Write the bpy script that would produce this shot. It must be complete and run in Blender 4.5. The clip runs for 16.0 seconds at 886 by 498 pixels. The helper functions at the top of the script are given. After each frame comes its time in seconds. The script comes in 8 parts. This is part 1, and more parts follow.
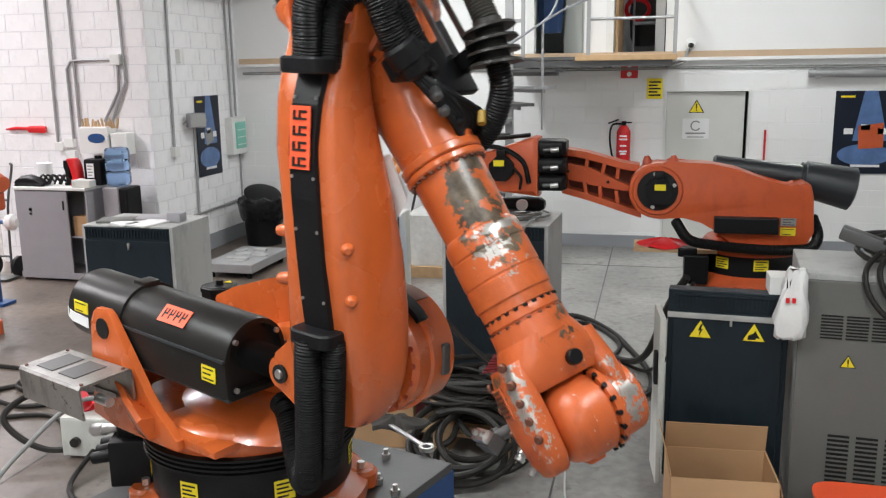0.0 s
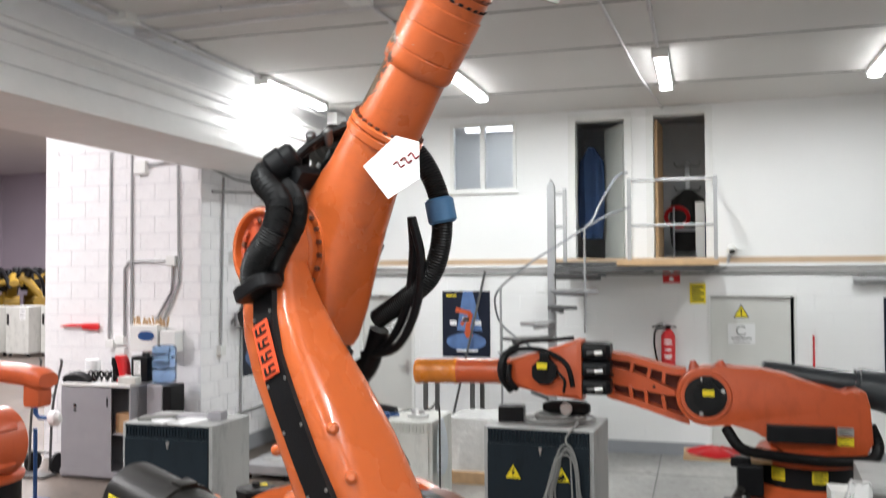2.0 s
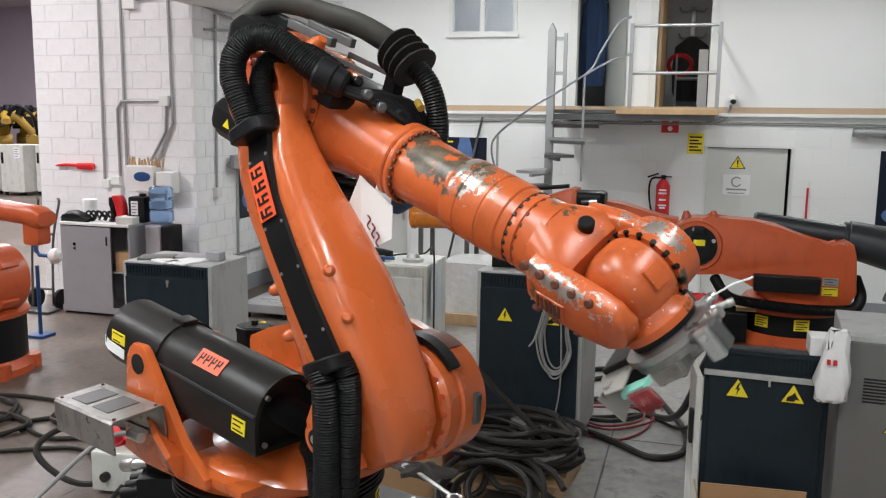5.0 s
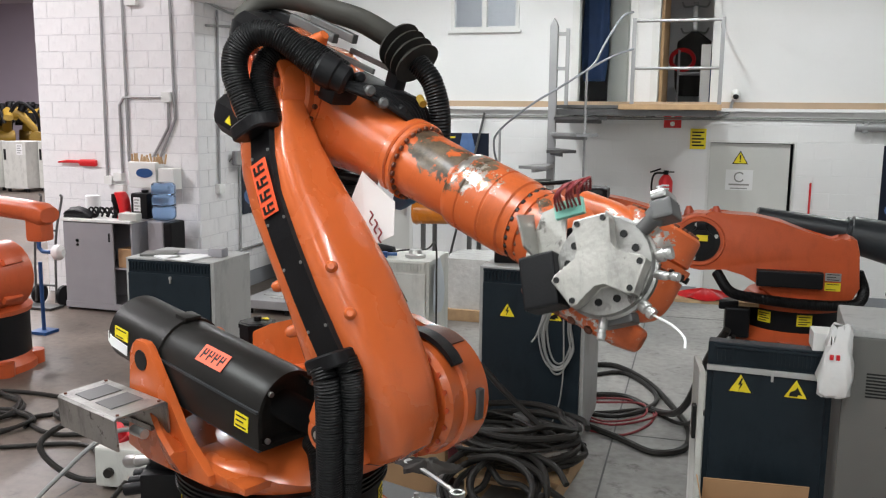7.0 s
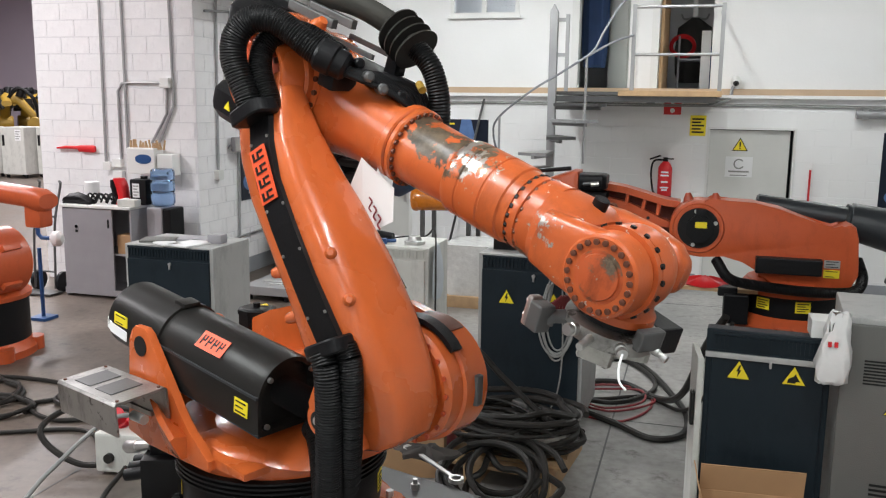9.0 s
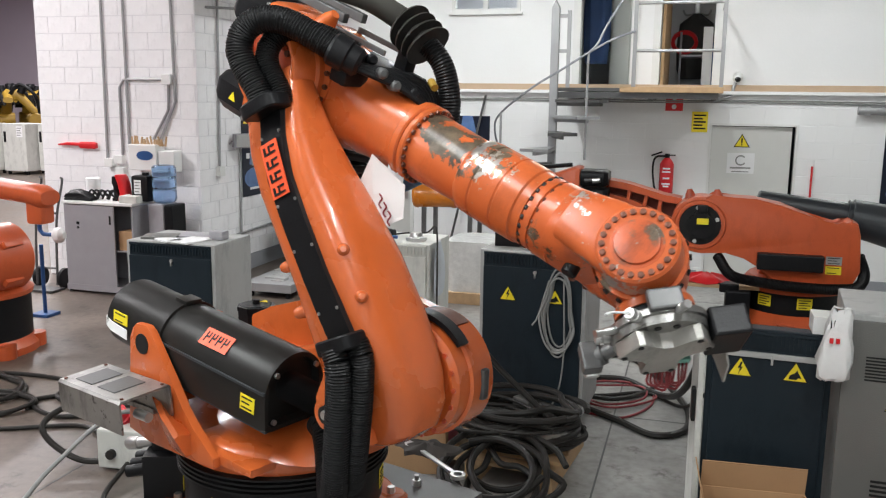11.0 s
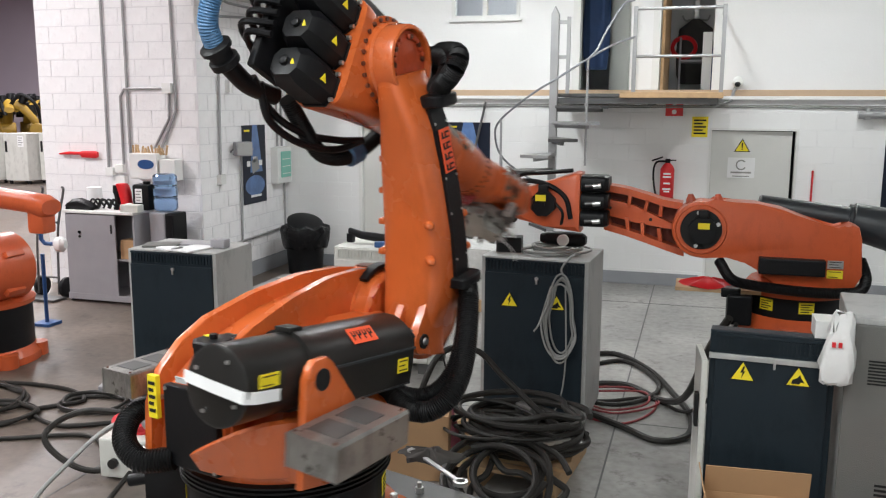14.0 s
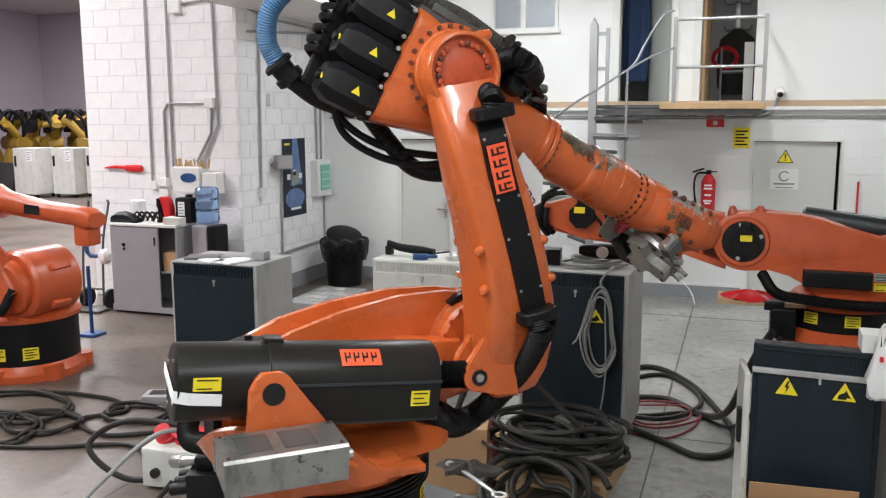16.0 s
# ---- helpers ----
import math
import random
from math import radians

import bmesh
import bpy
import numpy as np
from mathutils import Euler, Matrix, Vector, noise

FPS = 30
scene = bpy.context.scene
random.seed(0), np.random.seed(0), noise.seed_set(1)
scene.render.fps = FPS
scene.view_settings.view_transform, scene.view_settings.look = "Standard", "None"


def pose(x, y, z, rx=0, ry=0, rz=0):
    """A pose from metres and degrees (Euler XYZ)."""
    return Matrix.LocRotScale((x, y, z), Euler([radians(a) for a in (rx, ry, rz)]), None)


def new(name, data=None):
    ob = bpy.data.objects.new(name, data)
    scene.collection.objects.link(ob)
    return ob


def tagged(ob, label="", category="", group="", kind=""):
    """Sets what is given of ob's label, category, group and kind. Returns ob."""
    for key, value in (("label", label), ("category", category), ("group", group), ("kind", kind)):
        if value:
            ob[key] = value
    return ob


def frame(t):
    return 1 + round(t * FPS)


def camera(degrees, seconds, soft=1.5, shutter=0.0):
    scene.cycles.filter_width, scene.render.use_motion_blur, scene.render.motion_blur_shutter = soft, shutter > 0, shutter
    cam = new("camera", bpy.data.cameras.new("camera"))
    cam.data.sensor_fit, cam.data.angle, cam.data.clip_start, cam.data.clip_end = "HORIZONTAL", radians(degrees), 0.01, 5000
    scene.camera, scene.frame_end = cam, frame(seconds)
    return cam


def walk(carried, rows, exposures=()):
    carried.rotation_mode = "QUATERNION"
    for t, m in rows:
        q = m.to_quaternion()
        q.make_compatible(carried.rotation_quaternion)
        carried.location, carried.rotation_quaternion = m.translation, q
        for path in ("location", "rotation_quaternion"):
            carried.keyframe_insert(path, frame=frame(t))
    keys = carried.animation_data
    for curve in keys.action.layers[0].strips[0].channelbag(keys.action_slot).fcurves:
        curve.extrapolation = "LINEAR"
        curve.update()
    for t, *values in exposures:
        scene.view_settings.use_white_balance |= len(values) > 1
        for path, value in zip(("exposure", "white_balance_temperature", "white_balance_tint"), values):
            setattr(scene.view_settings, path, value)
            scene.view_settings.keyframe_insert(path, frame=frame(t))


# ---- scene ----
# Camera: it stands in one place and turns.
EYE = (0.0, 0.0, 2.3)
cam = camera(54.0, 16.0, soft=1.2, shutter=0.4)
PATH = [
    (0.0, 13.82, -11.69, -0.82), (0.5, 14.22, -10.36, -0.85), (1.0, 14.85, -8.41, -0.75), (1.5, 15.36, -5.1, -0.66),
    (2.0, 16.5, 1.56, -0.31), (2.5, 17.62, 7.37, 0.15), (3.0, 17.23, 6.05, 0.45), (3.5, 16.27, -0.84, 0.66),
    (4.0, 16.13, -6.91, 0.82), (4.2, 16.1, -8.05, 0.8), (6.5, 16.37, -8.74, 0.57), (7.0, 16.36, -8.84, 0.59), (7.5, 16.28, -9.36, 0.6),
    (8.0, 16.3, -9.58, 0.69), (8.5, 16.32, -9.67, 0.67), (9.0, 16.3, -9.72, 0.68), (11.5, 16.44, -9.97, 0.62),
    (12.0, 16.54, -9.85, 0.51), (12.5, 16.55, -9.54, 0.33), (13.0, 16.45, -9.43, 0.27), (13.5, 16.41, -9.49, 0.29),
    (14.0, 16.48, -9.52, 0.25), (14.5, 18.57, -8.82, -0.27), (15.0, 19.32, -8.63, -0.25), (15.5, 19.36, -8.63, -0.23),
    (16.0, 19.04, -8.71, -0.14),
]
walk(cam, [(t, pose(*EYE, 90 + p, 0, y) @ pose(0, 0, 0, 0, 0, r)) for t, y, p, r in PATH], [
    (0.0, -0.22), (1.0, -0.27), (1.5, -0.3), (2.0, -0.12), (2.5, -0.22), (3.0, -0.46), (3.5, -0.66), (4.0, -0.85), (4.2, -0.75),
    (5.2, -0.45), (6.5, -0.40), (9.0, -0.38), (11.5, -0.3), (12.5, -0.25), (16.0, -0.25)])

# ---- world and lamps ----
world = bpy.data.worlds.new("world")
scene.world = world
world.use_nodes = True
world.node_tree.nodes["Background"].inputs[0].default_value = (0.75, 0.82, 0.95, 1)
world.node_tree.nodes["Background"].inputs[1].default_value = 0.35
TUBES = [(-4.43, 9.0), (-2.43, 9.1), (-0.34, 9.1), (1.75, 9.1), (-4.2, 1.6), (-1.7, 1.6), (0.9, 1.6), (-1.7, -2.6), (0.9, -2.6)]
for tx, ty in TUBES:
    ld = bpy.data.lights.new("tube_light", "AREA")
    ld.shape, ld.size, ld.size_y, ld.energy, ld.color = "RECTANGLE", 0.12, 1.5, (80 if ty < 5 and tx > -4 else 150 if ty < 5 else 26 if tx < -4 else 76 if tx < -2 else 46), (0.94, 0.985, 0.99)
    lamp = new("tube_light", ld)
    lamp.matrix_basis = pose(tx, ty, 4.28)
# hall lamps
HALL = [(-7.6, 4.6), (-10.5, 4.0), (-10.5, 9.0), (-13.0, 15.0), (-18.0, 15.0), (-18.0, 22.0)]
for hx, hy in HALL:
    ld = bpy.data.lights.new("hall_light", "AREA")
    ld.shape, ld.size, ld.size_y, ld.energy, ld.color = "RECTANGLE", 0.4, 1.6, (90 if hx > -9 else 560), (1.0, 0.97, 1.0)
    new("hall_light", ld).matrix_basis = pose(hx, hy, 6.1)


# ---- materials ----
def mat(name, col, rough=0.5, metal=0.0, var=0.12, scale=6.0, bump=0.05, bscale=60.0, wear=None, spec=0.5, wear_at=0.62, wscale=5.0, coat=0.0, chips=None, grime=0.0):
    m = bpy.data.materials.new(name)
    m.use_nodes = True
    nt = m.node_tree
    n, ln = nt.nodes, nt.links
    b = n["Principled BSDF"]
    tc = n.new("ShaderNodeTexCoord")
    nz = n.new("ShaderNodeTexNoise")
    nz.inputs["Scale"].default_value, nz.inputs["Detail"].default_value = scale, 6
    ln.new(tc.outputs["Object"], nz.inputs["Vector"])
    fine = n.new("ShaderNodeTexNoise")
    fine.inputs["Scale"].default_value, fine.inputs["Detail"].default_value = bscale, 4
    ln.new(tc.outputs["Object"], fine.inputs["Vector"])
    mix = n.new("ShaderNodeMix")
    mix.data_type = "RGBA"
    mix.inputs[6].default_value = (*[c * (1 - var) for c in col], 1)
    mix.inputs[7].default_value = (*[min(1, c * (1 + var)) for c in col], 1)
    ln.new(nz.outputs["Fac"], mix.inputs[0])
    out = mix.outputs[2]
    if wear:
        wn = n.new("ShaderNodeTexNoise")
        wn.inputs["Scale"].default_value, wn.inputs["Detail"].default_value, wn.inputs["Roughness"].default_value = wscale, 8, 0.65
        ln.new(tc.outputs["Object"], wn.inputs["Vector"])
        rp = n.new("ShaderNodeValToRGB")
        rp.color_ramp.elements[0].position, rp.color_ramp.elements[1].position = wear_at, wear_at + 0.05
        ln.new(wn.outputs["Fac"], rp.inputs[0])
        m2 = n.new("ShaderNodeMix")
        m2.data_type = "RGBA"
        ln.new(rp.outputs[0], m2.inputs[0])
        ln.new(out, m2.inputs[6])
        wc = n.new("ShaderNodeTexNoise")
        wc.inputs["Scale"].default_value, wc.inputs["Detail"].default_value, wc.inputs["Roughness"].default_value = 22, 6, 0.75
        ln.new(tc.outputs["Object"], wc.inputs["Vector"])
        wr = n.new("ShaderNodeValToRGB")
        wr.color_ramp.elements[0].position, wr.color_ramp.elements[1].position = 0.4, 0.62
        wr.color_ramp.elements[0].color = (*[c * 0.45 for c in wear], 1)
        wr.color_ramp.elements[1].color = (*[min(1, c * 1.7) for c in wear], 1)
        ln.new(wc.outputs["Fac"], wr.inputs[0])
        ln.new(wr.outputs[0], m2.inputs[7])
        out = m2.outputs[2]
    if chips:
        vn = n.new("ShaderNodeTexNoise")
        vn.inputs["Scale"].default_value, vn.inputs["Detail"].default_value, vn.inputs["Roughness"].default_value = 17, 5, 0.7
        mp = n.new("ShaderNodeMapping")
        mp.inputs["Location"].default_value = (3.1, 1.7, 0.4)
        ln.new(tc.outputs["Object"], mp.inputs[0])
        ln.new(mp.outputs[0], vn.inputs["Vector"])
        r3 = n.new("ShaderNodeValToRGB")
        r3.color_ramp.elements[0].position, r3.color_ramp.elements[1].position = 0.635, 0.655
        ln.new(vn.outputs["Fac"], r3.inputs[0])
        m3 = n.new("ShaderNodeMix")
        m3.data_type = "RGBA"
        ln.new(r3.outputs[0], m3.inputs[0])
        ln.new(out, m3.inputs[6])
        m3.inputs[7].default_value = (*chips, 1)
        out = m3.outputs[2]
    if grime:
        gn = n.new("ShaderNodeTexNoise")
        gn.inputs["Scale"].default_value, gn.inputs["Detail"].default_value, gn.inputs["Roughness"].default_value = 7, 10, 0.72
        gm = n.new("ShaderNodeMapping")
        gm.inputs["Scale"].default_value = (1.0, 1.0, 0.45)
        ln.new(tc.outputs["Object"], gm.inputs[0])
        ln.new(gm.outputs[0], gn.inputs["Vector"])
        gr = n.new("ShaderNodeValToRGB")
        gr.color_ramp.elements[0].position, gr.color_ramp.elements[1].position = 0.30, 0.50
        gr.color_ramp.elements[0].color = (1 - grime, 1 - grime, 1 - grime, 1)
        ln.new(gn.outputs["Fac"], gr.inputs[0])
        gx = n.new("ShaderNodeMix")
        gx.data_type, gx.blend_type = "RGBA", "MULTIPLY"
        gx.inputs[0].default_value = 1.0
        ln.new(out, gx.inputs[6])
        ln.new(gr.outputs[0], gx.inputs[7])
        out = gx.outputs[2]
    ln.new(out, b.inputs["Base Color"])
    rr = n.new("ShaderNodeMapRange")
    rr.inputs[3].default_value, rr.inputs[4].default_value = max(0.03, rough - 0.1), min(1, rough + 0.1)
    ln.new(nz.outputs["Fac"], rr.inputs[0])
    ln.new(rr.outputs[0], b.inputs["Roughness"])
    b.inputs["Metallic"].default_value = metal
    b.inputs["Specular IOR Level"].default_value = spec if max(col) > 0.03 else 0.22
    b.inputs["Coat Weight"].default_value = coat
    if bump:
        bp = n.new("ShaderNodeBump")
        bp.inputs["Strength"].default_value, bp.inputs["Distance"].default_value = bump, 0.01
        ln.new(fine.outputs["Fac"], bp.inputs["Height"])
        ln.new(bp.outputs[0], b.inputs["Normal"])
    return m


def glow(name, col, strength):
    m = bpy.data.materials.new(name)
    m.use_nodes = True
    b = m.node_tree.nodes["Principled BSDF"]
    b.inputs["Base Color"].default_value = (0.8, 0.8, 0.8, 1)
    b.inputs["Emission Color"].default_value, b.inputs["Emission Strength"].default_value = (*col, 1), strength
    return m


def clear(name, col, rough=0.05):
    m = bpy.data.materials.new(name)
    m.use_nodes = True
    b = m.node_tree.nodes["Principled BSDF"]
    b.inputs["Base Color"].default_value, b.inputs["Roughness"].default_value = (*col, 1), rough
    b.inputs["Transmission Weight"].default_value = 1.0
    return m


ORANGE = mat("orange_paint", (0.56, 0.116, 0.027), 0.27, var=0.12, scale=3, bump=0.05, bscale=150, grime=0.16, coat=0.35)
TUBE_YELLOW = mat("yellow_orange_paint", (0.66, 0.20, 0.018), 0.26, var=0.12, scale=5, bump=0.04, grime=0.2, coat=0.3)
ORANGE_WORN = mat("worn_orange_paint", (0.52, 0.100, 0.03), 0.34, var=0.22, scale=4, bump=0.07, bscale=90, wear=(0.105, 0.075, 0.05), wear_at=0.53, wscale=5.5, chips=(0.42, 0.37, 0.32), grime=0.6)
ORANGE_OLD = mat("old_orange_paint", (0.56, 0.098, 0.029), 0.32, var=0.12, scale=4, bump=0.06, grime=0.22)
TANK_GREY = mat("blue_grey_tank_paint", (0.03, 0.035, 0.04), 0.4, var=0.15, bump=0.08)
RAIL_GREY = mat("dull_grey_handrail", (0.26, 0.27, 0.29), 0.45, 0.3, var=0.15)
RED_FLANGE = mat("red_orange_flange", (0.50, 0.075, 0.025), 0.4, var=0.2, bump=0.1, grime=0.5)
BLACK = mat("black_plastic", (0.007, 0.007, 0.008), 0.42, var=0.25, bump=0.08, bscale=120)
BLACK_TANK = mat("black_tank_paint", (0.017, 0.016, 0.015), 0.33, var=0.3, scale=5, bump=0.05, bscale=200)
RUBBER = mat("black_rubber", (0.006, 0.006, 0.0065), 0.42, var=0.25, bump=0.1)
CABLE = mat("dark_cable", (0.026, 0.024, 0.022), 0.42, var=0.35, scale=9)
GREY_CABLE = mat("grey_cable", (0.28, 0.28, 0.27), 0.5, var=0.2)
RED_CABLE = mat("red_cable", (0.22, 0.02, 0.025), 0.5, var=0.2)
STEEL = mat("bare_steel", (0.55, 0.55, 0.54), 0.34, 0.9, var=0.25, scale=12, bump=0.1, bscale=90)
ALU = mat("worn_aluminium", (0.36, 0.355, 0.34), 0.36, 0.85, var=0.3, scale=9, bump=0.2, wear=(0.07, 0.065, 0.06), wear_at=0.6, wscale=11, grime=0.6)
PALE_ALU = mat("pale_machined_aluminium", (0.44, 0.43, 0.40), 0.42, 0.6, var=0.22, scale=12, bump=0.15, wear=(0.16, 0.15, 0.14), wear_at=0.6, wscale=9, grime=0.5)
GRIMY_BOLT = mat("grimy_bolt", (0.14, 0.05, 0.03), 0.45, 0.4, var=0.4, scale=30)
DARK_STEEL = mat("dark_steel", (0.12, 0.12, 0.12), 0.45, 0.6, var=0.3)
PIPE_PAINT = mat("pale_grey_pipe_paint", (0.62, 0.61, 0.62), 0.5, var=0.15)
GALV = mat("galvanised_pipe", (0.37, 0.37, 0.375), 0.45, 0.4, var=0.15)
WHITE_WALL = mat("white_painted_wall", (0.86, 0.86, 0.855), 0.75, var=0.04, scale=1.2, bump=0.15, bscale=35)
BLOCK_WALL = mat("white_block_wall", (0.88, 0.87, 0.88), 0.8, var=0.07, scale=5, bump=0.6, bscale=28, grime=0.13)
MORTAR = mat("painted_mortar", (0.76, 0.75, 0.77), 0.85, var=0.06)
MAUVE_WALL = mat("mauve_grey_wall", (0.52, 0.46, 0.52), 0.8, var=0.06, scale=1)
CEIL = mat("grey_ceiling_panel", (0.69, 0.67, 0.65), 0.8, var=0.05, scale=0.8, bump=0.1)
BEAM = mat("white_beam_paint", (0.86, 0.85, 0.84), 0.7, var=0.06)
SKIRT = mat("grey_skirting_paint", (0.30, 0.31, 0.33), 0.6, var=0.1)
CAB_DARK = mat("blue_black_cabinet_paint", (0.013, 0.021, 0.028), 0.48, var=0.12, bump=0.15, bscale=220, grime=0.4)
CAB_GREY = mat("light_grey_cabinet_paint", (0.40, 0.40, 0.39), 0.5, var=0.08, bump=0.1, bscale=220, grime=0.3)
CAB_WHITE = mat("off_white_cabinet_paint", (0.62, 0.62, 0.58), 0.5, var=0.06, bump=0.1, bscale=220, grime=0.25)
CAB_OLIVE = mat("dark_grey_cabinet_paint", (0.135, 0.135, 0.125), 0.45, var=0.08, bump=0.2, bscale=160)
BENCH_GREY = mat("bench_grey_paint", (0.33, 0.32, 0.34), 0.5, var=0.1)
YELLOW = mat("yellow_label", (0.85, 0.68, 0.02), 0.5, var=0.06)
SIGN_BLACK = mat("sign_black", (0.015, 0.015, 0.015), 0.5, var=0.1)
LABEL_RED = mat("red_orange_label", (0.85, 0.10, 0.03), 0.5, var=0.06)
RED = mat("bright_red_plastic", (0.65, 0.015, 0.02), 0.4, var=0.1)
WHITE = mat("white_plastic", (0.78, 0.78, 0.76), 0.45, var=0.05)
PAPER = mat("white_paper", (0.82, 0.82, 0.82), 0.8, var=0.03)
WOOD = mat("raw_pine_wood", (0.50, 0.33, 0.18), 0.65, var=0.25, scale=14)
RAIL_WOOD = mat("tan_wall_rail", (0.55, 0.40, 0.27), 0.6, var=0.1)
CARD = mat("brown_cardboard", (0.48, 0.29, 0.15), 0.75, var=0.1, scale=8)
BLUE_STEEL = mat("blue_painted_steel", (0.015, 0.07, 0.22), 0.45, var=0.15)
BLUE_BOTTLE = clear("blue_water_bottle", (0.35, 0.55, 0.85))
GLASS = clear("window_glass", (0.95, 0.97, 1.0), 0.02)
NAVY = mat("navy_cloth", (0.028, 0.06, 0.15), 0.85, var=0.3)
CHARCOAL = mat("charcoal_cloth", (0.075, 0.07, 0.065), 0.9, var=0.3)
BAG = mat("white_plastic_bag", (0.75, 0.75, 0.74), 0.35, var=0.06, scale=14, bump=0.5, bscale=18)
TRASH = mat("black_bin_bag", (0.008, 0.008, 0.009), 0.28, var=0.3, bump=0.6, bscale=22)
MINT = mat("mint_green_plastic", (0.22, 0.55, 0.45), 0.4, var=0.06)
POSTER_DARK = mat("poster_dark_blue", (0.012, 0.016, 0.03), 0.35, var=0.3)
POSTER_BLUE = mat("poster_sky_blue", (0.09, 0.17, 0.36), 0.35, var=0.6, scale=7)
HALL_YELLOW = mat("yellow_machine_paint", (0.30, 0.18, 0.018), 0.5, var=0.2)
TUBE_GLOW = glow("lit_tube", (0.97, 0.99, 1.0), 18.0)
OFFICE_GLOW = glow("lit_office_tube", (0.9, 0.96, 1.0), 6.0)
BLUE_HOSE = mat("blue_corrugated_hose", (0.05, 0.14, 0.27), 0.5, var=0.2)
SPRING = mat("grey_brown_spring_hose", (0.10, 0.095, 0.085), 0.5, 0.3, var=0.3)
SOCKET_RED = mat("red_socket", (0.55, 0.01, 0.02), 0.4)


# floor: worn grey concrete, browner towards the hall
def floor_mat():
    m = bpy.data.materials.new("worn_concrete_floor")
    m.use_nodes = True
    n, ln = m.node_tree.nodes, m.node_tree.links
    b = n["Principled BSDF"]
    tc = n.new("ShaderNodeTexCoord")
    sep = n.new("ShaderNodeSeparateXYZ")
    ln.new(tc.outputs["Object"], sep.inputs[0])
    big, small = n.new("ShaderNodeTexNoise"), n.new("ShaderNodeTexNoise")
    big.inputs["Scale"].default_value, big.inputs["Detail"].default_value = 0.9, 8
    small.inputs["Scale"].default_value, small.inputs["Detail"].default_value = 14, 6
    for k in (big, small):
        ln.new(tc.outputs["Object"], k.inputs["Vector"])
    edge = n.new("ShaderNodeMath")
    edge.operation = "MULTIPLY_ADD"
    edge.inputs[1].default_value, edge.inputs[2].default_value = 1.2, -0.6
    ln.new(big.outputs["Fac"], edge.inputs[0])
    add = n.new("ShaderNodeMath")
    ln.new(sep.outputs[0], add.inputs[0])
    ln.new(edge.outputs[0], add.inputs[1])
    rng = n.new("ShaderNodeMapRange")
    rng.inputs[1].default_value, rng.inputs[2].default_value = -3.4, -1.9
    ln.new(add.outputs[0], rng.inputs[0])
    base = n.new("ShaderNodeMix")
    base.data_type = "RGBA"
    base.inputs[6].default_value, base.inputs[7].default_value = (0.132, 0.104, 0.085, 1), (0.33, 0.325, 0.31, 1)
    ln.new(rng.outputs[0], base.inputs[0])
    rp = n.new("ShaderNodeValToRGB")
    rp.color_ramp.elements[0].position, rp.color_ramp.elements[1].position = 0.35, 0.68
    rp.color_ramp.elements[0].color, rp.color_ramp.elements[1].color = (0.72, 0.72, 0.72, 1), (1.2, 1.2, 1.2, 1)
    ln.new(big.outputs["Fac"], rp.inputs[0])
    mul = n.new("ShaderNodeMix")
    mul.data_type, mul.blend_type = "RGBA", "MULTIPLY"
    mul.inputs[0].default_value = 1.0
    ln.new(base.outputs[2], mul.inputs[6])
    ln.new(rp.outputs[0], mul.inputs[7])
    rp2 = n.new("ShaderNodeValToRGB")
    rp2.color_ramp.elements[0].position, rp2.color_ramp.elements[1].position = 0.3, 0.62
    rp2.color_ramp.elements[0].color, rp2.color_ramp.elements[1].color = (0.78, 0.77, 0.76, 1), (1.05, 1.05, 1.05, 1)
    ln.new(small.outputs["Fac"], rp2.inputs[0])
    mul2 = n.new("ShaderNodeMix")
    mul2.data_type, mul2.blend_type = "RGBA", "MULTIPLY"
    mul2.inputs[0].default_value = 1.0
    ln.new(mul.outputs[2], mul2.inputs[6])
    ln.new(rp2.outputs[0], mul2.inputs[7])
    spot = n.new("ShaderNodeTexNoise")
    spot.inputs["Scale"].default_value, spot.inputs["Detail"].default_value, spot.inputs["Roughness"].default_value = 4.5, 10, 0.75
    ln.new(tc.outputs["Object"], spot.inputs["Vector"])
    rp3 = n.new("ShaderNodeValToRGB")
    rp3.color_ramp.elements[0].position, rp3.color_ramp.elements[1].position = 0.34, 0.44
    rp3.color_ramp.elements[0].color = (0.45, 0.43, 0.41, 1)
    rp3.color_ramp.elements.new(0.60).color = (1, 1, 1, 1)
    rp3.color_ramp.elements.new(0.68).color = (1.35, 1.33, 1.3, 1)
    ln.new(spot.outputs["Fac"], rp3.inputs[0])
    mul3 = n.new("ShaderNodeMix")
    mul3.data_type, mul3.blend_type = "RGBA", "MULTIPLY"
    mul3.inputs[0].default_value = 1.0
    ln.new(mul2.outputs[2], mul3.inputs[6])
    ln.new(rp3.outputs[0], mul3.inputs[7])
    ln.new(mul3.outputs[2], b.inputs["Base Color"])
    rr = n.new("ShaderNodeMapRange")
    rr.inputs[3].default_value, rr.inputs[4].default_value = 0.25, 0.6
    ln.new(big.outputs["Fac"], rr.inputs[0])
    ln.new(rr.outputs[0], b.inputs["Roughness"])
    bp = n.new("ShaderNodeBump")
    bp.inputs["Strength"].default_value, bp.inputs["Distance"].default_value = 0.12, 0.01
    ln.new(small.outputs["Fac"], bp.inputs["Height"])
    ln.new(bp.outputs[0], b.inputs["Normal"])
    return m


FLOOR = floor_mat()


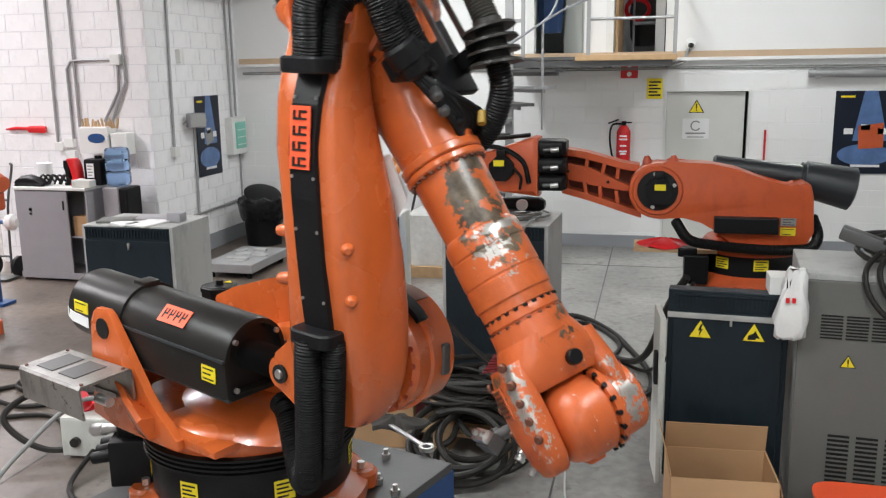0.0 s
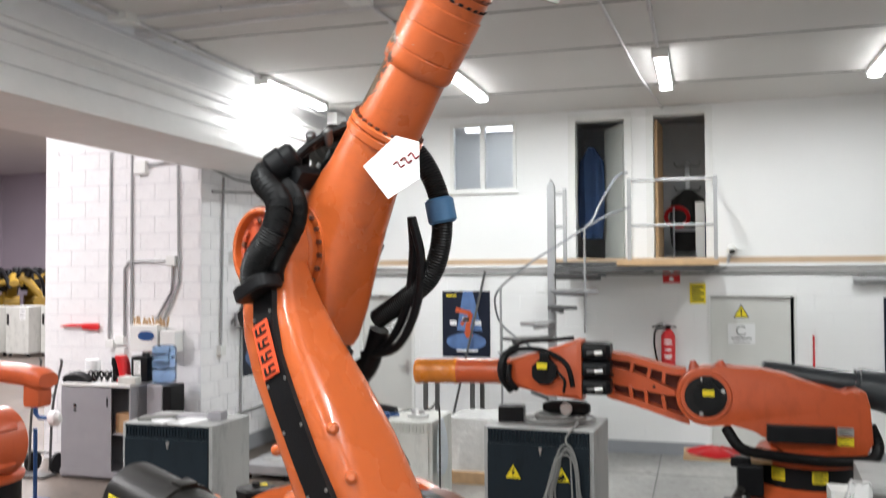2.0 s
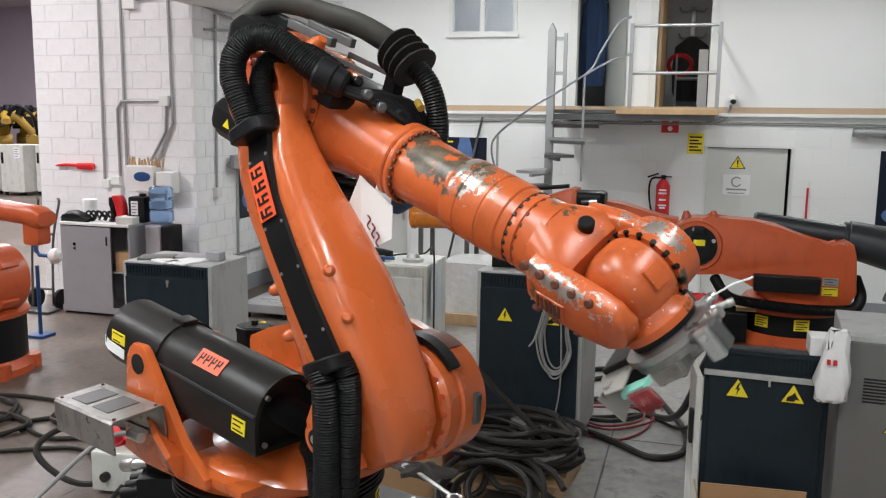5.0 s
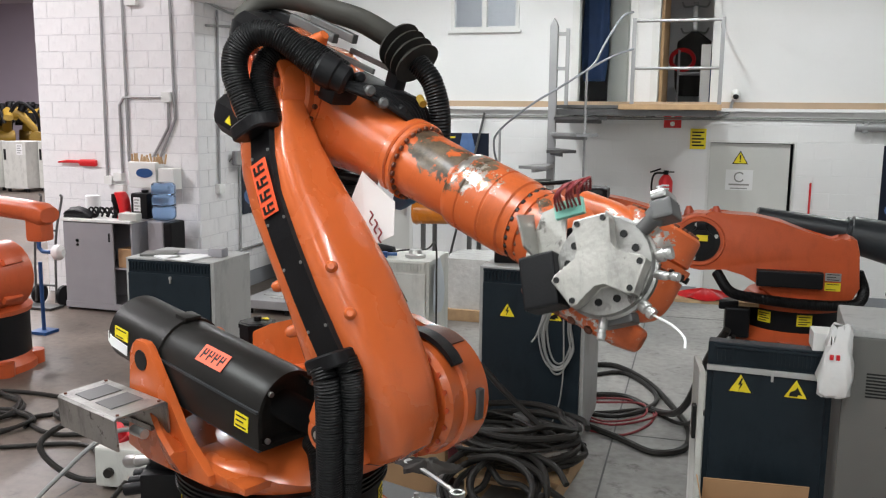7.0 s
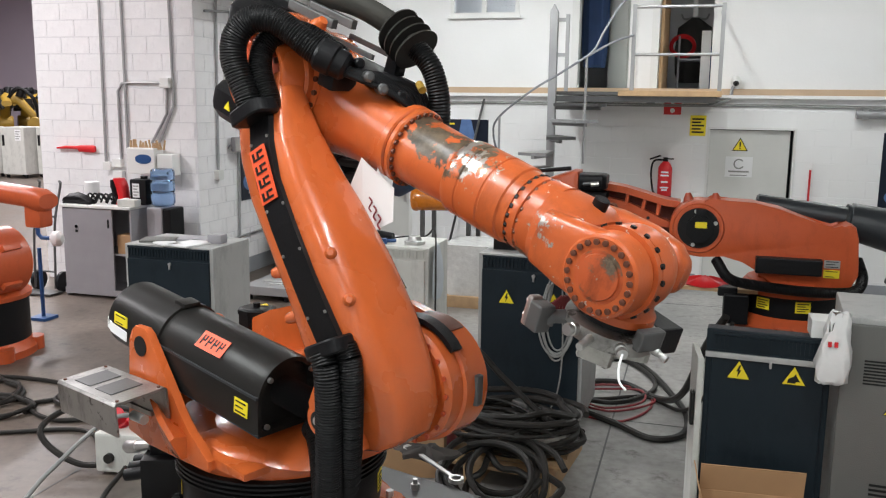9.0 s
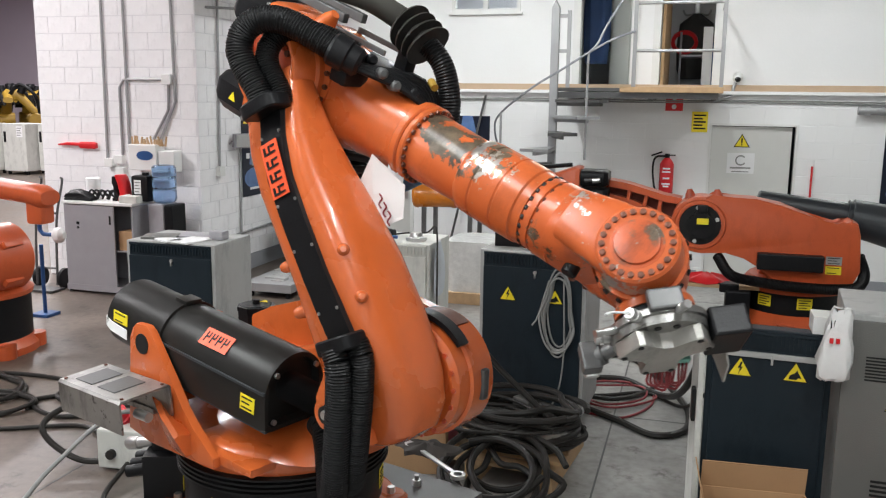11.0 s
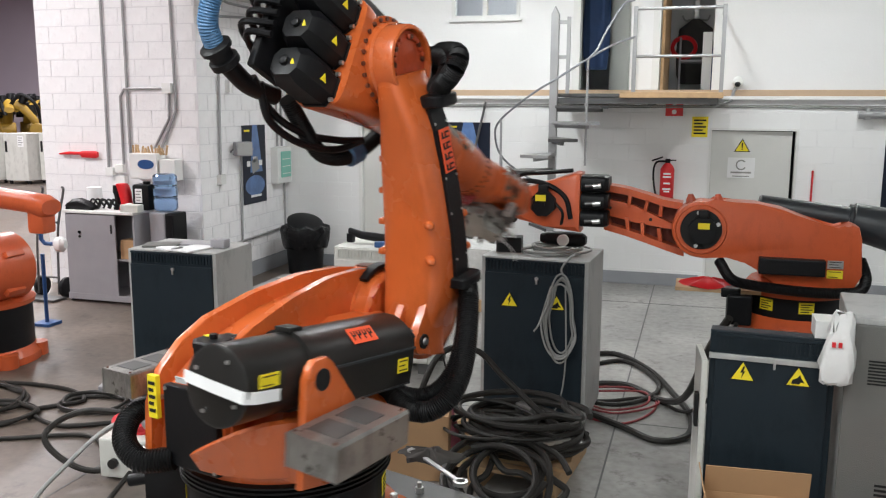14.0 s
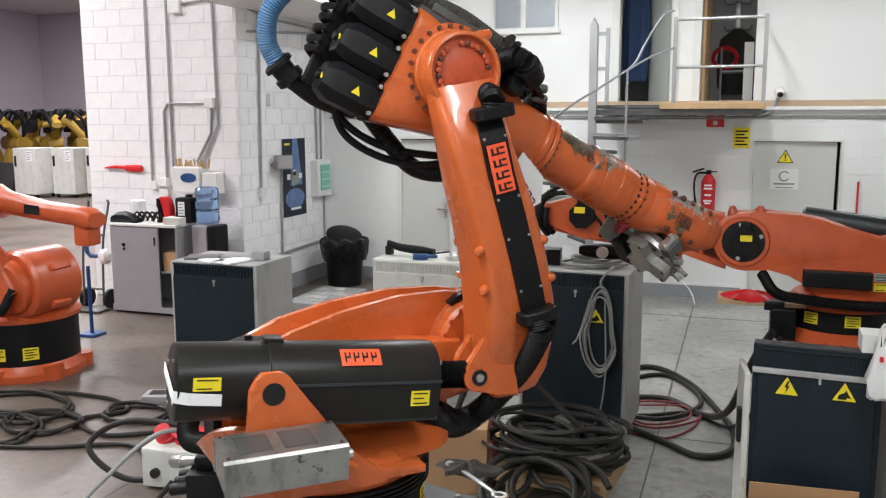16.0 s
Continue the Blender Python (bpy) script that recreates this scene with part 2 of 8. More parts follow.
# ---- mesh helpers ----
def part(name, bm, material, parent=None, label="", smooth=True, kind="", category="", group=""):
    me = bpy.data.meshes.new(name)
    bmesh.ops.recalc_face_normals(bm, faces=bm.faces[:])
    bm.to_mesh(me)
    bm.free()
    mats = material if isinstance(material, (list, tuple)) else [material]
    for k in mats:
        me.materials.append(k)
    if smooth:
        me.polygons.foreach_set("use_smooth", [True] * len(me.polygons))
        me.set_sharp_from_angle(angle=radians(35))
    ob = new(name, me)
    if parent:
        ob.parent = parent
    return tagged(ob, label, category, group, kind)


def thing(name, label, category, m=None, group="", kind=""):
    ob = new(name)
    ob.empty_display_size = 0.1
    ob.matrix_basis = m or Matrix()
    return tagged(ob, label, category, group, kind)


def B():
    return bmesh.new()


def box(bm, x0, x1, y0, y1, z0, z1, bev=0.0, mi=0, m=None):
    r = bmesh.ops.create_cube(bm, size=1.0, matrix=Matrix.LocRotScale(((x0 + x1) / 2, (y0 + y1) / 2, (z0 + z1) / 2), None, (abs(x1 - x0), abs(y1 - y0), abs(z1 - z0))))
    vs = r["verts"]
    if bev:
        es = list({e for v in vs for e in v.link_edges})
        o = bmesh.ops.bevel(bm, geom=es, offset=bev, segments=2, affect="EDGES", profile=0.6)
        vs = list({v for f in o["faces"] for v in f.verts} | {v for v in vs if v.is_valid})
    if m:
        bmesh.ops.transform(bm, matrix=m, verts=vs)
    if mi:
        for f in {f for v in vs for f in v.link_faces}:
            f.material_index = mi
    return bm


def frame_of(d):
    d = Vector(d).normalized()
    a = Vector((0, 0, 1)) if abs(d.z) < 0.9 else Vector((1, 0, 0))
    s = d.cross(a).normalized()
    return d, s, s.cross(d)


def lathe(bm, p0, p1, prof, seg=32, mi=0, cap=True):
    """A turned shape from p0 to p1; prof: (share of the way, radius)."""
    p0, p1 = Vector(p0), Vector(p1)
    d, s, u = frame_of(p1 - p0)
    rings = []
    for f, r in prof:
        c = p0.lerp(p1, f)
        rings.append([bm.verts.new(c + (s * math.cos(a) + u * math.sin(a)) * max(r, 1e-4)) for a in (2 * math.pi * k / seg for k in range(seg))])
    for a, b in zip(rings, rings[1:]):
        for k in range(seg):
            bm.faces.new((a[k], a[(k + 1) % seg], b[(k + 1) % seg], b[k])).material_index = mi
    if cap:
        bm.faces.new(rings[0]).material_index = mi
        bm.faces.new(rings[-1][::-1]).material_index = mi
    return bm


def cyl(bm, p0, p1, r, r1=None, seg=24, mi=0, bev=0.0):
    r1 = r if r1 is None else r1
    L = (Vector(p1) - Vector(p0)).length
    e = bev / L if L else 0
    prof = [(0, r - bev), (e, r), (1 - e, r1), (1, r1 - bev)] if bev else [(0, r), (1, r1)]
    return lathe(bm, p0, p1, prof, seg, mi)


def spline(pts, n=8):
    p = [Vector(q) for q in pts]
    p = [p[0] * 2 - p[1], *p, p[-1] * 2 - p[-2]]
    out = []
    for i in range(1, len(p) - 2):
        for k in range(n):
            t = k / n
            a, b, c, d = p[i - 1 : i + 3]
            out.append(0.5 * ((2 * b) + (c - a) * t + (2 * a - 5 * b + 4 * c - d) * t * t + (3 * b - a - 3 * c + d) * t**3))
    out.append(p[-2])
    return out


def tube(bm, pts, r, seg=10, n=8, ribs=0.0, mi=0, raw=False):
    """A hose along a smooth line; ribs: depth of its corrugation."""
    path = [Vector(q) for q in pts] if raw else spline(pts, n)
    if ribs:
        L = [0]
        for a, b in zip(path, path[1:]):
            L.append(L[-1] + (b - a).length)
        m = int(L[-1] / (r * 0.13)) + 2
        fine, j = [], 0
        for k in range(m + 1):
            s = L[-1] * k / m
            while j < len(L) - 2 and L[j + 1] < s:
                j += 1
            fine.append(path[j].lerp(path[j + 1], (s - L[j]) / max(1e-6, L[j + 1] - L[j])))
        path = fine
    side = None
    rings = []
    for i, c in enumerate(path):
        d = (path[min(i + 1, len(path) - 1)] - path[max(i - 1, 0)]).normalized()
        if side is None:
            side = frame_of(d)[1]
        side = (side - d * side.dot(d)).normalized()
        up = d.cross(side)
        rr = r - (ribs if ribs and i % 2 else 0)
        rings.append([bm.verts.new(c + (side * math.cos(a) + up * math.sin(a)) * rr) for a in (2 * math.pi * k / seg for k in range(seg))])
    for a, b in zip(rings, rings[1:]):
        for k in range(seg):
            bm.faces.new((a[k], a[(k + 1) % seg], b[(k + 1) % seg], b[k])).material_index = mi
    bm.faces.new(rings[0]).material_index = mi
    bm.faces.new(rings[-1][::-1]).material_index = mi
    return bm


def loft(bm, loops, mi=0, cap=True):
    rings = [[bm.verts.new(v) for v in lp] for lp in loops]
    k = len(rings[0])
    for a, b in zip(rings, rings[1:]):
        for i in range(k):
            bm.faces.new((a[i], a[(i + 1) % k], b[(i + 1) % k], b[i])).material_index = mi
    if cap:
        bm.faces.new(rings[0]).material_index = mi
        bm.faces.new(rings[-1][::-1]).material_index = mi
    return bm


def oval(c, ax, ay, rx, ry, p=2.6, seg=28):
    """A rounded-box outline round c, in the plane of ax and ay."""
    c, ax, ay = Vector(c), Vector(ax), Vector(ay)
    out = []
    for k in range(seg):
        a = 2 * math.pi * k / seg
        ca, sa = math.cos(a), math.sin(a)
        out.append(c + ax * rx * math.copysign(abs(ca) ** (2 / p), ca) + ay * ry * math.copysign(abs(sa) ** (2 / p), sa))
    return out


def plate(bm, outline, a0, a1, axis="y", bev=0.0, mi=0):
    """A flat outline of (x, z) pairs (or of the two other axes) drawn out along axis from a0 to a1."""
    def at(u, v, w):
        return {"x": (w, u, v), "y": (u, w, v), "z": (u, v, w)}[axis]
    lo, hi = ([bm.verts.new(at(u, v, w)) for u, v in outline] for w in (a0, a1))
    k = len(lo)
    fs = [bm.faces.new(lo), bm.faces.new(hi[::-1])]
    fs += [bm.faces.new((lo[i], lo[(i + 1) % k], hi[(i + 1) % k], hi[i])) for i in range(k)]
    for f in fs:
        f.material_index = mi
    if bev:
        rim = [e for e in {e for f in fs[:2] for e in f.edges}]
        bmesh.ops.bevel(bm, geom=rim, offset=bev, segments=2, affect="EDGES", profile=0.6)
    return bm


def arc(cx, cy, r, a0, a1, n=12):
    return [(cx + r * math.cos(radians(a0 + (a1 - a0) * k / n)), cy + r * math.sin(radians(a0 + (a1 - a0) * k / n))) for k in range(n + 1)]


def text(name, body, size, m, material, parent, depth=0.0015, width=None):
    cu = bpy.data.curves.new(name, "FONT")
    cu.body, cu.size, cu.extrude, cu.align_x, cu.align_y = body, size, depth, "CENTER", "CENTER"
    tmp = new(name, cu)
    bpy.context.view_layer.update()
    me = bpy.data.meshes.new_from_object(tmp.evaluated_get(bpy.context.evaluated_depsgraph_get()))
    bpy.data.objects.remove(tmp)
    me.materials.clear()
    me.materials.append(material)
    ob = new(name, me)
    ob.parent = parent
    ob.matrix_basis = m
    return ob


# ---- structure ----
RM = {"x0": -5.7, "x1": 6.0, "y1": 11.32, "y0": -5.0, "h": 4.4}


def wall_with_holes(name, x0, x1, z0, z1, y, thick, holes, material):
    """A wall along x with its face at y, with rectangular openings (x0, x1, z0, z1)."""
    bm = B()
    xs = sorted({x0, x1, *[h[0] for h in holes], *[h[1] for h in holes]})
    zs = sorted({z0, z1, *[h[2] for h in holes], *[h[3] for h in holes]})
    for a, b in zip(xs, xs[1:]):
        for c, d in zip(zs, zs[1:]):
            mx, mz = (a + b) / 2, (c + d) / 2
            if not any(h[0] < mx < h[1] and h[2] < mz < h[3] for h in holes):
                box(bm, a, b, y, y + thick, c, d)
    bmesh.ops.remove_doubles(bm, verts=bm.verts[:], dist=1e-4)
    return part(name, bm, material, kind="structure", label="white painted workshop wall", category="wall", smooth=False)


UD1, UD2 = (-1.57, -0.90, 2.45, 4.28), (-0.58, 0.09, 2.45, 4.30)
WIN = (-3.24, -2.33, 3.38, 4.30)
DOOR_W, DOOR_E = (-4.57, -3.76, 0.0, 2.03), (0.08, 1.11, 0.0, 2.01)
wall_n = wall_with_holes("wall_north", -5.7, 6.0, 0, 4.4, 11.32, 0.25, [UD1, UD2, WIN, DOOR_W, DOOR_E], WHITE_WALL)

bm = B()
box(bm, -26, 6.3, -5.3, 28, -0.15, 0)
floor_ob = part("floor", bm, FLOOR, kind="structure", label="worn grey concrete workshop floor with stains", category="floor", smooth=False)
bm = B()
box(bm, -4.6, 6.0, -5.0, 11.32, 4.4, 4.55)
ceil = part("ceiling", bm, CEIL, kind="structure", label="grey panelled workshop ceiling", category="ceiling", smooth=False)
bm = B()
box(bm, 6.0, 6.25, -5.0, 11.57, 0, 4.55)
part("wall_east", bm, WHITE_WALL, kind="structure", label="white painted workshop wall", category="wall", smooth=False)
bm = B()
box(bm, -26, 6.25, -5.25, -5.0, 0, 6.2)
part("wall_south", bm, WHITE_WALL, kind="structure", label="white painted workshop wall", category="wall", smooth=False)
# block pier and the wall behind it
bm = B()
box(bm, -7.93, -5.7, 9.1, 11.57, 0, 3.85)
pier = part("wall_pier", bm, MORTAR, kind="structure", label="white painted block wall pier with conduits", category="wall", smooth=False)
# long beam over the opening to the hall
bm = B()
box(bm, -5.75, -4.78, -5.0, 11.32, 3.56, 4.55, 0.01)
box(bm, -4.78, -4.56, -5.0, 11.32, 3.56, 3.66)
for z in (3.82, 3.98, 4.16):
    box(bm, -4.79, -4.74, -5.0, 11.32, z, z + 0.035)
beam = part("beam", bm, BEAM, kind="structure", label="long white concrete beam under the ceiling", category="beam", smooth=False)
# hall beyond
bm = B()
box(bm, -26, -7.93, 27.5, 27.8, 0, 7)
box(bm, -26.3, -26, -5.3, 27.8, 0, 7)
part("wall_hall", bm, MAUVE_WALL, kind="structure", label="mauve grey wall of the far hall", category="wall", smooth=False)
bm = B()
box(bm, -7.93, -5.9, 14.4, 27.8, 0, 7)
box(bm, -7.93, -5.9, 11.57, 14.4, 0, 7)
part("wall_hall_side", bm, MAUVE_WALL, kind="structure", label="mauve grey side wall of the hall", category="wall", smooth=False)
bm = B()
box(bm, -26, -5.75, -5, 27.8, 6.2, 6.4)
part("ceiling_hall", bm, CEIL, kind="structure", label="grey hall ceiling", category="ceiling", smooth=False)
bm = B()
box(bm, -5.75, -5.6, -5.0, 11.32, 4.55, 6.2)
box(bm, -7.93, -5.6, 9.1, 11.57, 3.85, 6.2)
part("wall_over_beam", bm, WHITE_WALL, kind="structure", label="white wall above the beam", category="wall", smooth=False)


# ---- warning labels and small repeats ----
def triangle_sign(parent, m, s=0.12, icon="mark"):
    """A yellow warning triangle with a black rim and mark."""
    h = s * 0.866
    bm = B()
    plate(bm, [(-s / 2, -h / 3), (s / 2, -h / 3), (0, 2 * h / 3)], -0.002, 0, "y")
    rim = part("warning_label", bm, SIGN_BLACK, parent, "yellow and black triangular warning label", smooth=False)
    rim.matrix_basis = m
    bm = B()
    k = 0.82
    plate(bm, [(-s / 2 * k, -h / 3 * k), (s / 2 * k, -h / 3 * k), (0, 2 * h / 3 * k)], -0.004, -0.001, "y")
    part("yellow_field", bm, YELLOW, rim, smooth=False)
    bm = B()
    if icon == "bolt":
        shape = [(0.03, 0.32), (-0.09, 0.05), (0.0, 0.06), (-0.06, -0.2), (0.1, 0.12), (0.02, 0.11), (0.09, 0.32)]
    elif icon == "hand":
        shape = [(-0.24, -0.18), (-0.2, -0.02), (-0.02, 0.08), (0.06, 0.2), (0.12, 0.06), (0.24, -0.12), (0.1, -0.1), (0.05, -0.18)]
    else:
        shape = [(-0.035, -0.03), (-0.05, 0.3), (0.05, 0.3), (0.035, -0.03)]
        plate(bm, [(0.045 * s * math.cos(0.8 * k), (-0.12 + 0.045 * math.sin(0.8 * k)) * s) for k in range(8)], -0.006, -0.003, "y")
    plate(bm, [(a * s, b * s) for a, b in shape], -0.006, -0.003, "y")
    part("mark", bm, SIGN_BLACK, rim, smooth=False)
    return rim


# ---- industrial robot ----
ZP = 0.45
BASE = (-1.687, 3.292, 0.459)
A2X, A2Z, L2 = 0.755, 0.793, 1.245
FW, FE, S1, S2, S3 = -0.02, -0.055, 0.578, 1.12, 1.52
T0, PIN = (-0.321, -0.275, 0.824), (-0.173, -0.028)


def bolts(bm, c, axis, r, n, size=0.012, proud=0.012, a0=0.0, a1=360.0):
    d, s, u = frame_of(axis)
    for k in range(n):
        a = radians(a0 + (a1 - a0) * k / n)
        p = Vector(c) + (s * math.cos(a) + u * math.sin(a)) * r
        cyl(bm, p - d * 0.002, p + d * proud, size, seg=6)
    return bm


def flat_label(name, parent, m, w, h, material, thick=0.002, marks=0, mark_mat=None):
    bm = B()
    box(bm, -w / 2, w / 2, -thick, 0, -h / 2, h / 2)
    lb = part(name, bm, material, parent, smooth=False)
    lb.matrix_basis = m
    if marks:
        bm = B()
        for k in range(marks):
            z = h * (0.32 - 0.64 * k / max(1, marks - 1))
            box(bm, -w * 0.38, w * (0.38 - 0.2 * (k % 2)), -thick - 0.002, -thick + 0.0005, z - h * 0.04, z + h * 0.04)
        part("print", bm, mark_mat or SIGN_BLACK, lb, smooth=False)
    return lb


def motor(parent, c, axis, length, r, name="motor", mi_mat=None):
    """A black servo motor with an eight-cornered housing and a connector."""
    d, s, u = frame_of(axis)
    c = Vector(c)
    bm = B()
    loops = []
    for f, k in ((0, 0.96), (0.06, 1), (0.93, 1), (1.0, 0.86)):
        loops.append([c + d * length * f + (s * math.cos(a) + u * math.sin(a)) * r * k for a in (radians(22.5 + 45 * j) for j in range(8))])
    loft(bm, loops)
    cyl(bm, c + d * length, c + d * (length + 0.02), r * 0.2, seg=10)
    for j in (0.12, 0.86):
        lp = [c + d * length * j + (s * math.cos(a) + u * math.sin(a)) * r * 1.05 for a in (radians(22.5 + 45 * q) for q in range(8))]
        loft(bm, [lp, [v + d * 0.018 for v in lp]])
    box(bm, -0.03, 0.03, -0.03, 0.03, 0, 0.05, 0.006, m=Matrix.Translation(c + d * length * 0.7 + u * r * 0.9))
    mo = part(name, bm, BLACK, parent, "black servo motor")
    bm = B()
    q = c + d * (length + 0.004)
    tri = [q + s * r * 0.25, q + s * r * 0.7, q + s * r * 0.48 + u * r * 0.4]
    loft(bm, [tri, [v + d * 0.003 for v in tri]])
    part("yellow_sticker", bm, YELLOW, mo, smooth=False)
    return mo


def spotted(name, col, rough, spots, chip=(0.55, 0.53, 0.50), chip_at=0.64):
    """Orange paint worn through in set places: spots of (centre, radii, colour, share worn), plus small chips and grime."""
    m = mat(name, col, rough, var=0.16, scale=4, bump=0.06, bscale=90, grime=0.35)
    n, ln = m.node_tree.nodes, m.node_tree.links
    b = n["Principled BSDF"]
    out = b.inputs["Base Color"].links[0].from_socket
    tc = n.new("ShaderNodeTexCoord")

    def speck(scale, detail, rough_):
        k = n.new("ShaderNodeTexNoise")
        k.inputs["Scale"].default_value, k.inputs["Detail"].default_value, k.inputs["Roughness"].default_value = scale, detail, rough_
        ln.new(tc.outputs["Object"], k.inputs["Vector"])
        return k.outputs["Fac"]
    mid, fine, stain = speck(13, 7, 0.68), speck(34, 6, 0.72), speck(9, 8, 0.75)

    def math_node(op, a, c):
        k = n.new("ShaderNodeMath")
        k.operation = op
        for i, v in enumerate((a, c)):
            if isinstance(v, (int, float)):
                k.inputs[i].default_value = v
            else:
                ln.new(v, k.inputs[i])
        return k.outputs[0]

    def lay(mask, colour, spread):
        nonlocal out
        rp = n.new("ShaderNodeValToRGB")
        rp.color_ramp.elements[0].position, rp.color_ramp.elements[1].position = 0.40, 0.62
        rp.color_ramp.elements[0].color = (*[c * (1 - spread) for c in colour], 1)
        rp.color_ramp.elements[1].color = (*[min(1, c * (1 + spread)) for c in colour], 1)
        ln.new(stain, rp.inputs[0])
        mx = n.new("ShaderNodeMix")
        mx.data_type = "RGBA"
        ln.new(mask, mx.inputs[0])
        ln.new(out, mx.inputs[6])
        ln.new(rp.outputs[0], mx.inputs[7])
        out = mx.outputs[2]

    def sharp(v, at, width=0.03):
        rp = n.new("ShaderNodeMapRange")
        rp.inputs[1].default_value, rp.inputs[2].default_value = at, at + width
        ln.new(v, rp.inputs[0])
        return rp.outputs[0]
    metal = None
    for centre, radii, colour, worn in spots:
        mp = n.new("ShaderNodeMapping")
        mp.vector_type = "TEXTURE"
        mp.inputs["Location"].default_value, mp.inputs["Scale"].default_value = centre, radii
        ln.new(tc.outputs["Object"], mp.inputs[0])
        ln_ = n.new("ShaderNodeVectorMath")
        ln_.operation = "LENGTH"
        ln.new(mp.outputs[0], ln_.inputs[0])
        near = math_node("MULTIPLY", math_node("SUBTRACT", 1.0, ln_.outputs["Value"]), 0.45)
        rough_edge = math_node("MULTIPLY", math_node("SUBTRACT", mid if max(colour) < 0.3 else fine, 0.5), 2.2)
        mask = sharp(math_node("ADD", near, rough_edge), 0.55 * (1 - worn) + 0.10, 0.05)
        lay(mask, colour, 0.55 if max(colour) < 0.3 else 0.2)
        if max(colour) > 0.3:
            metal = mask if metal is None else math_node("MAXIMUM", metal, mask)
    lay(sharp(fine, chip_at, 0.02), chip, 0.4)
    ln.new(out, b.inputs["Base Color"])
    if metal is not None:
        ln.new(math_node("MULTIPLY", metal, 0.8), b.inputs["Metallic"])
    return m


BROWN, BARE = (0.11, 0.082, 0.055), (0.50, 0.48, 0.45)
TUBE_WORN = spotted("scraped_forearm_paint", (0.54, 0.112, 0.028), 0.30, [
    ((0.76, -0.10, 0.05), (0.26, 0.14, 0.12), BROWN, 0.86), ((0.90, -0.08, 0.07), (0.10, 0.12, 0.10), BROWN, 0.7),
    ((0.93, -0.11, 0.03), (0.12, 0.11, 0.10), BARE, 0.62), ((0.86, -0.06, 0.06), (0.03, 0.12, 0.10), BARE, 0.9)], chip_at=0.69)
FORK_WORN = spotted("scraped_wrist_paint", (0.53, 0.108, 0.028), 0.32, [
    ((0.22, -0.19, 0.08), (0.26, 0.05, 0.05), BARE, 0.93), ((0.25, -0.19, -0.02), (0.12, 0.06, 0.07), BROWN, 0.62),
    ((0.12, 0.06, 0.12), (0.14, 0.12, 0.06), BROWN, 0.66), ((0.40, 0.14, 0.12), (0.16, 0.07, 0.05), BARE, 0.8), ((0.15, 0.17, -0.05), (0.15, 0.06, 0.08), BARE, 0.62)], chip_at=0.65)


def hose_segments(rob, count, r, length, label):
    """Short ribbed pieces that together make one bending hose."""
    out = []
    bm = B()
    step = length / count
    path = [(0, 0, step * (k / 12 - 0.5) * 1.3) for k in range(13)]
    tube(bm, path, r, 16, 1, 0.0035, raw=True)
    first = part("hose_segment", bm, RUBBER, rob, label)
    out.append(first)
    for k in range(count - 1):
        ob = new("hose_segment", first.data)
        ob.parent = rob
        out.append(tagged(ob, label))
    return out


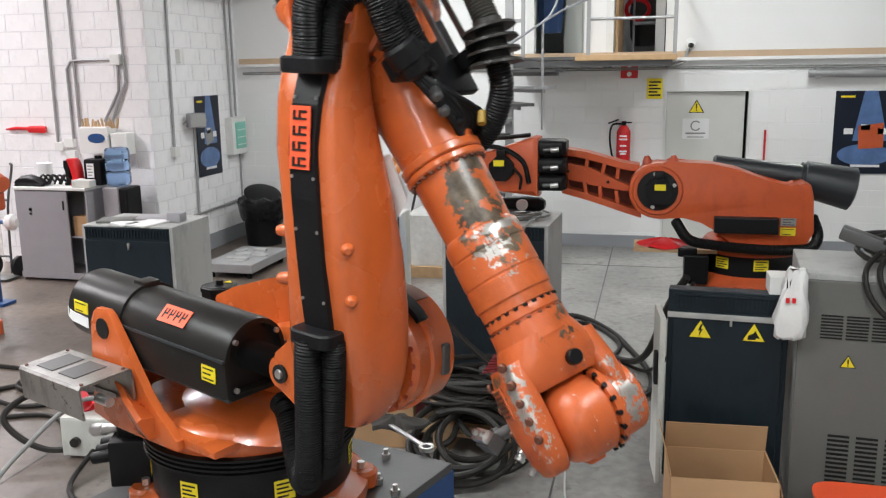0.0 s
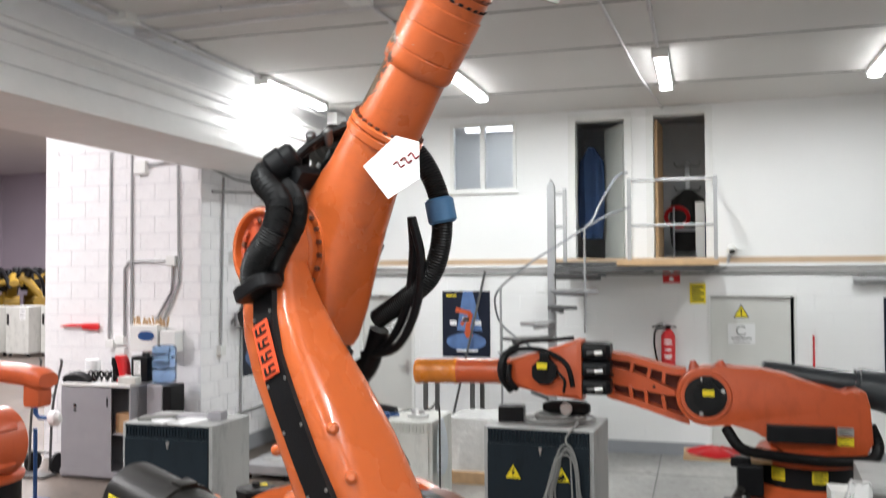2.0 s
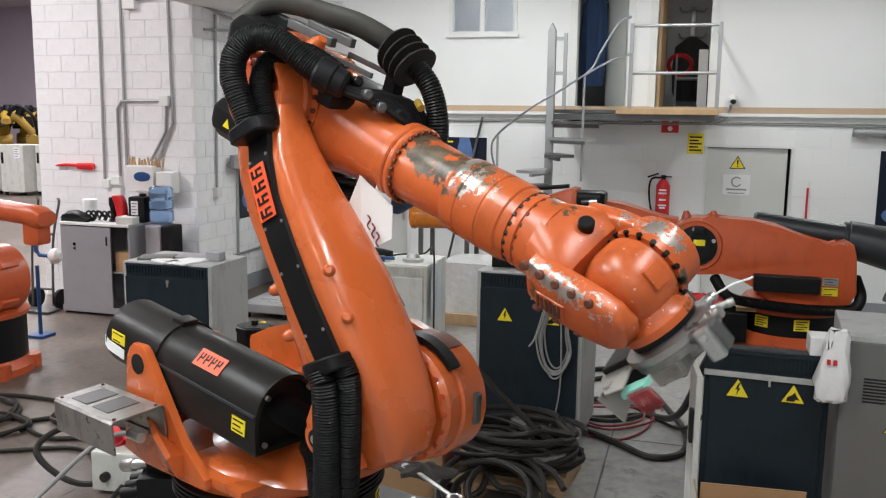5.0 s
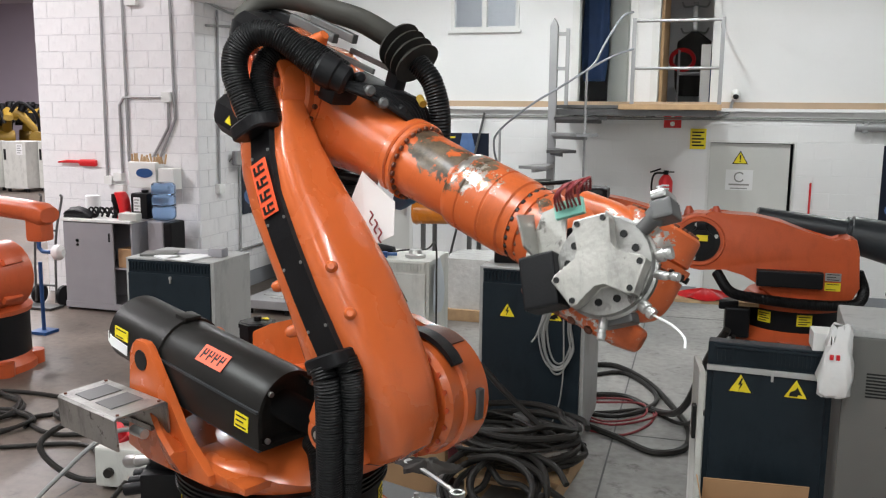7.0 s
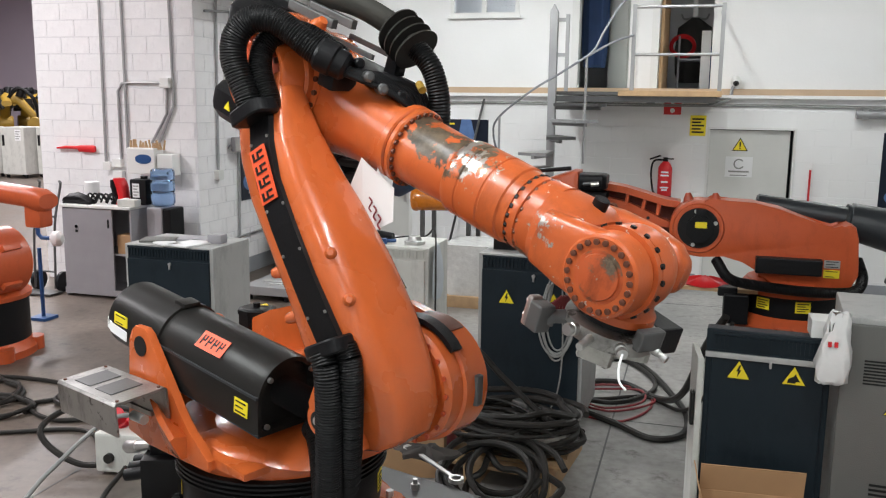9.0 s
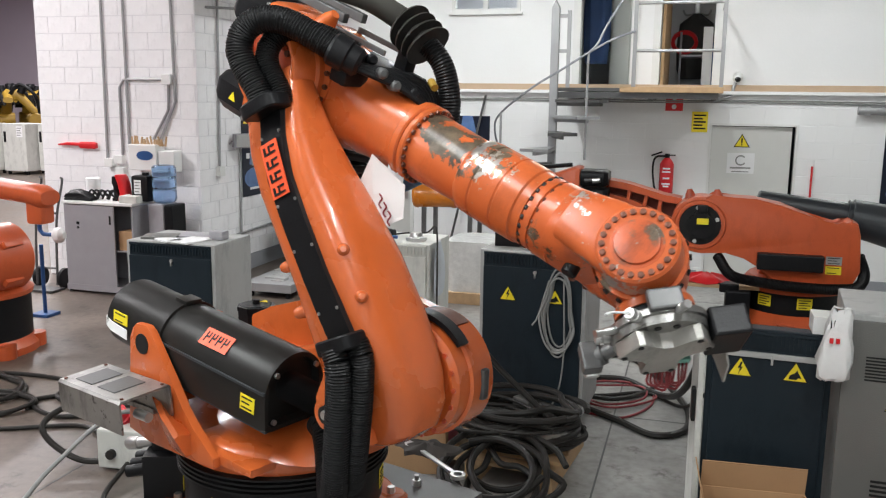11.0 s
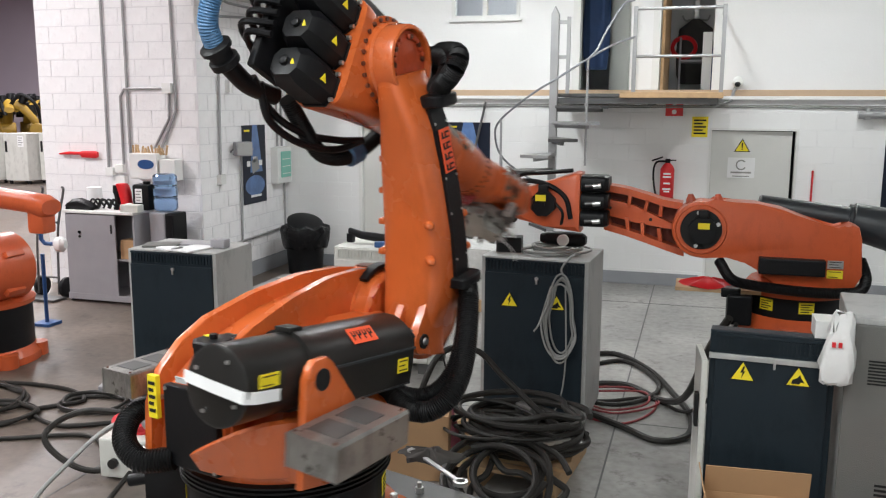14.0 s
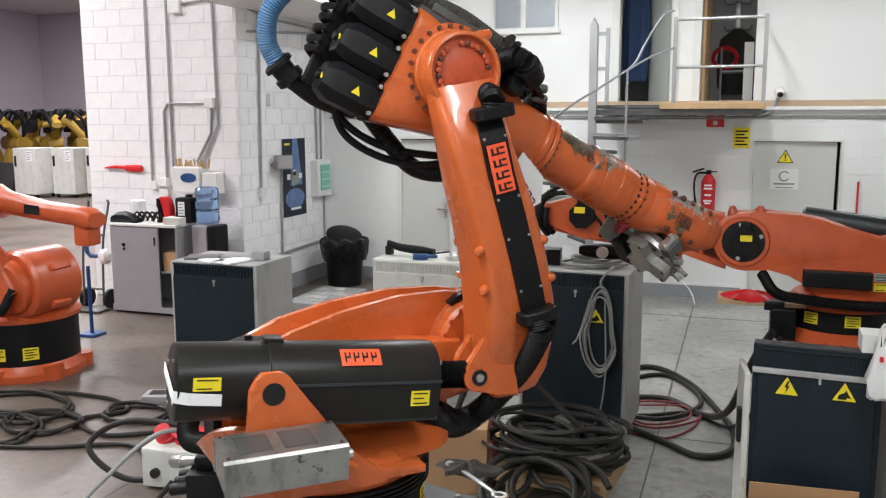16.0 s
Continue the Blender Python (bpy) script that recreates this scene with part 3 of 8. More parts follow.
def build_robot():
    rob = thing("industrial_robot", "large orange six-axis robot arm bolted to a blue steel frame", "robot", Matrix.Translation(BASE))
    # base
    bm = B()
    lathe(bm, (0, 0, 0), (0, 0, 1), [(0, 0.50), (0.05, 0.50), (0.055, 0.49), (0.09, 0.42), (0.11, 0.41)], 48)
    for k in range(8):
        a = radians(22 + 45 * k)
        lathe(bm, (0.47 * math.cos(a), 0.47 * math.sin(a), 0), (0.47 * math.cos(a), 0.47 * math.sin(a), 0.075), [(0, 0.075), (0.8, 0.075), (1, 0.06)], 16)
    base = part("base", bm, ORANGE, rob, "orange cast robot base foot")
    for k in range(8):
        a = radians(22 + 45 * k)
        bm = B()
        cyl(bm, (0.47 * math.cos(a), 0.47 * math.sin(a), 0.072), (0.47 * math.cos(a), 0.47 * math.sin(a), 0.105), 0.018, seg=6)
        part("foot_bolt", bm, STEEL, base)
    bm = B()
    lathe(bm, (0, 0, 0.10), (0, 0, 0.29), [(0, 0.425), (0.05, 0.43), (0.95, 0.43), (1, 0.425)], 56)
    band = part("base_ring", bm, BLACK, rob, "black base ring with yellow labels")
    for a in (-152, -100, -48, 10, 120):
        m = Matrix.Rotation(radians(a + 90), 4, "Z") @ pose(0, -0.431, 0.2)
        flat_label("yellow_plate", band, m, 0.085, 0.085, YELLOW, marks=4)
    bm = B()
    prof = [(0, 0.40)]
    for k in range(4):
        z = k / 4
        prof += [(z + 0.02, 0.44), (z + 0.06, 0.457), (z + 0.17, 0.457), (z + 0.22, 0.442)]
    prof += [(1, 0.40)]
    lathe(bm, (0, 0, 0.285), (0, 0, 0.365), prof, 64)
    part("cable_guard", bm, RUBBER, rob, "ribbed black cable guard ring")
    # connector box at the foot
    bm = B()
    box(bm, -0.16, 0.16, -0.13, 0.13, 0, 0.21, 0.012)
    box(bm, -0.15, 0.1, -0.1, 0.1, 0.2, 0.27, 0.01)
    cb = part("connector_box", bm, BLACK, rob, "black connector box with plugged cables")
    cb.matrix_basis = pose(-0.52, -0.02, 0.06, 0, 0, -70)
    for k in range(3):
        bm = B()
        cyl(bm, (-0.08 + 0.08 * k, -0.128, 0.12), (-0.1 + 0.08 * k, -0.22, 0.1), 0.028, seg=12)
        part("socket", bm, BLACK, cb)
    for a, b in (((-0.02, -0.1, 0.27), (-0.16, -0.2, 0.3)), ((0.06, -0.1, 0.24), (-0.02, -0.24, 0.2)), ((-0.1, -0.05, 0.3), (-0.22, -0.1, 0.34))):
        bm = B()
        lathe(bm, a, b, [(0, 0.018), (0.5, 0.026), (0.52, 0.03), (0.9, 0.03), (1, 0.02)], 12)
        part("plug", bm, STEEL, cb, "grey metal cable plug")

    # column, turns about the upright axis
    col = new("column")
    col.parent = rob
    tagged(col, "orange rotating column")
    bm = B()
    lathe(bm, (0, 0, 0.362), (0, 0, 0.47), [(0, 0.43), (0.4, 0.435), (0.75, 0.42), (1, 0.38)], 56)
    loft(bm, [oval((0.1, 0.02, 0.43), (1, 0, 0), (0, 1, 0), 0.44, 0.36, 3), oval((0.16, 0.05, 0.50), (1, 0, 0), (0, 1, 0), 0.42, 0.30, 3), oval((0.24, 0.14, 0.57), (1, 0, 0), (0, 1, 0), 0.36, 0.2, 3)])
    box(bm, -0.46, -0.02, -0.10, 0.21, 0.40, 0.74, 0.03)
    # double arched wall that carries the second axis
    arch = [(-0.47, 0.42), (-0.46, 0.62), (-0.40, 0.75), (-0.28, 0.85), (-0.128, 0.915), (0.104, 0.985), (0.373, 1.035), (0.60, 1.04)] + arc(A2X, A2Z, 0.228, 95, -75, 14) + [(0.52, 0.50), (0.3, 0.42)]
    inner = [(-0.42, 0.42), (-0.40, 0.60), (-0.33, 0.71), (-0.22, 0.79), (-0.08, 0.85), (0.12, 0.92), (0.40, 0.97), (0.66, 0.96), (0.70, 0.62), (0.52, 0.50), (0.3, 0.42)]
    walls = B()
    plate(walls, arch, 0.315, 0.36, "y", 0.014)
    plate(walls, inner, 0.10, 0.32, "y", 0.0)
    for v in walls.verts:
        if v.co.y > 0.2:
            v.co.y -= 0.21 * max(0.0, v.co.x + 0.1)
    walls.faces.ensure_lookup_table()
    tmp = bpy.data.meshes.new("walls")
    walls.to_mesh(tmp)
    walls.free()
    bm.from_mesh(tmp)
    bpy.data.meshes.remove(tmp)
    plate(bm, arch, 0.045, 0.085, "y", 0.014)
    # pocket at the front of the wall and the saddle under the counterbalance
    plate(bm, [(-0.28, 0.45), (-0.1, 0.66), (0.08, 0.78), (0.36, 0.86), (0.62, 0.84), (0.66, 0.62), (0.3, 0.44)], -0.10, 0.055, "y", 0.03)
    loops = []
    for f in range(9):
        a = radians(180 + 11 * f)
        c, s = math.cos(a), math.sin(a)
        loops.append([(0.36 * c, 0.36 * s, 0.44), (0.50 * c, 0.50 * s, 0.42), (0.55 * c, 0.55 * s, 0.50 + 0.16 * math.sin(radians(22 * f))), (0.53 * c, 0.53 * s, 0.51 + 0.16 * math.sin(radians(22 * f))), (0.44 * c, 0.44 * s, 0.50)])
    loft(bm, loops)
    part("column_casting", bm, ORANGE, col, "orange cast column")
    bm = B()
    cyl(bm, (A2X, -0.05, A2Z), (A2X, 0.18, A2Z), 0.225, seg=56, bev=0.02)
    lathe(bm, (A2X, 0.03, A2Z), (A2X, 0.17, A2Z), [(0, 0.22), (0.06, 0.238), (0.94, 0.238), (1, 0.22)], 56)
    hub = part("gearbox_housing", bm, ORANGE, col, "orange round gearbox housing")
    for k in range(20):
        bm = B()
        a = radians(18 * k)
        p = Vector((A2X + 0.212 * math.cos(a), -0.05, A2Z + 0.212 * math.sin(a)))
        cyl(bm, p + Vector((0, 0.002, 0)), p - Vector((0, 0.006, 0)), 0.010, seg=6)
        part("bolt", bm, RED_FLANGE, hub)
    bm = B()
    plate(bm, arc(A2X, A2Z, 0.256, 128, 38, 14) + arc(A2X, A2Z, 0.236, 38, 128, 14), 0.0, 0.055, "y", 0.004)
    part("strap", bm, BLACK, hub, "black rubber strap")
    bm = B()
    plate(bm, arc(A2X, A2Z, 0.244, 100, 58, 8) + arc(A2X, A2Z, 0.236, 58, 100, 8), 0.07, 0.15, "y", 0.002)
    part("worn_patch", bm, GRIMY_BOLT, hub, "rusty scraped plate")
    bm = B()
    box(bm, -0.02, 0.012, 0.085, 0.125, -0.06, 0.06, 0.01, m=Matrix.Translation((A2X, 0, A2Z)) @ Matrix.Rotation(radians(2), 4, "Y") @ Matrix.Translation((0.236, 0, 0)))
    part("name_plate", bm, DARK_STEEL, hub, "grey metal name plate", smooth=False)
    # bracket that carries the counterbalance
    bm = B()
    br = [(-0.45, 0.43), (-0.41, 0.84), (-0.385, 0.885), (-0.36, 0.905), (-0.29, 0.905), (-0.26, 0.885), (-0.13, 0.70), (-0.06, 0.60), (0.0, 0.535), (0.07, 0.48), (0.12, 0.44), (0.12, 0.40), (0.0, 0.40), (-0.3, 0.40)]
    plate(bm, br, -0.475, -0.438, "y", 0.010)
    plate(bm, [(-0.36, 0.40), (-0.38, 0.5), (0.0, 0.46), (0.30, 0.43), (0.30, 0.40)], -0.44, -0.1, "y", 0.01)
    plate(bm, [(-0.44, 0.42), (-0.42, 0.74)] + arc(T0[0], T0[2], 0.07, 165, 15, 8) + [(-0.12, 0.5), (-0.1, 0.42)], -0.11, -0.08, "y", 0.008)
    part("bracket", bm, ORANGE, col, "orange counterbalance bracket")
    bm = B()
    cyl(bm, (T0[0], -0.479, T0[2]), (T0[0], -0.42, T0[2]), 0.043, seg=24)
    part("trunnion", bm, SIGN_BLACK, col, "black trunnion pin")
    bm = B()
    box(bm, -0.49, -0.45, -0.085, 0.205, 0.40, 0.735, 0.008)
    part("rear_cover", bm, BLACK, col, "black rear cover plate", smooth=False)
    for y in (-0.07, 0.19):
        for z in (0.42, 0.72):
            bm = B()
            cyl(bm, (-0.488, y, z), (-0.496, y, z), 0.008, seg=8)
            part("screw", bm, STEEL, col)
    flat_label("number_label", col, pose(-0.462, 0.13, 0.755, 0, 0, -90) @ pose(0, 0, 0, 12, 0, 0), 0.06, 0.028, PAPER, marks=1, mark_mat=GREY_CABLE)
    flat_label("type_plate", col, pose(-0.452, 0.29, 0.66, 0, 0, -90), 0.05, 0.18, YELLOW, 0.022, marks=5)
    motor(col, (-0.30, 0.11, 0.72), (0, 0, 1), 0.17, 0.085)
    # sheet cable boxes on both sides
    for s in (-1, 1):
        bm = B()
        plate(bm, [(-0.115, -0.02), (-0.115, 0.105), (-0.105, 0.115), (0.105, 0.115), (0.115, 0.105), (0.115, -0.02), (0.107, -0.02), (0.107, 0.105), (-0.107, 0.105), (-0.107, -0.02)], -0.22, 0.22, "x")
        cv = part("cable_box", bm, ALU, col, "galvanised sheet cable box with two openings", smooth=False)
        cv.matrix_basis = pose(-0.33, -0.60, 0.58, 4, 0, 0) if s < 0 else pose(-0.34, 0.46, 0.66, 0, 0, 0) @ Matrix.Scale(0.78, 4)
        bm = B()
        box(bm, -0.215, -0.207, -0.106, 0.106, -0.02, 0.104)
        part("end_plate", bm, ALU, cv, smooth=False)
        bm = B()
        cyl(bm, (0.18, -0.02, 0.03), (0.26, -0.02, 0.03), 0.02, seg=12)
        part("gland", bm, STEEL, cv)
        bm = B()
        box(bm, -0.1, 0.1, 0.1 if s < 0 else -0.2, 0.2 if s < 0 else -0.1, -0.04, -0.018)
        part("mount", bm, ALU, cv, smooth=False)
        for k in (-0.1, 0.06):
            bm = B()
            box(bm, k - 0.06, k + 0.06, -0.07, 0.07, 0.112, 0.118, 0.002)
            part("cover_plate", bm, DARK_STEEL, cv, "dark cover plate", smooth=False)
        for a, b in ((-0.2, -0.09), (0.2, -0.09), (-0.2, 0.09), (0.2, 0.09)):
            bm = B()
            cyl(bm, (a, b, 0.112), (a, b, 0.12), 0.007, seg=8)
            part("screw", bm, GRIMY_BOLT, cv)
    # thick hose at the foot of the column
    bm = B()
    tube(bm, [(-0.47, 0.18, 0.42), (-0.54, 0.3, 0.41), (-0.52, 0.42, 0.47), (-0.40, 0.48, 0.54), (-0.2, 0.44, 0.52)], 0.05, 14, 10, 0.005)
    part("rear_hose", bm, RUBBER, col, "thick black corrugated hose")

    # counterbalance cylinder, swings on its trunnion; origin at the trunnion, x towards the rod
    cbx = new("counterbalance")
    cbx.parent = rob
    tagged(cbx, "black counterbalance cylinder")
    bm = B()
    R = 0.15
    lathe(bm, (-0.345, 0, 0), (0.05, 0, 0), [(0, R - 0.012), (0.02, R), (1, R)], 48)

    def housing(x, k):
        w = R * k
        return [(x, w * math.cos(a), w * math.sin(a)) for a in (radians(-4 + 188 * j / 24) for j in range(25))] + [(x, -w, -0.035), (x, -w * 0.92, -w * 0.93), (x, -w * 0.8, -w * 1.02), (x, w * 0.8, -w * 1.02), (x, w * 0.92, -w * 0.93), (x, w, -0.035)]
    loft(bm, [housing(x, k) for x, k in ((0.03, 1.01), (0.68, 1.01), (0.70, 0.98), (0.70, 0.86), (0.66, 0.84))])
    part("tank", bm, BLACK_TANK, cbx, "matt black cylinder housing")
    bm = B()
    lathe(bm, (0.0, 0, 0), (0.055, 0, 0), [(0, R), (0.05, R + 0.012), (0.95, R + 0.012), (1, R)], 48)
    box(bm, -0.01, 0.065, -0.04, 0.04, R, R + 0.022, 0.006)
    box(bm, -0.045, 0.045, -R - 0.02, -R + 0.03, -0.05, 0.05, 0.01)
    part("collar", bm, BLACK_TANK, cbx, "black clamping collar")
    for z in (0.015, -R * 0.97):
        for s in (-1, 1):
            bm = B()
            y = s * (R * 1.015 if z > 0 else R * 0.86)
            box(bm, 0.06, 0.70, y - 0.006, y + 0.006, z - 0.005, z + 0.005)
            part("seam", bm, TANK_GREY, cbx, "raised seam", smooth=False)
    for a in (30, 120, 210, 300):
        bm = B()
        p = Vector((-0.345, 0.11 * math.cos(radians(a)), 0.11 * math.sin(radians(a))))
        cyl(bm, p, p - Vector((0.006, 0, 0)), 0.008, seg=8)
        part("end_bolt", bm, STEEL, cbx)
    for s in (-1, 1):
        for z in (0.08, -0.11):
            bm = B()
            cyl(bm, (0.70, s * 0.1, z), (0.712, s * 0.1, z), 0.011, seg=8)
            part("front_bolt", bm, STEEL, cbx)
    bm = B()
    tube(bm, [(0.66, 0, -0.0), (0.75, 0, 0.0), (0.89, 0, 0)], 0.06, 18, 10, 0.014)
    part("bellows", bm, RUBBER, cbx, "black rubber bellows")
    bm = B()
    cyl(bm, (0.84, 0, 0), (0.95, 0, 0), 0.028, seg=16)
    part("rod", bm, DARK_STEEL, cbx)
    lb = flat_label("maker_label", cbx, pose(0.36, -0.108, 0.11, -46, 0, 0), 0.165, 0.075, LABEL_RED)
    for k in range(4):
        bm = B()
        x = -0.054 + 0.036 * k
        box(bm, x - 0.012, x - 0.006, -0.004, -0.001, -0.022, 0.022)
        box(bm, x - 0.006, x + 0.011, -0.004, -0.001, -0.004, 0.004)
        box(bm, x + 0.006, x + 0.012, -0.004, -0.001, 0.004, 0.022)
        part("print", bm, SIGN_BLACK, lb, smooth=False)
    flat_label("yellow_label", cbx, pose(0.61, -R - 0.001, -0.052), 0.08, 0.062, YELLOW, 0.003, marks=3)
    flat_label("yellow_label", cbx, pose(-0.235, -R + 0.001, 0.03), 0.10, 0.05, YELLOW, 0.004, marks=2)
    bm = B()
    pts = [(x, y, z) for x, y, z in ((-0.18, -R - 0.004, -0.03), (-0.3, -R - 0.004, -0.022), (-0.352, -0.14, -0.015), (-0.352, 0.0, 0.0), (-0.352, 0.15, 0.02))]
    loft(bm, [[Vector(p) + Vector((0, 0, 0.022)), Vector(p) - Vector((0, 0, 0.022)), Vector(p) - Vector((0.003, 0.003, 0.022)), Vector(p) - Vector((0.003, 0.003, -0.022))] for p in pts])
    part("tape", bm, PAPER, cbx, "strip of white tape", smooth=False)

    # lower arm: z along the arm, x ahead, y to the left
    arm = new("lower_arm")
    arm.parent = rob
    tagged(arm, "smooth orange lower arm with a black side strip")
    bm = B()
    secs = [(-0.195, -0.04, 0.08, -0.25, -0.12), (-0.175, -0.09, 0.14, -0.28, -0.09), (-0.10, -0.13, 0.195, -0.31, -0.06), (0.0, -0.14, 0.22, -0.34, -0.05), (0.10, -0.13, 0.235, -0.375, -0.055), (0.23, -0.11, 0.238, -0.40, -0.06), (0.45, -0.10, 0.222, -0.415, -0.08),
            (0.65, -0.118, 0.193, -0.415, -0.11), (0.80, -0.137, 0.162, -0.41, -0.135), (0.95, -0.148, 0.140, -0.39, -0.16), (1.05, -0.152, 0.132, -0.36, -0.172), (1.13, -0.154, 0.13, -0.325, -0.18), (1.20, -0.152, 0.135, -0.300, -0.182)]
    loft(bm, [oval(((a + b) / 2, (c + d) / 2, z), (1, 0, 0), (0, 1, 0), (b - a) / 2, (d - c) / 2, 4.2, 48) for z, a, b, c, d in secs])
    # head: a rim round a recessed flange
    lathe(bm, (0, -0.305, L2), (0, -0.175, L2), [(0.22, 0.10), (0.22, 0.138), (0.03, 0.143), (0, 0.149), (0.02, 0.160), (0.10, 0.166), (1, 0.168)], 48)
    # lug for the counterbalance rod
    for y in (-0.335, -0.215):
        plate(bm, [(0.0, -0.17), (-0.10, -0.12)] + arc(PIN[0], PIN[1], 0.068, 250, 110, 10) + [(-0.14, 0.10), (-0.06, 0.22), (0.02, 0.22)], y, y + 0.045, "y", 0.010)
    part("arm_casting", bm, ORANGE, arm, "smooth orange cast arm")
    # ribs on the open inner side
    for k in range(5):
        bm = B()
        z = 0.35 + 0.15 * k
        w = 0.13 - 0.012 * k
        box(bm, -0.09 + 0.006 * k, w, -0.11 - 0.014 * k, -0.065 - 0.016 * k, z, z + 0.03, 0.008)
        part("rib", bm, ORANGE, arm)
    bm = B()
    cyl(bm, (PIN[0], -0.345, PIN[1]), (PIN[0], -0.165, PIN[1]), 0.035, seg=20)
    part("pin", bm, SIGN_BLACK, arm, "black rod pin")
    bm = B()
    lathe(bm, (PIN[0], -0.352, PIN[1]), (PIN[0], -0.343, PIN[1]), [(0, 0.016), (1, 0.02)], 12)
    part("pin_screw", bm, STEEL, arm)
    bm = B()
    lathe(bm, (0, -0.281, L2), (0, -0.26, L2), [(0, 0.082), (0.15, 0.09), (0.16, 0.136), (1, 0.136)], 48)
    fl = part("elbow_flange", bm, RED_FLANGE, arm, "recessed red orange flange")
    for k in range(30):
        if k % 10 in (8, 9):
            continue
        a = radians(12 * k)
        bm = B()
        p = Vector((0.113 * math.cos(a), -0.278, L2 + 0.113 * math.sin(a)))
        lathe(bm, p, p - Vector((0, 0.013, 0)), [(0, 0.0115), (0.9, 0.0115), (1, 0.009)], 8)
        part("bolt", bm, GRIMY_BOLT if k % 3 == 0 else RED_FLANGE, fl)
    bm = B()
    st = [(0.20, 0.100, -0.404), (0.32, 0.089, -0.413), (0.45, 0.076, -0.418), (0.65, 0.055, -0.419), (0.82, 0.038, -0.411), (0.95, 0.038, -0.394), (1.06, 0.040, -0.362)]
    loft(bm, [[(x - 0.064, y + 0.06, z), (x - 0.060, y - 0.012, z), (x + 0.054, y - 0.012, z), (x + 0.058, y + 0.06, z)] for z, x, y in st])
    strip = part("side_strip", bm, BLACK, arm, "black side cover strip", smooth=False)
    for z, x, y in ((0.32, 0.089, -0.425), (0.55, 0.066, -0.430), (0.72, 0.048, -0.427), (0.97, 0.038, -0.401)):
        for s in (-0.05, 0.045):
            bm = B()
            cyl(bm, (x + s, y + 0.002, z), (x + s, y - 0.004, z), 0.006, seg=8)
            part("screw", bm, STEEL, strip)
    lb = flat_label("maker_label", strip, pose(0.033, -0.4235, 0.845, -4.5, 0, 0) @ pose(0, 0, 0, 0, -2, 0), 0.088, 0.20, LABEL_RED, 0.004)
    for k in range(4):
        bm = B()
        z = -0.073 + 0.049 * k
        box(bm, -0.03, 0.03, -0.007, -0.003, z - 0.018, z - 0.011)
        box(bm, -0.03, -0.02, -0.007, -0.003, z - 0.011, z + 0.012)
        box(bm, -0.004, 0.004, -0.007, -0.003, z - 0.011, z + 0.012)
        box(bm, 0.008, 0.03, -0.007, -0.003, z + 0.004, z + 0.012)
        part("print", bm, SIGN_BLACK, lb, smooth=False)
    for z, x, y in ((0.50, 0.158, -0.375), (0.33, 0.172, -0.37), (0.52, -0.062, -0.375), (0.35, -0.068, -0.37)):
        bm = B()
        s = 1 if x > 0 else -1
        lathe(bm, (x, y + 0.03, z), (x + s * 0.055, y - 0.022, z), [(0, 0.026), (0.7, 0.022), (0.9, 0.018), (1, 0.010)], 16)
        part("boss", bm, ORANGE, arm)
    for z, x, y in ((1.045, 0.045, -0.375), (0.175, 0.10, -0.40)):
        bm = B()
        loft(bm, [oval((x, y - 0.02, z + f), (1, 0, 0), (0, 1, 0), 0.088 * g, 0.062 * g, 4, 24) for f, g in ((0, 0.92), (0.006, 1), (0.045, 1), (0.052, 0.92))])
        part("hose_clamp", bm, BLACK, arm, "black hose clamp")

    # forearm: x along it, z up from it
    fore = new("forearm")
    fore.parent = rob
    tagged(fore, "orange forearm tube with worn paint")
    bm = B()
    loft(bm, [oval((x, FW + y, z), (0, 1, 0), (0, 0, 1), ry, rz, p, 40) for x, y, z, ry, rz, p in (
        (-0.225, -0.01, -0.07, 0.135, 0.255, 6), (-0.19, -0.01, -0.07, 0.14, 0.255, 6), (-0.08, 0.0, -0.06, 0.145, 0.235, 5), (0.08, 0, -0.05, 0.145, 0.205, 3.6), (0.24, 0, FE, 0.14, 0.168, 2.6), (0.38, 0, FE, 0.136, 0.145, 2.1), (S1 - 0.02, 0, FE, 0.135, 0.135, 2))])
    cyl(bm, (S1 - 0.035, FW, FE), (S1 + 0.0, FW, FE), 0.145, seg=44, bev=0.006)
    cyl(bm, (S1 + 0.003, FW, FE), (S1 + 0.03, FW, FE), 0.145, seg=44, bev=0.006)
    lathe(bm, (0, -0.205, 0), (0, 0.14, 0), [(0, 0.17), (0.03, 0.178), (0.10, 0.178), (0.11, 0.205), (0.22, 0.208), (0.26, 0.19), (0.9, 0.17), (1, 0.15)], 48)
    lathe(bm, (0.06, -0.12, 0.19), (0.10, -0.12, 0.245), [(0, 0.04), (0.6, 0.03), (1, 0.018)], 12)
    part("elbow_casting", bm, ORANGE, fore, "orange elbow casting")
    for k in range(24):
        a = radians(15 * k)
        bm = B()
        p = Vector((0.192 * math.cos(a), -0.167, 0.192 * math.sin(a)))
        cyl(bm, p, p - Vector((0, 0.013, 0)), 0.010, seg=6)
        part("flange_bolt", bm, GRIMY_BOLT, fore)
    for x, r, n in ((S1 + 0.028, 0.131, 26), (S2 + 0.012, 0.122, 24)):
        for k in range(n):
            a = radians(360 * k / n)
            bm = B()
            p = Vector((x, FW + r * math.cos(a), FE + r * math.sin(a)))
            d = Vector((-0.010 if x != S1 + 0.028 else 0.010, 0, 0))
            cyl(bm, p, p + d, 0.0095, seg=6)
            part("ring_bolt", bm, BLACK if x > 1 else GRIMY_BOLT, fore)
    bm = B()
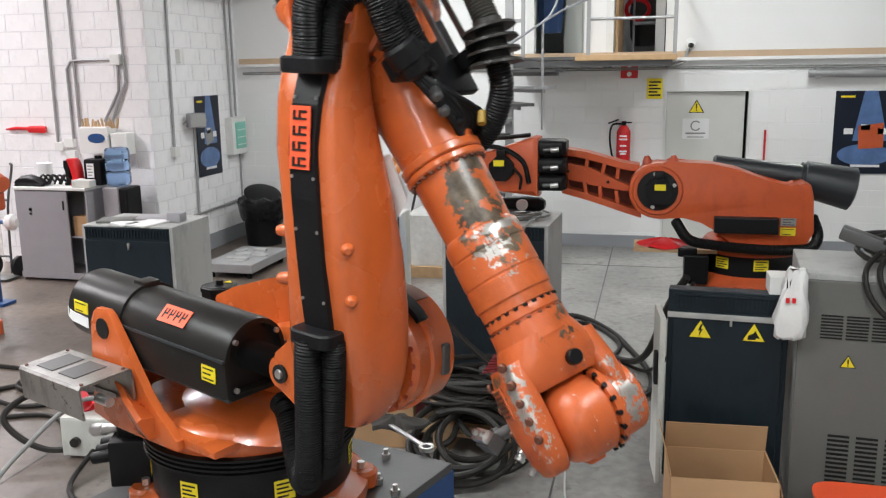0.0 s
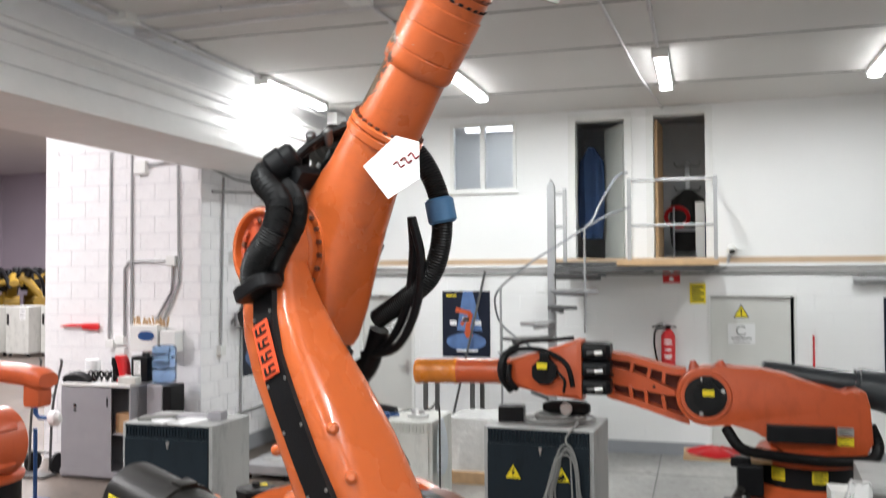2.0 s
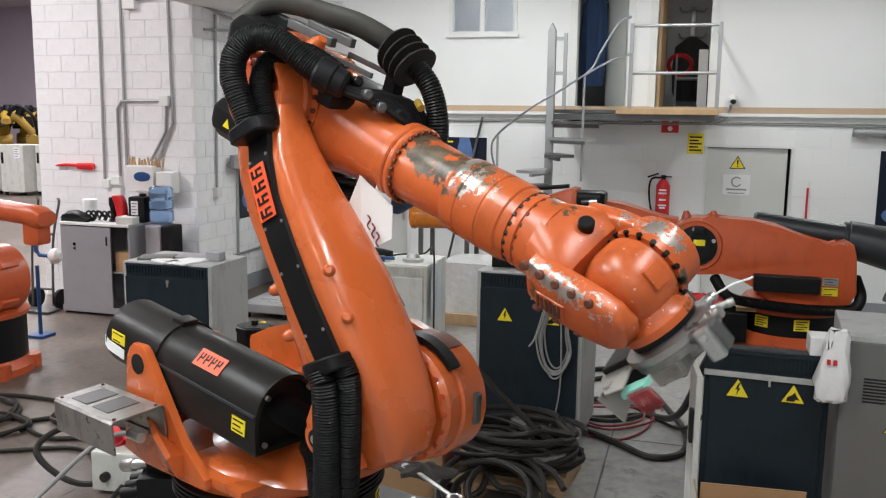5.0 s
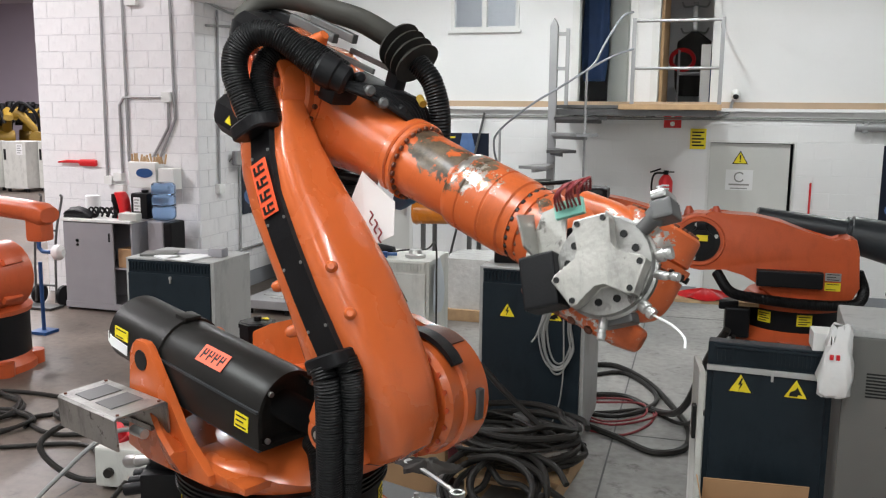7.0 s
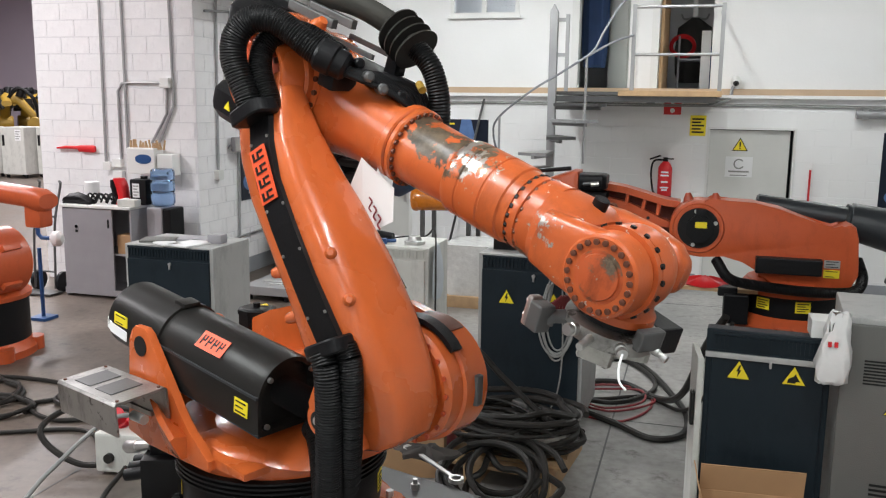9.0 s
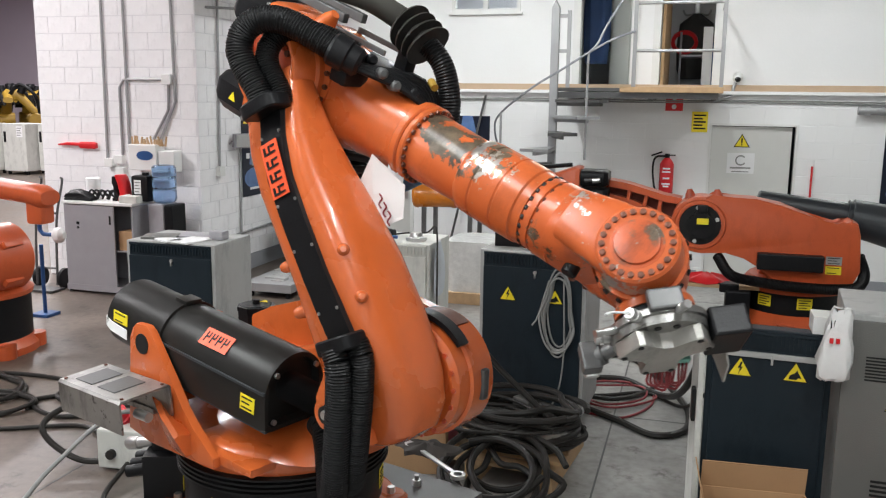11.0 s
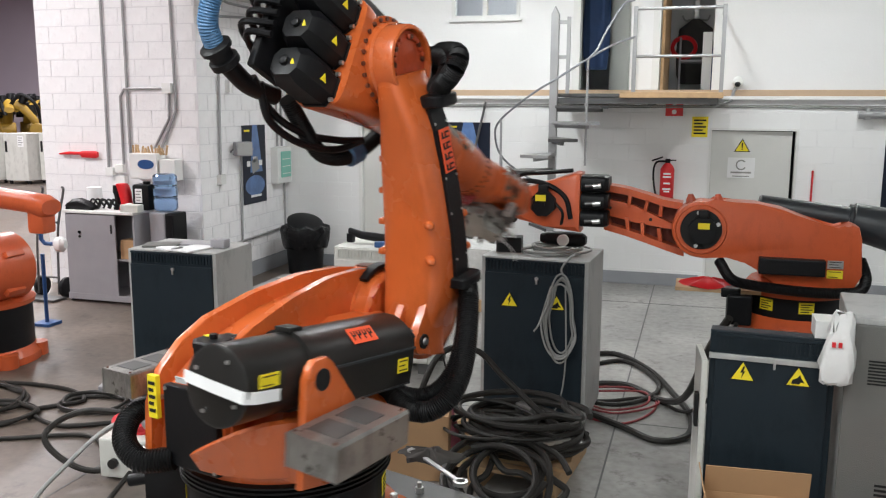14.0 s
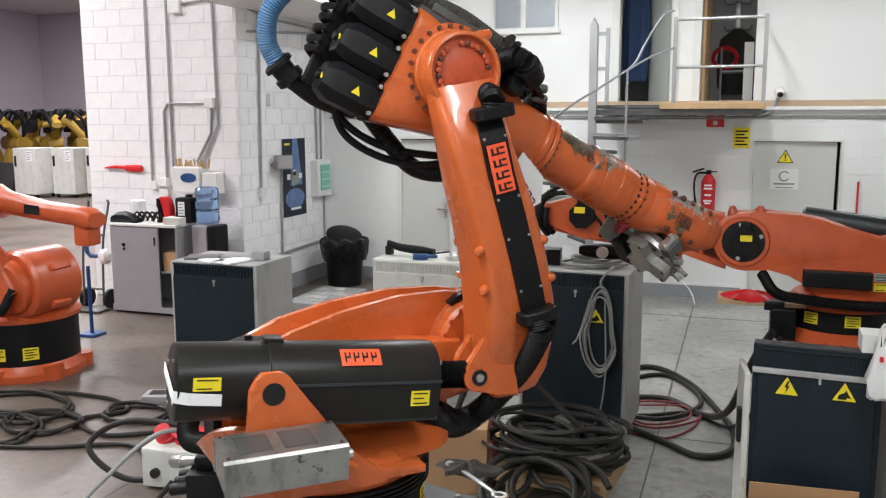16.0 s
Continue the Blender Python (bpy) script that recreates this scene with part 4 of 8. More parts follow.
    lathe(bm, (S1, FW, FE), (S2, FW, FE), [(0, 0.122), (0.05, 0.126), (0.47, 0.119), (0.49, 0.130), (0.53, 0.134), (0.60, 0.134), (0.605, 0.131), (0.615, 0.131), (0.62, 0.134), (0.78, 0.135), (0.785, 0.132), (0.795, 0.132), (0.80, 0.135), (0.93, 0.134), (0.94, 0.128), (1, 0.128)], 48)
    part("forearm_tube", bm, TUBE_WORN, fore, "orange tube with worn scraped paint")
    # three motors at the back, one over the other
    for z in (0.10, -0.075, -0.25):
        bm = B()

        def ring(x, k):
            h, w, c = 0.084 * k, 0.098 * k, 0.042 * k
            return [(x, FW - 0.01 + a, z + b) for a, b in ((-w, -h + c), (-w, h - c), (-w + c, h), (w - c, h), (w, h - c), (w, -h + c), (w - c, -h), (-w + c, -h))]
        loft(bm, [ring(x, k) for x, k in ((-0.22, 1.0), (-0.235, 1.0), (-0.236, 0.93), (-0.262, 0.93), (-0.263, 1.0), (-0.42, 1.0), (-0.47, 0.72), (-0.472, 0.62))])
        mo = part("motor", bm, BLACK, fore, "black servo motor")
        bm = B()
        lathe(bm, (-0.47, FW - 0.01, z), (-0.492, FW - 0.01, z), [(0, 0.022), (0.8, 0.02), (1, 0.012)], 12)
        part("end_cap", bm, BLACK, mo)
        for q in ([(-0.475, FW - 0.055, z - 0.02), (-0.475, FW - 0.055, z + 0.025), (-0.475, FW - 0.09 + 0.028, z)], ):
            bm = B()
            p = [Vector((-0.4605, FW - 0.072, z - 0.028)), Vector((-0.4605, FW - 0.036, z - 0.028)), Vector((-0.4755, FW - 0.054, z + 0.008))]
            loft(bm, [p, [v - Vector((0.006, 0, 0)) for v in p]])
            part("yellow_sticker", bm, YELLOW, mo, smooth=False)
        bm = B()
        p = [Vector((-0.35, FW - 0.109, z - 0.018)), Vector((-0.31, FW - 0.109, z - 0.018)), Vector((-0.33, FW - 0.109, z + 0.018))]
        loft(bm, [p, [v - Vector((0, 0.003, 0)) for v in p]])
        part("yellow_sticker", bm, YELLOW, mo, smooth=False)
        for s in (-1, 1):
            bm = B()
            cyl(bm, (-0.245, FW - 0.095, z + s * 0.06), (-0.245, FW - 0.112, z + s * 0.06), 0.010, seg=8)
            part("screw", bm, STEEL, mo)
    bm = B()
    box(bm, -0.5, -0.3, FW + 0.13, FW + 0.17, -0.28, 0.2, 0.01)
    part("cable_tray", bm, BLACK, fore, "black cable tray beside the motors", smooth=False)
    for k in range(7):
        bm = B()
        y0, z0 = FW + 0.15 + 0.025 * (k % 3), 0.16 - 0.05 * k
        tube(bm, [(-0.5, FW + 0.08, z0), (-0.52, y0 + 0.05, z0), (-0.36, y0 + 0.10, z0 - 0.03), (-0.08, y0 + 0.05, 0.02 - 0.025 * k), (0.12, y0, -0.02 - 0.02 * k)], 0.015, 8, 6)
        part("motor_cable", bm, BLACK, fore)
    # hose guide along the top of the forearm
    bm = B()
    tube(bm, [(-0.66, 0.10, 0.10), (-0.52, 0.10, 0.22), (-0.34, 0.10, 0.27), (-0.15, 0.10, 0.285), (0.05, 0.10, 0.30), (0.24, 0.10, 0.285)], 0.046, 16, 12, 0.009)
    part("spring_hose", bm, SPRING, fore, "grey ribbed spring hose")
    for k in range(4):
        bm = B()
        x = 0.235 + 0.036 * k
        lathe(bm, (x, 0.10, 0.285 - 0.010 * k), (x + 0.036, 0.10, 0.275 - 0.012 * k), [(0, 0.048), (0.5, 0.052), (0.75, 0.088), (1.0, 0.092), (1.0, 0.05)], 24)
        part("hose_cuff", bm, CABLE, fore, "dark ribbed rubber cuff")
    bm = B()
    box(bm, 0.27, 0.33, 0.07, 0.13, 0.10, 0.24, 0.012)
    box(bm, 0.10, 0.40, -0.08, 0.13, 0.085, 0.12, 0.01)
    part("hose_holder", bm, BLACK, fore, "black hose clamp block")
    for y in (-0.03, 0.11):
        bm = B()
        box(bm, 0.02, 0.30, y - 0.006, y + 0.006, 0.165, 0.185, 0.002)
        part("guide_bar", bm, DARK_STEEL, fore, "steel hose guide bar", smooth=False)
    for y, x0 in ((-0.06, -0.16), (0.06, -0.18)):
        bm = B()
        box(bm, x0, x0 + 0.26, y - 0.014, y + 0.014, 0.215, 0.25, 0.003)
        part("guide_plate", bm, DARK_STEEL, fore, "dark steel guide plate on the elbow", smooth=False)
    for k, (x, y, z) in enumerate(((0.42, -0.1, 0.10), (0.46, -0.04, 0.09), (0.38, -0.14, 0.13), (0.3, -0.12, 0.15))):
        bm = B()
        lathe(bm, (x, y, z), (x + 0.06, y - 0.03, z + 0.02), [(0, 0.013), (0.4, 0.02), (0.9, 0.02), (1, 0.012)], 10)
        part("cable_plug", bm, BLACK if k % 2 else DARK_STEEL, fore, "small cable plug")
    for k in range(9):
        bm = B()
        tube(bm, [(0.30 + 0.006 * k, -0.225 + 0.006 * k, 0.13 + 0.006 * (k % 3)), (0.40 + 0.006 * k, -0.17 + 0.015 * k, 0.125 + 0.008 * (k % 4)), (0.48, -0.10 + 0.022 * k, 0.11), (0.545 - 0.004 * k, -0.02 + 0.018 * k, 0.06 - 0.01 * k), (0.50, 0.12, -0.05)], 0.0125, 8, 6)
        part("motor_cable", bm, BLACK, fore)
    bm = B()
    cyl(bm, (0.50, 0.02, 0.15), (0.54, 0.0, 0.14), 0.014, seg=10)
    part("brass_nipple", bm, HALL_YELLOW, fore)
    bm = B()
    tube(bm, [(0.36, 0.10, 0.25), (0.46, 0.12, 0.19), (0.53, 0.14, 0.06), (0.52, 0.17, -0.10), (0.44, 0.2, -0.24), (0.32, 0.21, -0.34), (0.16, 0.21, -0.385), (0.0, 0.21, -0.33), (-0.15, 0.21, -0.26)], 0.042, 16, 14, 0.0035)
    part("forearm_hose", bm, RUBBER, fore, "thick black corrugated hose")
    bm = B()
    lathe(bm, (0.43, 0.2, -0.25), (0.36, 0.21, -0.32), [(0, 0.046), (0.1, 0.056), (0.9, 0.056), (1, 0.046)], 16)
    part("hose_band", bm, BLUE_HOSE, fore, "dark blue hose band")
    bm = B()
    tube(bm, [(-0.60, 0.10, 0.14), (-0.68, 0.15, 0.08), (-0.725, 0.2, -0.06), (-0.68, 0.24, -0.18), (-0.60, 0.25, -0.245)], 0.044, 16, 12, 0.004)
    part("blue_hose", bm, BLUE_HOSE, fore, "blue corrugated hose")
    bm = B()
    lathe(bm, (-0.61, 0.25, -0.24), (-0.50, 0.25, -0.285), [(0, 0.05), (0.1, 0.07), (0.25, 0.07), (0.3, 0.052), (0.6, 0.052), (0.65, 0.066), (0.9, 0.066), (1, 0.045)], 16)
    tube(bm, [(-0.51, 0.25, -0.28), (-0.36, 0.25, -0.30), (-0.2, 0.24, -0.27)], 0.042, 12, 8)
    part("hose_socket", bm, BLACK, fore, "black hose end socket")
    for k in range(2):
        bm = B()
        tube(bm, [(-0.38 + 0.05 * k, 0.22, -0.27), (-0.2, 0.23, -0.35 - 0.04 * k), (0.0, 0.2, -0.36 - 0.05 * k), (0.2, 0.16, -0.30 - 0.05 * k), (0.33, 0.12, -0.24)], 0.018, 8, 8)
        part("loose_cable", bm, BLACK, fore)
    # paper notes taped under the elbow
    for (sh, y) in (([(0.47, -0.14), (0.63, -0.19), (0.67, -0.30), (0.58, -0.40), (0.44, -0.31)], -0.13), ([(0.53, -0.14), (0.60, -0.15), (0.62, -0.24), (0.55, -0.25)], -0.115)):
        bm = B()
        loft(bm, [[(x, y + w + 0.018 * math.sin(14 * x + 8 * z), z) for x, z in sh] for w in (0, 0.0015)])
        note = part("paper_note", bm, PAPER, fore, "white paper note with red handwriting", smooth=False)
    for k in range(3):
        bm = B()
        x, z = 0.55 + 0.03 * k, -0.26 - 0.02 * k
        tube(bm, [(x, -0.137, z), (x + 0.018, -0.138, z - 0.01), (x + 0.012, -0.138, z - 0.035), (x + 0.028, -0.138, z - 0.045)], 0.0035, 5, 4)
        part("scribble", bm, RED_CABLE, note)

    # wrist fork, rolls about the forearm; the bolted disc lies on its +y side
    w1 = new("wrist_fork")
    w1.parent = rob
    tagged(w1, "scuffed orange wrist fork")
    e = S3 - S2
    bm = B()
    lathe(bm, (0.0, 0, 0), (0.12, 0, 0), [(0, 0.122), (0.08, 0.127), (0.30, 0.127), (0.32, 0.121), (0.38, 0.121), (0.40, 0.13), (1, 0.134)], 44)
    loft(bm, [oval((x, 0, 0), (0, 1, 0), (0, 0, 1), ry, rz, p, 36) for x, ry, rz, p in ((0.10, 0.134, 0.132, 2.1), (0.17, 0.165, 0.126, 2.6), (0.23, 0.182, 0.112, 3), (0.27, 0.17, 0.085, 3))])
    lp = [oval((x, y, 0), (0, 1, 0), (0, 0, 1), h, r, 3.4, 28) for x, y, h, r in ((0.15, -0.12, 0.06, 0.09), (0.24, -0.150, 0.048, 0.102), (e - 0.03, -0.152, 0.046, 0.104), (e + 0.06, -0.150, 0.044, 0.088), (e + 0.105, -0.147, 0.038, 0.055), (e + 0.115, -0.145, 0.03, 0.035))]
    loft(bm, lp)
    lp = [oval((x, y, 0), (0, 1, 0), (0, 0, 1), h, r, 3.0, 28) for x, y, h, r in ((0.15, 0.12, 0.06, 0.09), (0.26, 0.145, 0.045, 0.105), (e - 0.02, 0.145, 0.04, 0.12), (e + 0.07, 0.145, 0.036, 0.09), (e + 0.11, 0.145, 0.03, 0.05))]
    loft(bm, lp)
    cyl(bm, (e, 0.10, 0), (e, 0.196, 0), 0.126, 0.122, seg=44, bev=0.008)
    part("fork_casting", bm, FORK_WORN, w1, "scuffed orange fork casting")
    bm = B()
    lathe(bm, (e, 0.193, 0), (e, 0.206, 0), [(0, 0.080), (0.3, 0.078), (0.32, 0.068), (0.9, 0.066), (1, 0.060)], 36)
    cap = part("axis_cap", bm, ORANGE_WORN, w1, "bolted orange axis cap")
    for k in range(22):
        a = radians(360 * k / 22)
        bm = B()
        p = Vector((e + 0.101 * math.cos(a), 0.195, 0.101 * math.sin(a)))
        lathe(bm, p, p + Vector((0, 0.009, 0)), [(0, 0.0095), (0.9, 0.0095), (1, 0.007)], 8)
        part("bolt", bm, GRIMY_BOLT, cap)
    for z, xs in ((0.088, (0.15, 0.21, 0.27, 0.33, 0.39)), (-0.088, (0.19, 0.27, 0.35))):
        for x in xs:
            bm = B()
            p = Vector((x, -0.182, z * 0.93))
            lathe(bm, p, p + Vector((0, -0.012, 0.008 if z > 0 else -0.008)), [(0, 0.016), (0.7, 0.015), (1, 0.010)], 10)
            part("bolt", bm, GRIMY_BOLT, w1)
    bm = B()
    box(bm, 0.20, 0.31, -0.203, -0.195, -0.045, 0.02, 0.004)
    sp = part("scraped_plate", bm, FORK_WORN, w1, "scraped ribbed plate on the fork", smooth=False)
    for k in range(6):
        bm = B()
        box(bm, 0.209 + 0.016 * k, 0.217 + 0.016 * k, -0.207, -0.202, -0.04, 0.015)
        part("rib", bm, GRIMY_BOLT, sp, smooth=False)
    for k in range(20):
        a = radians(18 * k)
        bm = B()
        p = Vector((0.043, 0.124 * math.cos(a), 0.124 * math.sin(a)))
        cyl(bm, p, p + Vector((0.008, 0, 0)), 0.009, seg=6)
        part("ring_bolt", bm, GRIMY_BOLT, w1)
    for y, s in ((0.03, 1), (-0.03, -1)):
        bm = B()
        cyl(bm, (0.215, y, s * 0.10), (0.22, y, s * 0.142), 0.026, seg=14, bev=0.004)
        part("plug", bm, BLACK, w1, "black round plug")
    # wrist head, tilts in the fork
    w2 = new("wrist_head")
    w2.parent = rob
    tagged(w2, "round orange wrist head")
    bm = B()
    lathe(bm, (0, -0.105, 0), (0, 0.10, 0), [(0, 0.06), (0.05, 0.09), (0.16, 0.116), (0.34, 0.131), (0.5, 0.135), (0.8, 0.133), (0.81, 0.122), (0.86, 0.122), (0.87, 0.138), (1, 0.138)], 44)
    lathe(bm, (-0.02, 0, 0), (0.15, 0, 0), [(0, 0.085), (0.5, 0.103), (0.75, 0.106), (0.86, 0.12), (1, 0.12)], 40)
    part("head_casting", bm, FORK_WORN, w2, "orange round wrist casting")
    for k in range(18):
        a = radians(20 * k)
        bm = B()
        p = Vector((0.137 * math.cos(a), 0.076, 0.137 * math.sin(a)))
        cyl(bm, p - Vector((0.01 * math.cos(a), 0, 0.01 * math.sin(a))), p + Vector((0.008 * math.cos(a), 0, 0.008 * math.sin(a))), 0.0095, seg=6)
        part("ring_bolt", bm, BLACK, w2)
    bm = B()
    box(bm, -0.035, 0.035, -0.03, 0.03, 0.128, 0.142, 0.005)
    part("logo_plate", bm, FORK_WORN, w2, "small raised plate")
    bm = B()
    cyl(bm, (0.147, 0, 0), (0.168, 0, 0), 0.113, seg=36)
    part("seal", bm, BLACK, w2)
    # tool changer on the flange
    tl = new("tool_flange")
    tl.parent = rob
    tagged(tl, "worn steel tool changer flange")
    bm = B()
    lathe(bm, (0, 0, 0), (0.062, 0, 0), [(0, 0.105), (0.15, 0.135), (0.2, 0.148), (0.55, 0.15), (0.6, 0.142), (1, 0.14)], 44)
    part("flange_disc", bm, ALU, tl, "scratched aluminium flange disc")
    bm = B()
    star = []
    for k in range(3):
        a = radians(120 * k + 90)
        for da, r in ((-26, 0.128), (-20, 0.142), (20, 0.142), (26, 0.128), (46, 0.062), (74, 0.062)):
            star.append((r * math.cos(a + radians(da)), r * math.sin(a + radians(da))))
    plate(bm, star, 0.062, 0.112, "x", 0.005)
    tri = part("tri_plate", bm, PALE_ALU, tl, "pale machined three-armed plate", smooth=False)
    for k in range(3):
        for da in (-18, 18):
            a = radians(120 * k + 90 + da)
            bm = B()
            cyl(bm, (0.111, 0.125 * math.cos(a), 0.125 * math.sin(a)), (0.115, 0.125 * math.cos(a), 0.125 * math.sin(a)), 0.009, seg=10)
            part("bolt", bm, SIGN_BLACK, tri)
    for k in range(12):
        a = radians(30 * k + 15)
        if min(abs((math.degrees(a) - 90 - 120 * j + 180) % 360 - 180) for j in range(3)) < 34:
            continue
        bm = B()
        cyl(bm, (0.06, 0.105 * math.cos(a), 0.105 * math.sin(a)), (0.066, 0.105 * math.cos(a), 0.105 * math.sin(a)), 0.011, seg=10)
        part("hole", bm, SIGN_BLACK, tl)
    bm = B()
    box(bm, 0.01, 0.10, -0.24, -0.13, -0.09, 0.07, 0.008)
    part("valve_box", bm, BLACK, tl, "black plastic valve box", smooth=False)
    bm = B()
    plate(bm, [(-0.25, 0.06), (-0.24, 0.10), (-0.17, 0.21), (-0.09, 0.22), (-0.11, 0.10), (-0.14, 0.05)], 0.03, 0.036, "x", 0.001)
    plate(bm, [(0.036, 0.06), (0.13, 0.09), (0.15, 0.18), (0.036, 0.21)], -0.205, -0.199, "y", 0.001)
    part("sheet_cover", bm, PALE_ALU, tl, "bent grey sheet cover", smooth=False)
    bm = B()
    box(bm, 0.05, 0.07, -0.12, -0.03, 0.165, 0.215, 0.003)
    part("circuit_board", bm, MINT, tl, "small green circuit board", smooth=False)
    for k in range(7):
        bm = B()
        y = -0.11 + 0.012 * k
        tube(bm, [(0.07, y, 0.19), (0.12 + 0.01 * (k % 3), y + 0.02, 0.215), (0.10, y + 0.05, 0.25), (0.05, y + 0.03, 0.235)], 0.0042, 6, 6)
        part("wire", bm, RED_CABLE, tl, "thin red wire")
    bm = B()
    cyl(bm, (0.03, 0.10, 0.07), (0.05, 0.19, 0.12), 0.022, seg=16)
    cyl(bm, (0.044, 0.155, 0.10), (0.047, 0.172, 0.110), 0.03, seg=16)
    part("tool_arm", bm, DARK_STEEL, tl, "dark steel tool arm")
    bm = B()
    box(bm, 0.0, 0.09, 0.165, 0.225, 0.085, 0.14, 0.008)
    part("clamp_block", bm, DARK_STEEL, tl, "dark steel clamp block", smooth=False)
    bm = B()
    box(bm, -0.005, 0.095, 0.172, 0.218, 0.14, 0.165, 0.008)
    cyl(bm, (0.02, 0.195, 0.16), (0.02, 0.195, 0.178), 0.011, seg=8)
    cyl(bm, (0.07, 0.195, 0.16), (0.07, 0.195, 0.178), 0.011, seg=8)
    part("clamp_cap", bm, STEEL, tl, "bright steel clamp cap", smooth=False)
    for c, d, r in (((0.03, 0.13, -0.05), (0.045, 0.20, -0.075), 0.013), ((0.03, -0.03, -0.14), (0.04, -0.045, -0.20), 0.013), ((0.03, 0.145, 0.0), (0.03, 0.19, 0.0), 0.02), ((0.03, 0.08, -0.12), (0.03, 0.11, -0.16), 0.018)):
        bm = B()
        lathe(bm, c, d, [(0, r * 0.8), (0.15, r), (0.5, r), (0.55, r * 0.8), (0.7, r * 0.8), (0.75, r), (1, r * 0.9)], 14)
        part("coupling", bm, STEEL, tl, "steel pneumatic coupling")
    bm = B()
    tube(bm, [(0.03, 0.11, -0.16), (0.04, 0.16, -0.2), (0.06, 0.19, -0.24), (0.07, 0.19, -0.27)], 0.0035, 8, 8)
    part("air_line", bm, PAPER, tl, "thin white air line")
    bm = B()
    box(bm, -0.035, 0.03, -0.05, 0.05, -0.165, -0.13, 0.008)
    part("gripper_pad", bm, DARK_STEEL, tl, smooth=False)

    hoses = (hose_segments(rob, 19, 0.048, 0.66, "thick black corrugated hose over the elbow"), hose_segments(rob, 16, 0.042, 0.56, "thick black corrugated hose over the elbow"),
             hose_segments(rob, 26, 0.050, 0.98, "thick black corrugated hose at the foot"), hose_segments(rob, 24, 0.044, 0.88, "thick black corrugated hose at the foot"))
    bm = B()
    lathe(bm, (0.25, -0.257, 0.17), (0.35, -0.195, 0.147), [(0, 0.05), (0.1, 0.060), (0.55, 0.060), (0.6, 0.052), (0.9, 0.052), (1, 0.04)], 20)
    box(bm, 0.24, 0.32, -0.22, -0.10, 0.05, 0.12, 0.01)
    part("hose_end", bm, BLACK, fore, "black hose end fitting")
    return rob, (col, arm, fore, w1, w2, tl, cbx), hoses


ROB, ROB_PARTS, ROB_HOSES = build_robot()

# joint angles, degrees, by time: turn of the column, lean of the lower arm, rise of the forearm
Q1 = [(0, -23.3), (9.2, -23.3), (10.8, -22.6), (11.3, -17.8), (11.5, -15.6), (12.0, -9.8), (12.5, -4.2), (12.7, -3.7), (13.05, -3.5), (13.2, 1.5), (13.5, 26.7), (14.0, 75.0), (14.5, 119.5), (14.65, 123.4), (15.0, 124.4), (15.15, 122.2), (15.5, 95.2), (16.0, 42.4)]
Q2 = [(0, 2.9), (0.15, -5.5), (0.3, -18.0), (0.42, -24.2), (9.2, -24.2), (10.8, -23.4), (11.5, -19.1), (12.0, -14.8), (12.5, -10.6), (13.0, -9.8), (13.5, -9.7), (14.5, -9.4), (16.0, -10.0)]
Q3 = [(0, -56.4), (0.25, -42), (0.5, -29.0), (0.8, -21.5), (1.0, -17.5), (1.2, -6.5), (1.5, 13.5), (1.8, 40), (2.0, 53.8), (2.2, 68), (2.4, 80), (2.5, 81.5), (2.65, 79), (2.8, 71), (3.0, 56), (3.2, 37), (3.5, 13.0), (3.8, -8), (4.0, -17.5), (4.15, -20.2), (9.2, -20.2), (11.5, -22.8), (12.0, -25.0), (12.5, -26.4), (13.5, -26.7), (16.0, -26.8)]
# wrist angles, degrees, by time: roll of the fork, tilt of the head, turn of the tool
A4 = [(0, 30), (0.5, 28), (1.2, 32), (2.0, 22), (3.0, 20), (3.6, 24), (4.2, 28), (6.3, 46), (6.6, 52), (7.0, 70), (7.5, 124), (8.0, 172), (8.4, 180), (9.2, 180), (10.2, 168), (11.3, 128), (11.5, 112), (11.8, 75), (12.1, 38), (12.5, 5), (13.0, 0), (16.0, 0)]
A5 = [(0, -104), (0.5, -95), (1.2, -86), (1.6, -86), (2.5, -92), (3.0, -92), (3.6, -88), (4.2, -94), (5.0, -40), (5.7, 40), (6.3, 88), (7.0, 92), (7.5, 92), (8.0, 90), (9.2, 86), (10.2, 70), (11.3, 32), (11.5, 25), (11.8, 5), (12.1, -45), (12.5, -105), (13.0, -110), (13.5, -122), (14.0, -115), (16.0, -115)]
A6 = [(0, 150), (4.2, 150), (5.2, 45), (6.3, -60), (7.0, -50), (7.5, -15), (8.0, 15), (9.2, 15), (11.3, 90), (12.5, 170), (16.0, 170)]


def smooth_at(rows, t, k=1):
    ts = [r[0] for r in rows]
    i = max(0, min(len(rows) - 2, next((j - 1 for j, v in enumerate(ts) if v > t), len(rows) - 2)))
    f = min(1, max(0, (t - ts[i]) / (ts[i + 1] - ts[i])))

    def slope(j):
        if j in (0, len(rows) - 1):
            return 0.0
        a, b, c = rows[j - 1], rows[j], rows[j + 1]
        s0, s1 = (b[k] - a[k]) / (b[0] - a[0]), (c[k] - b[k]) / (c[0] - b[0])
        return 0.0 if s0 * s1 <= 0 else 2 * s0 * s1 / (s0 + s1)
    h = ts[i + 1] - ts[i]
    a, b, ma, mb = rows[i][k], rows[i + 1][k], slope(i) * h, slope(i + 1) * h
    return (2 * f**3 - 3 * f * f + 1) * a + (f**3 - 2 * f * f + f) * ma + (3 * f * f - 2 * f**3) * b + (f**3 - f * f) * mb


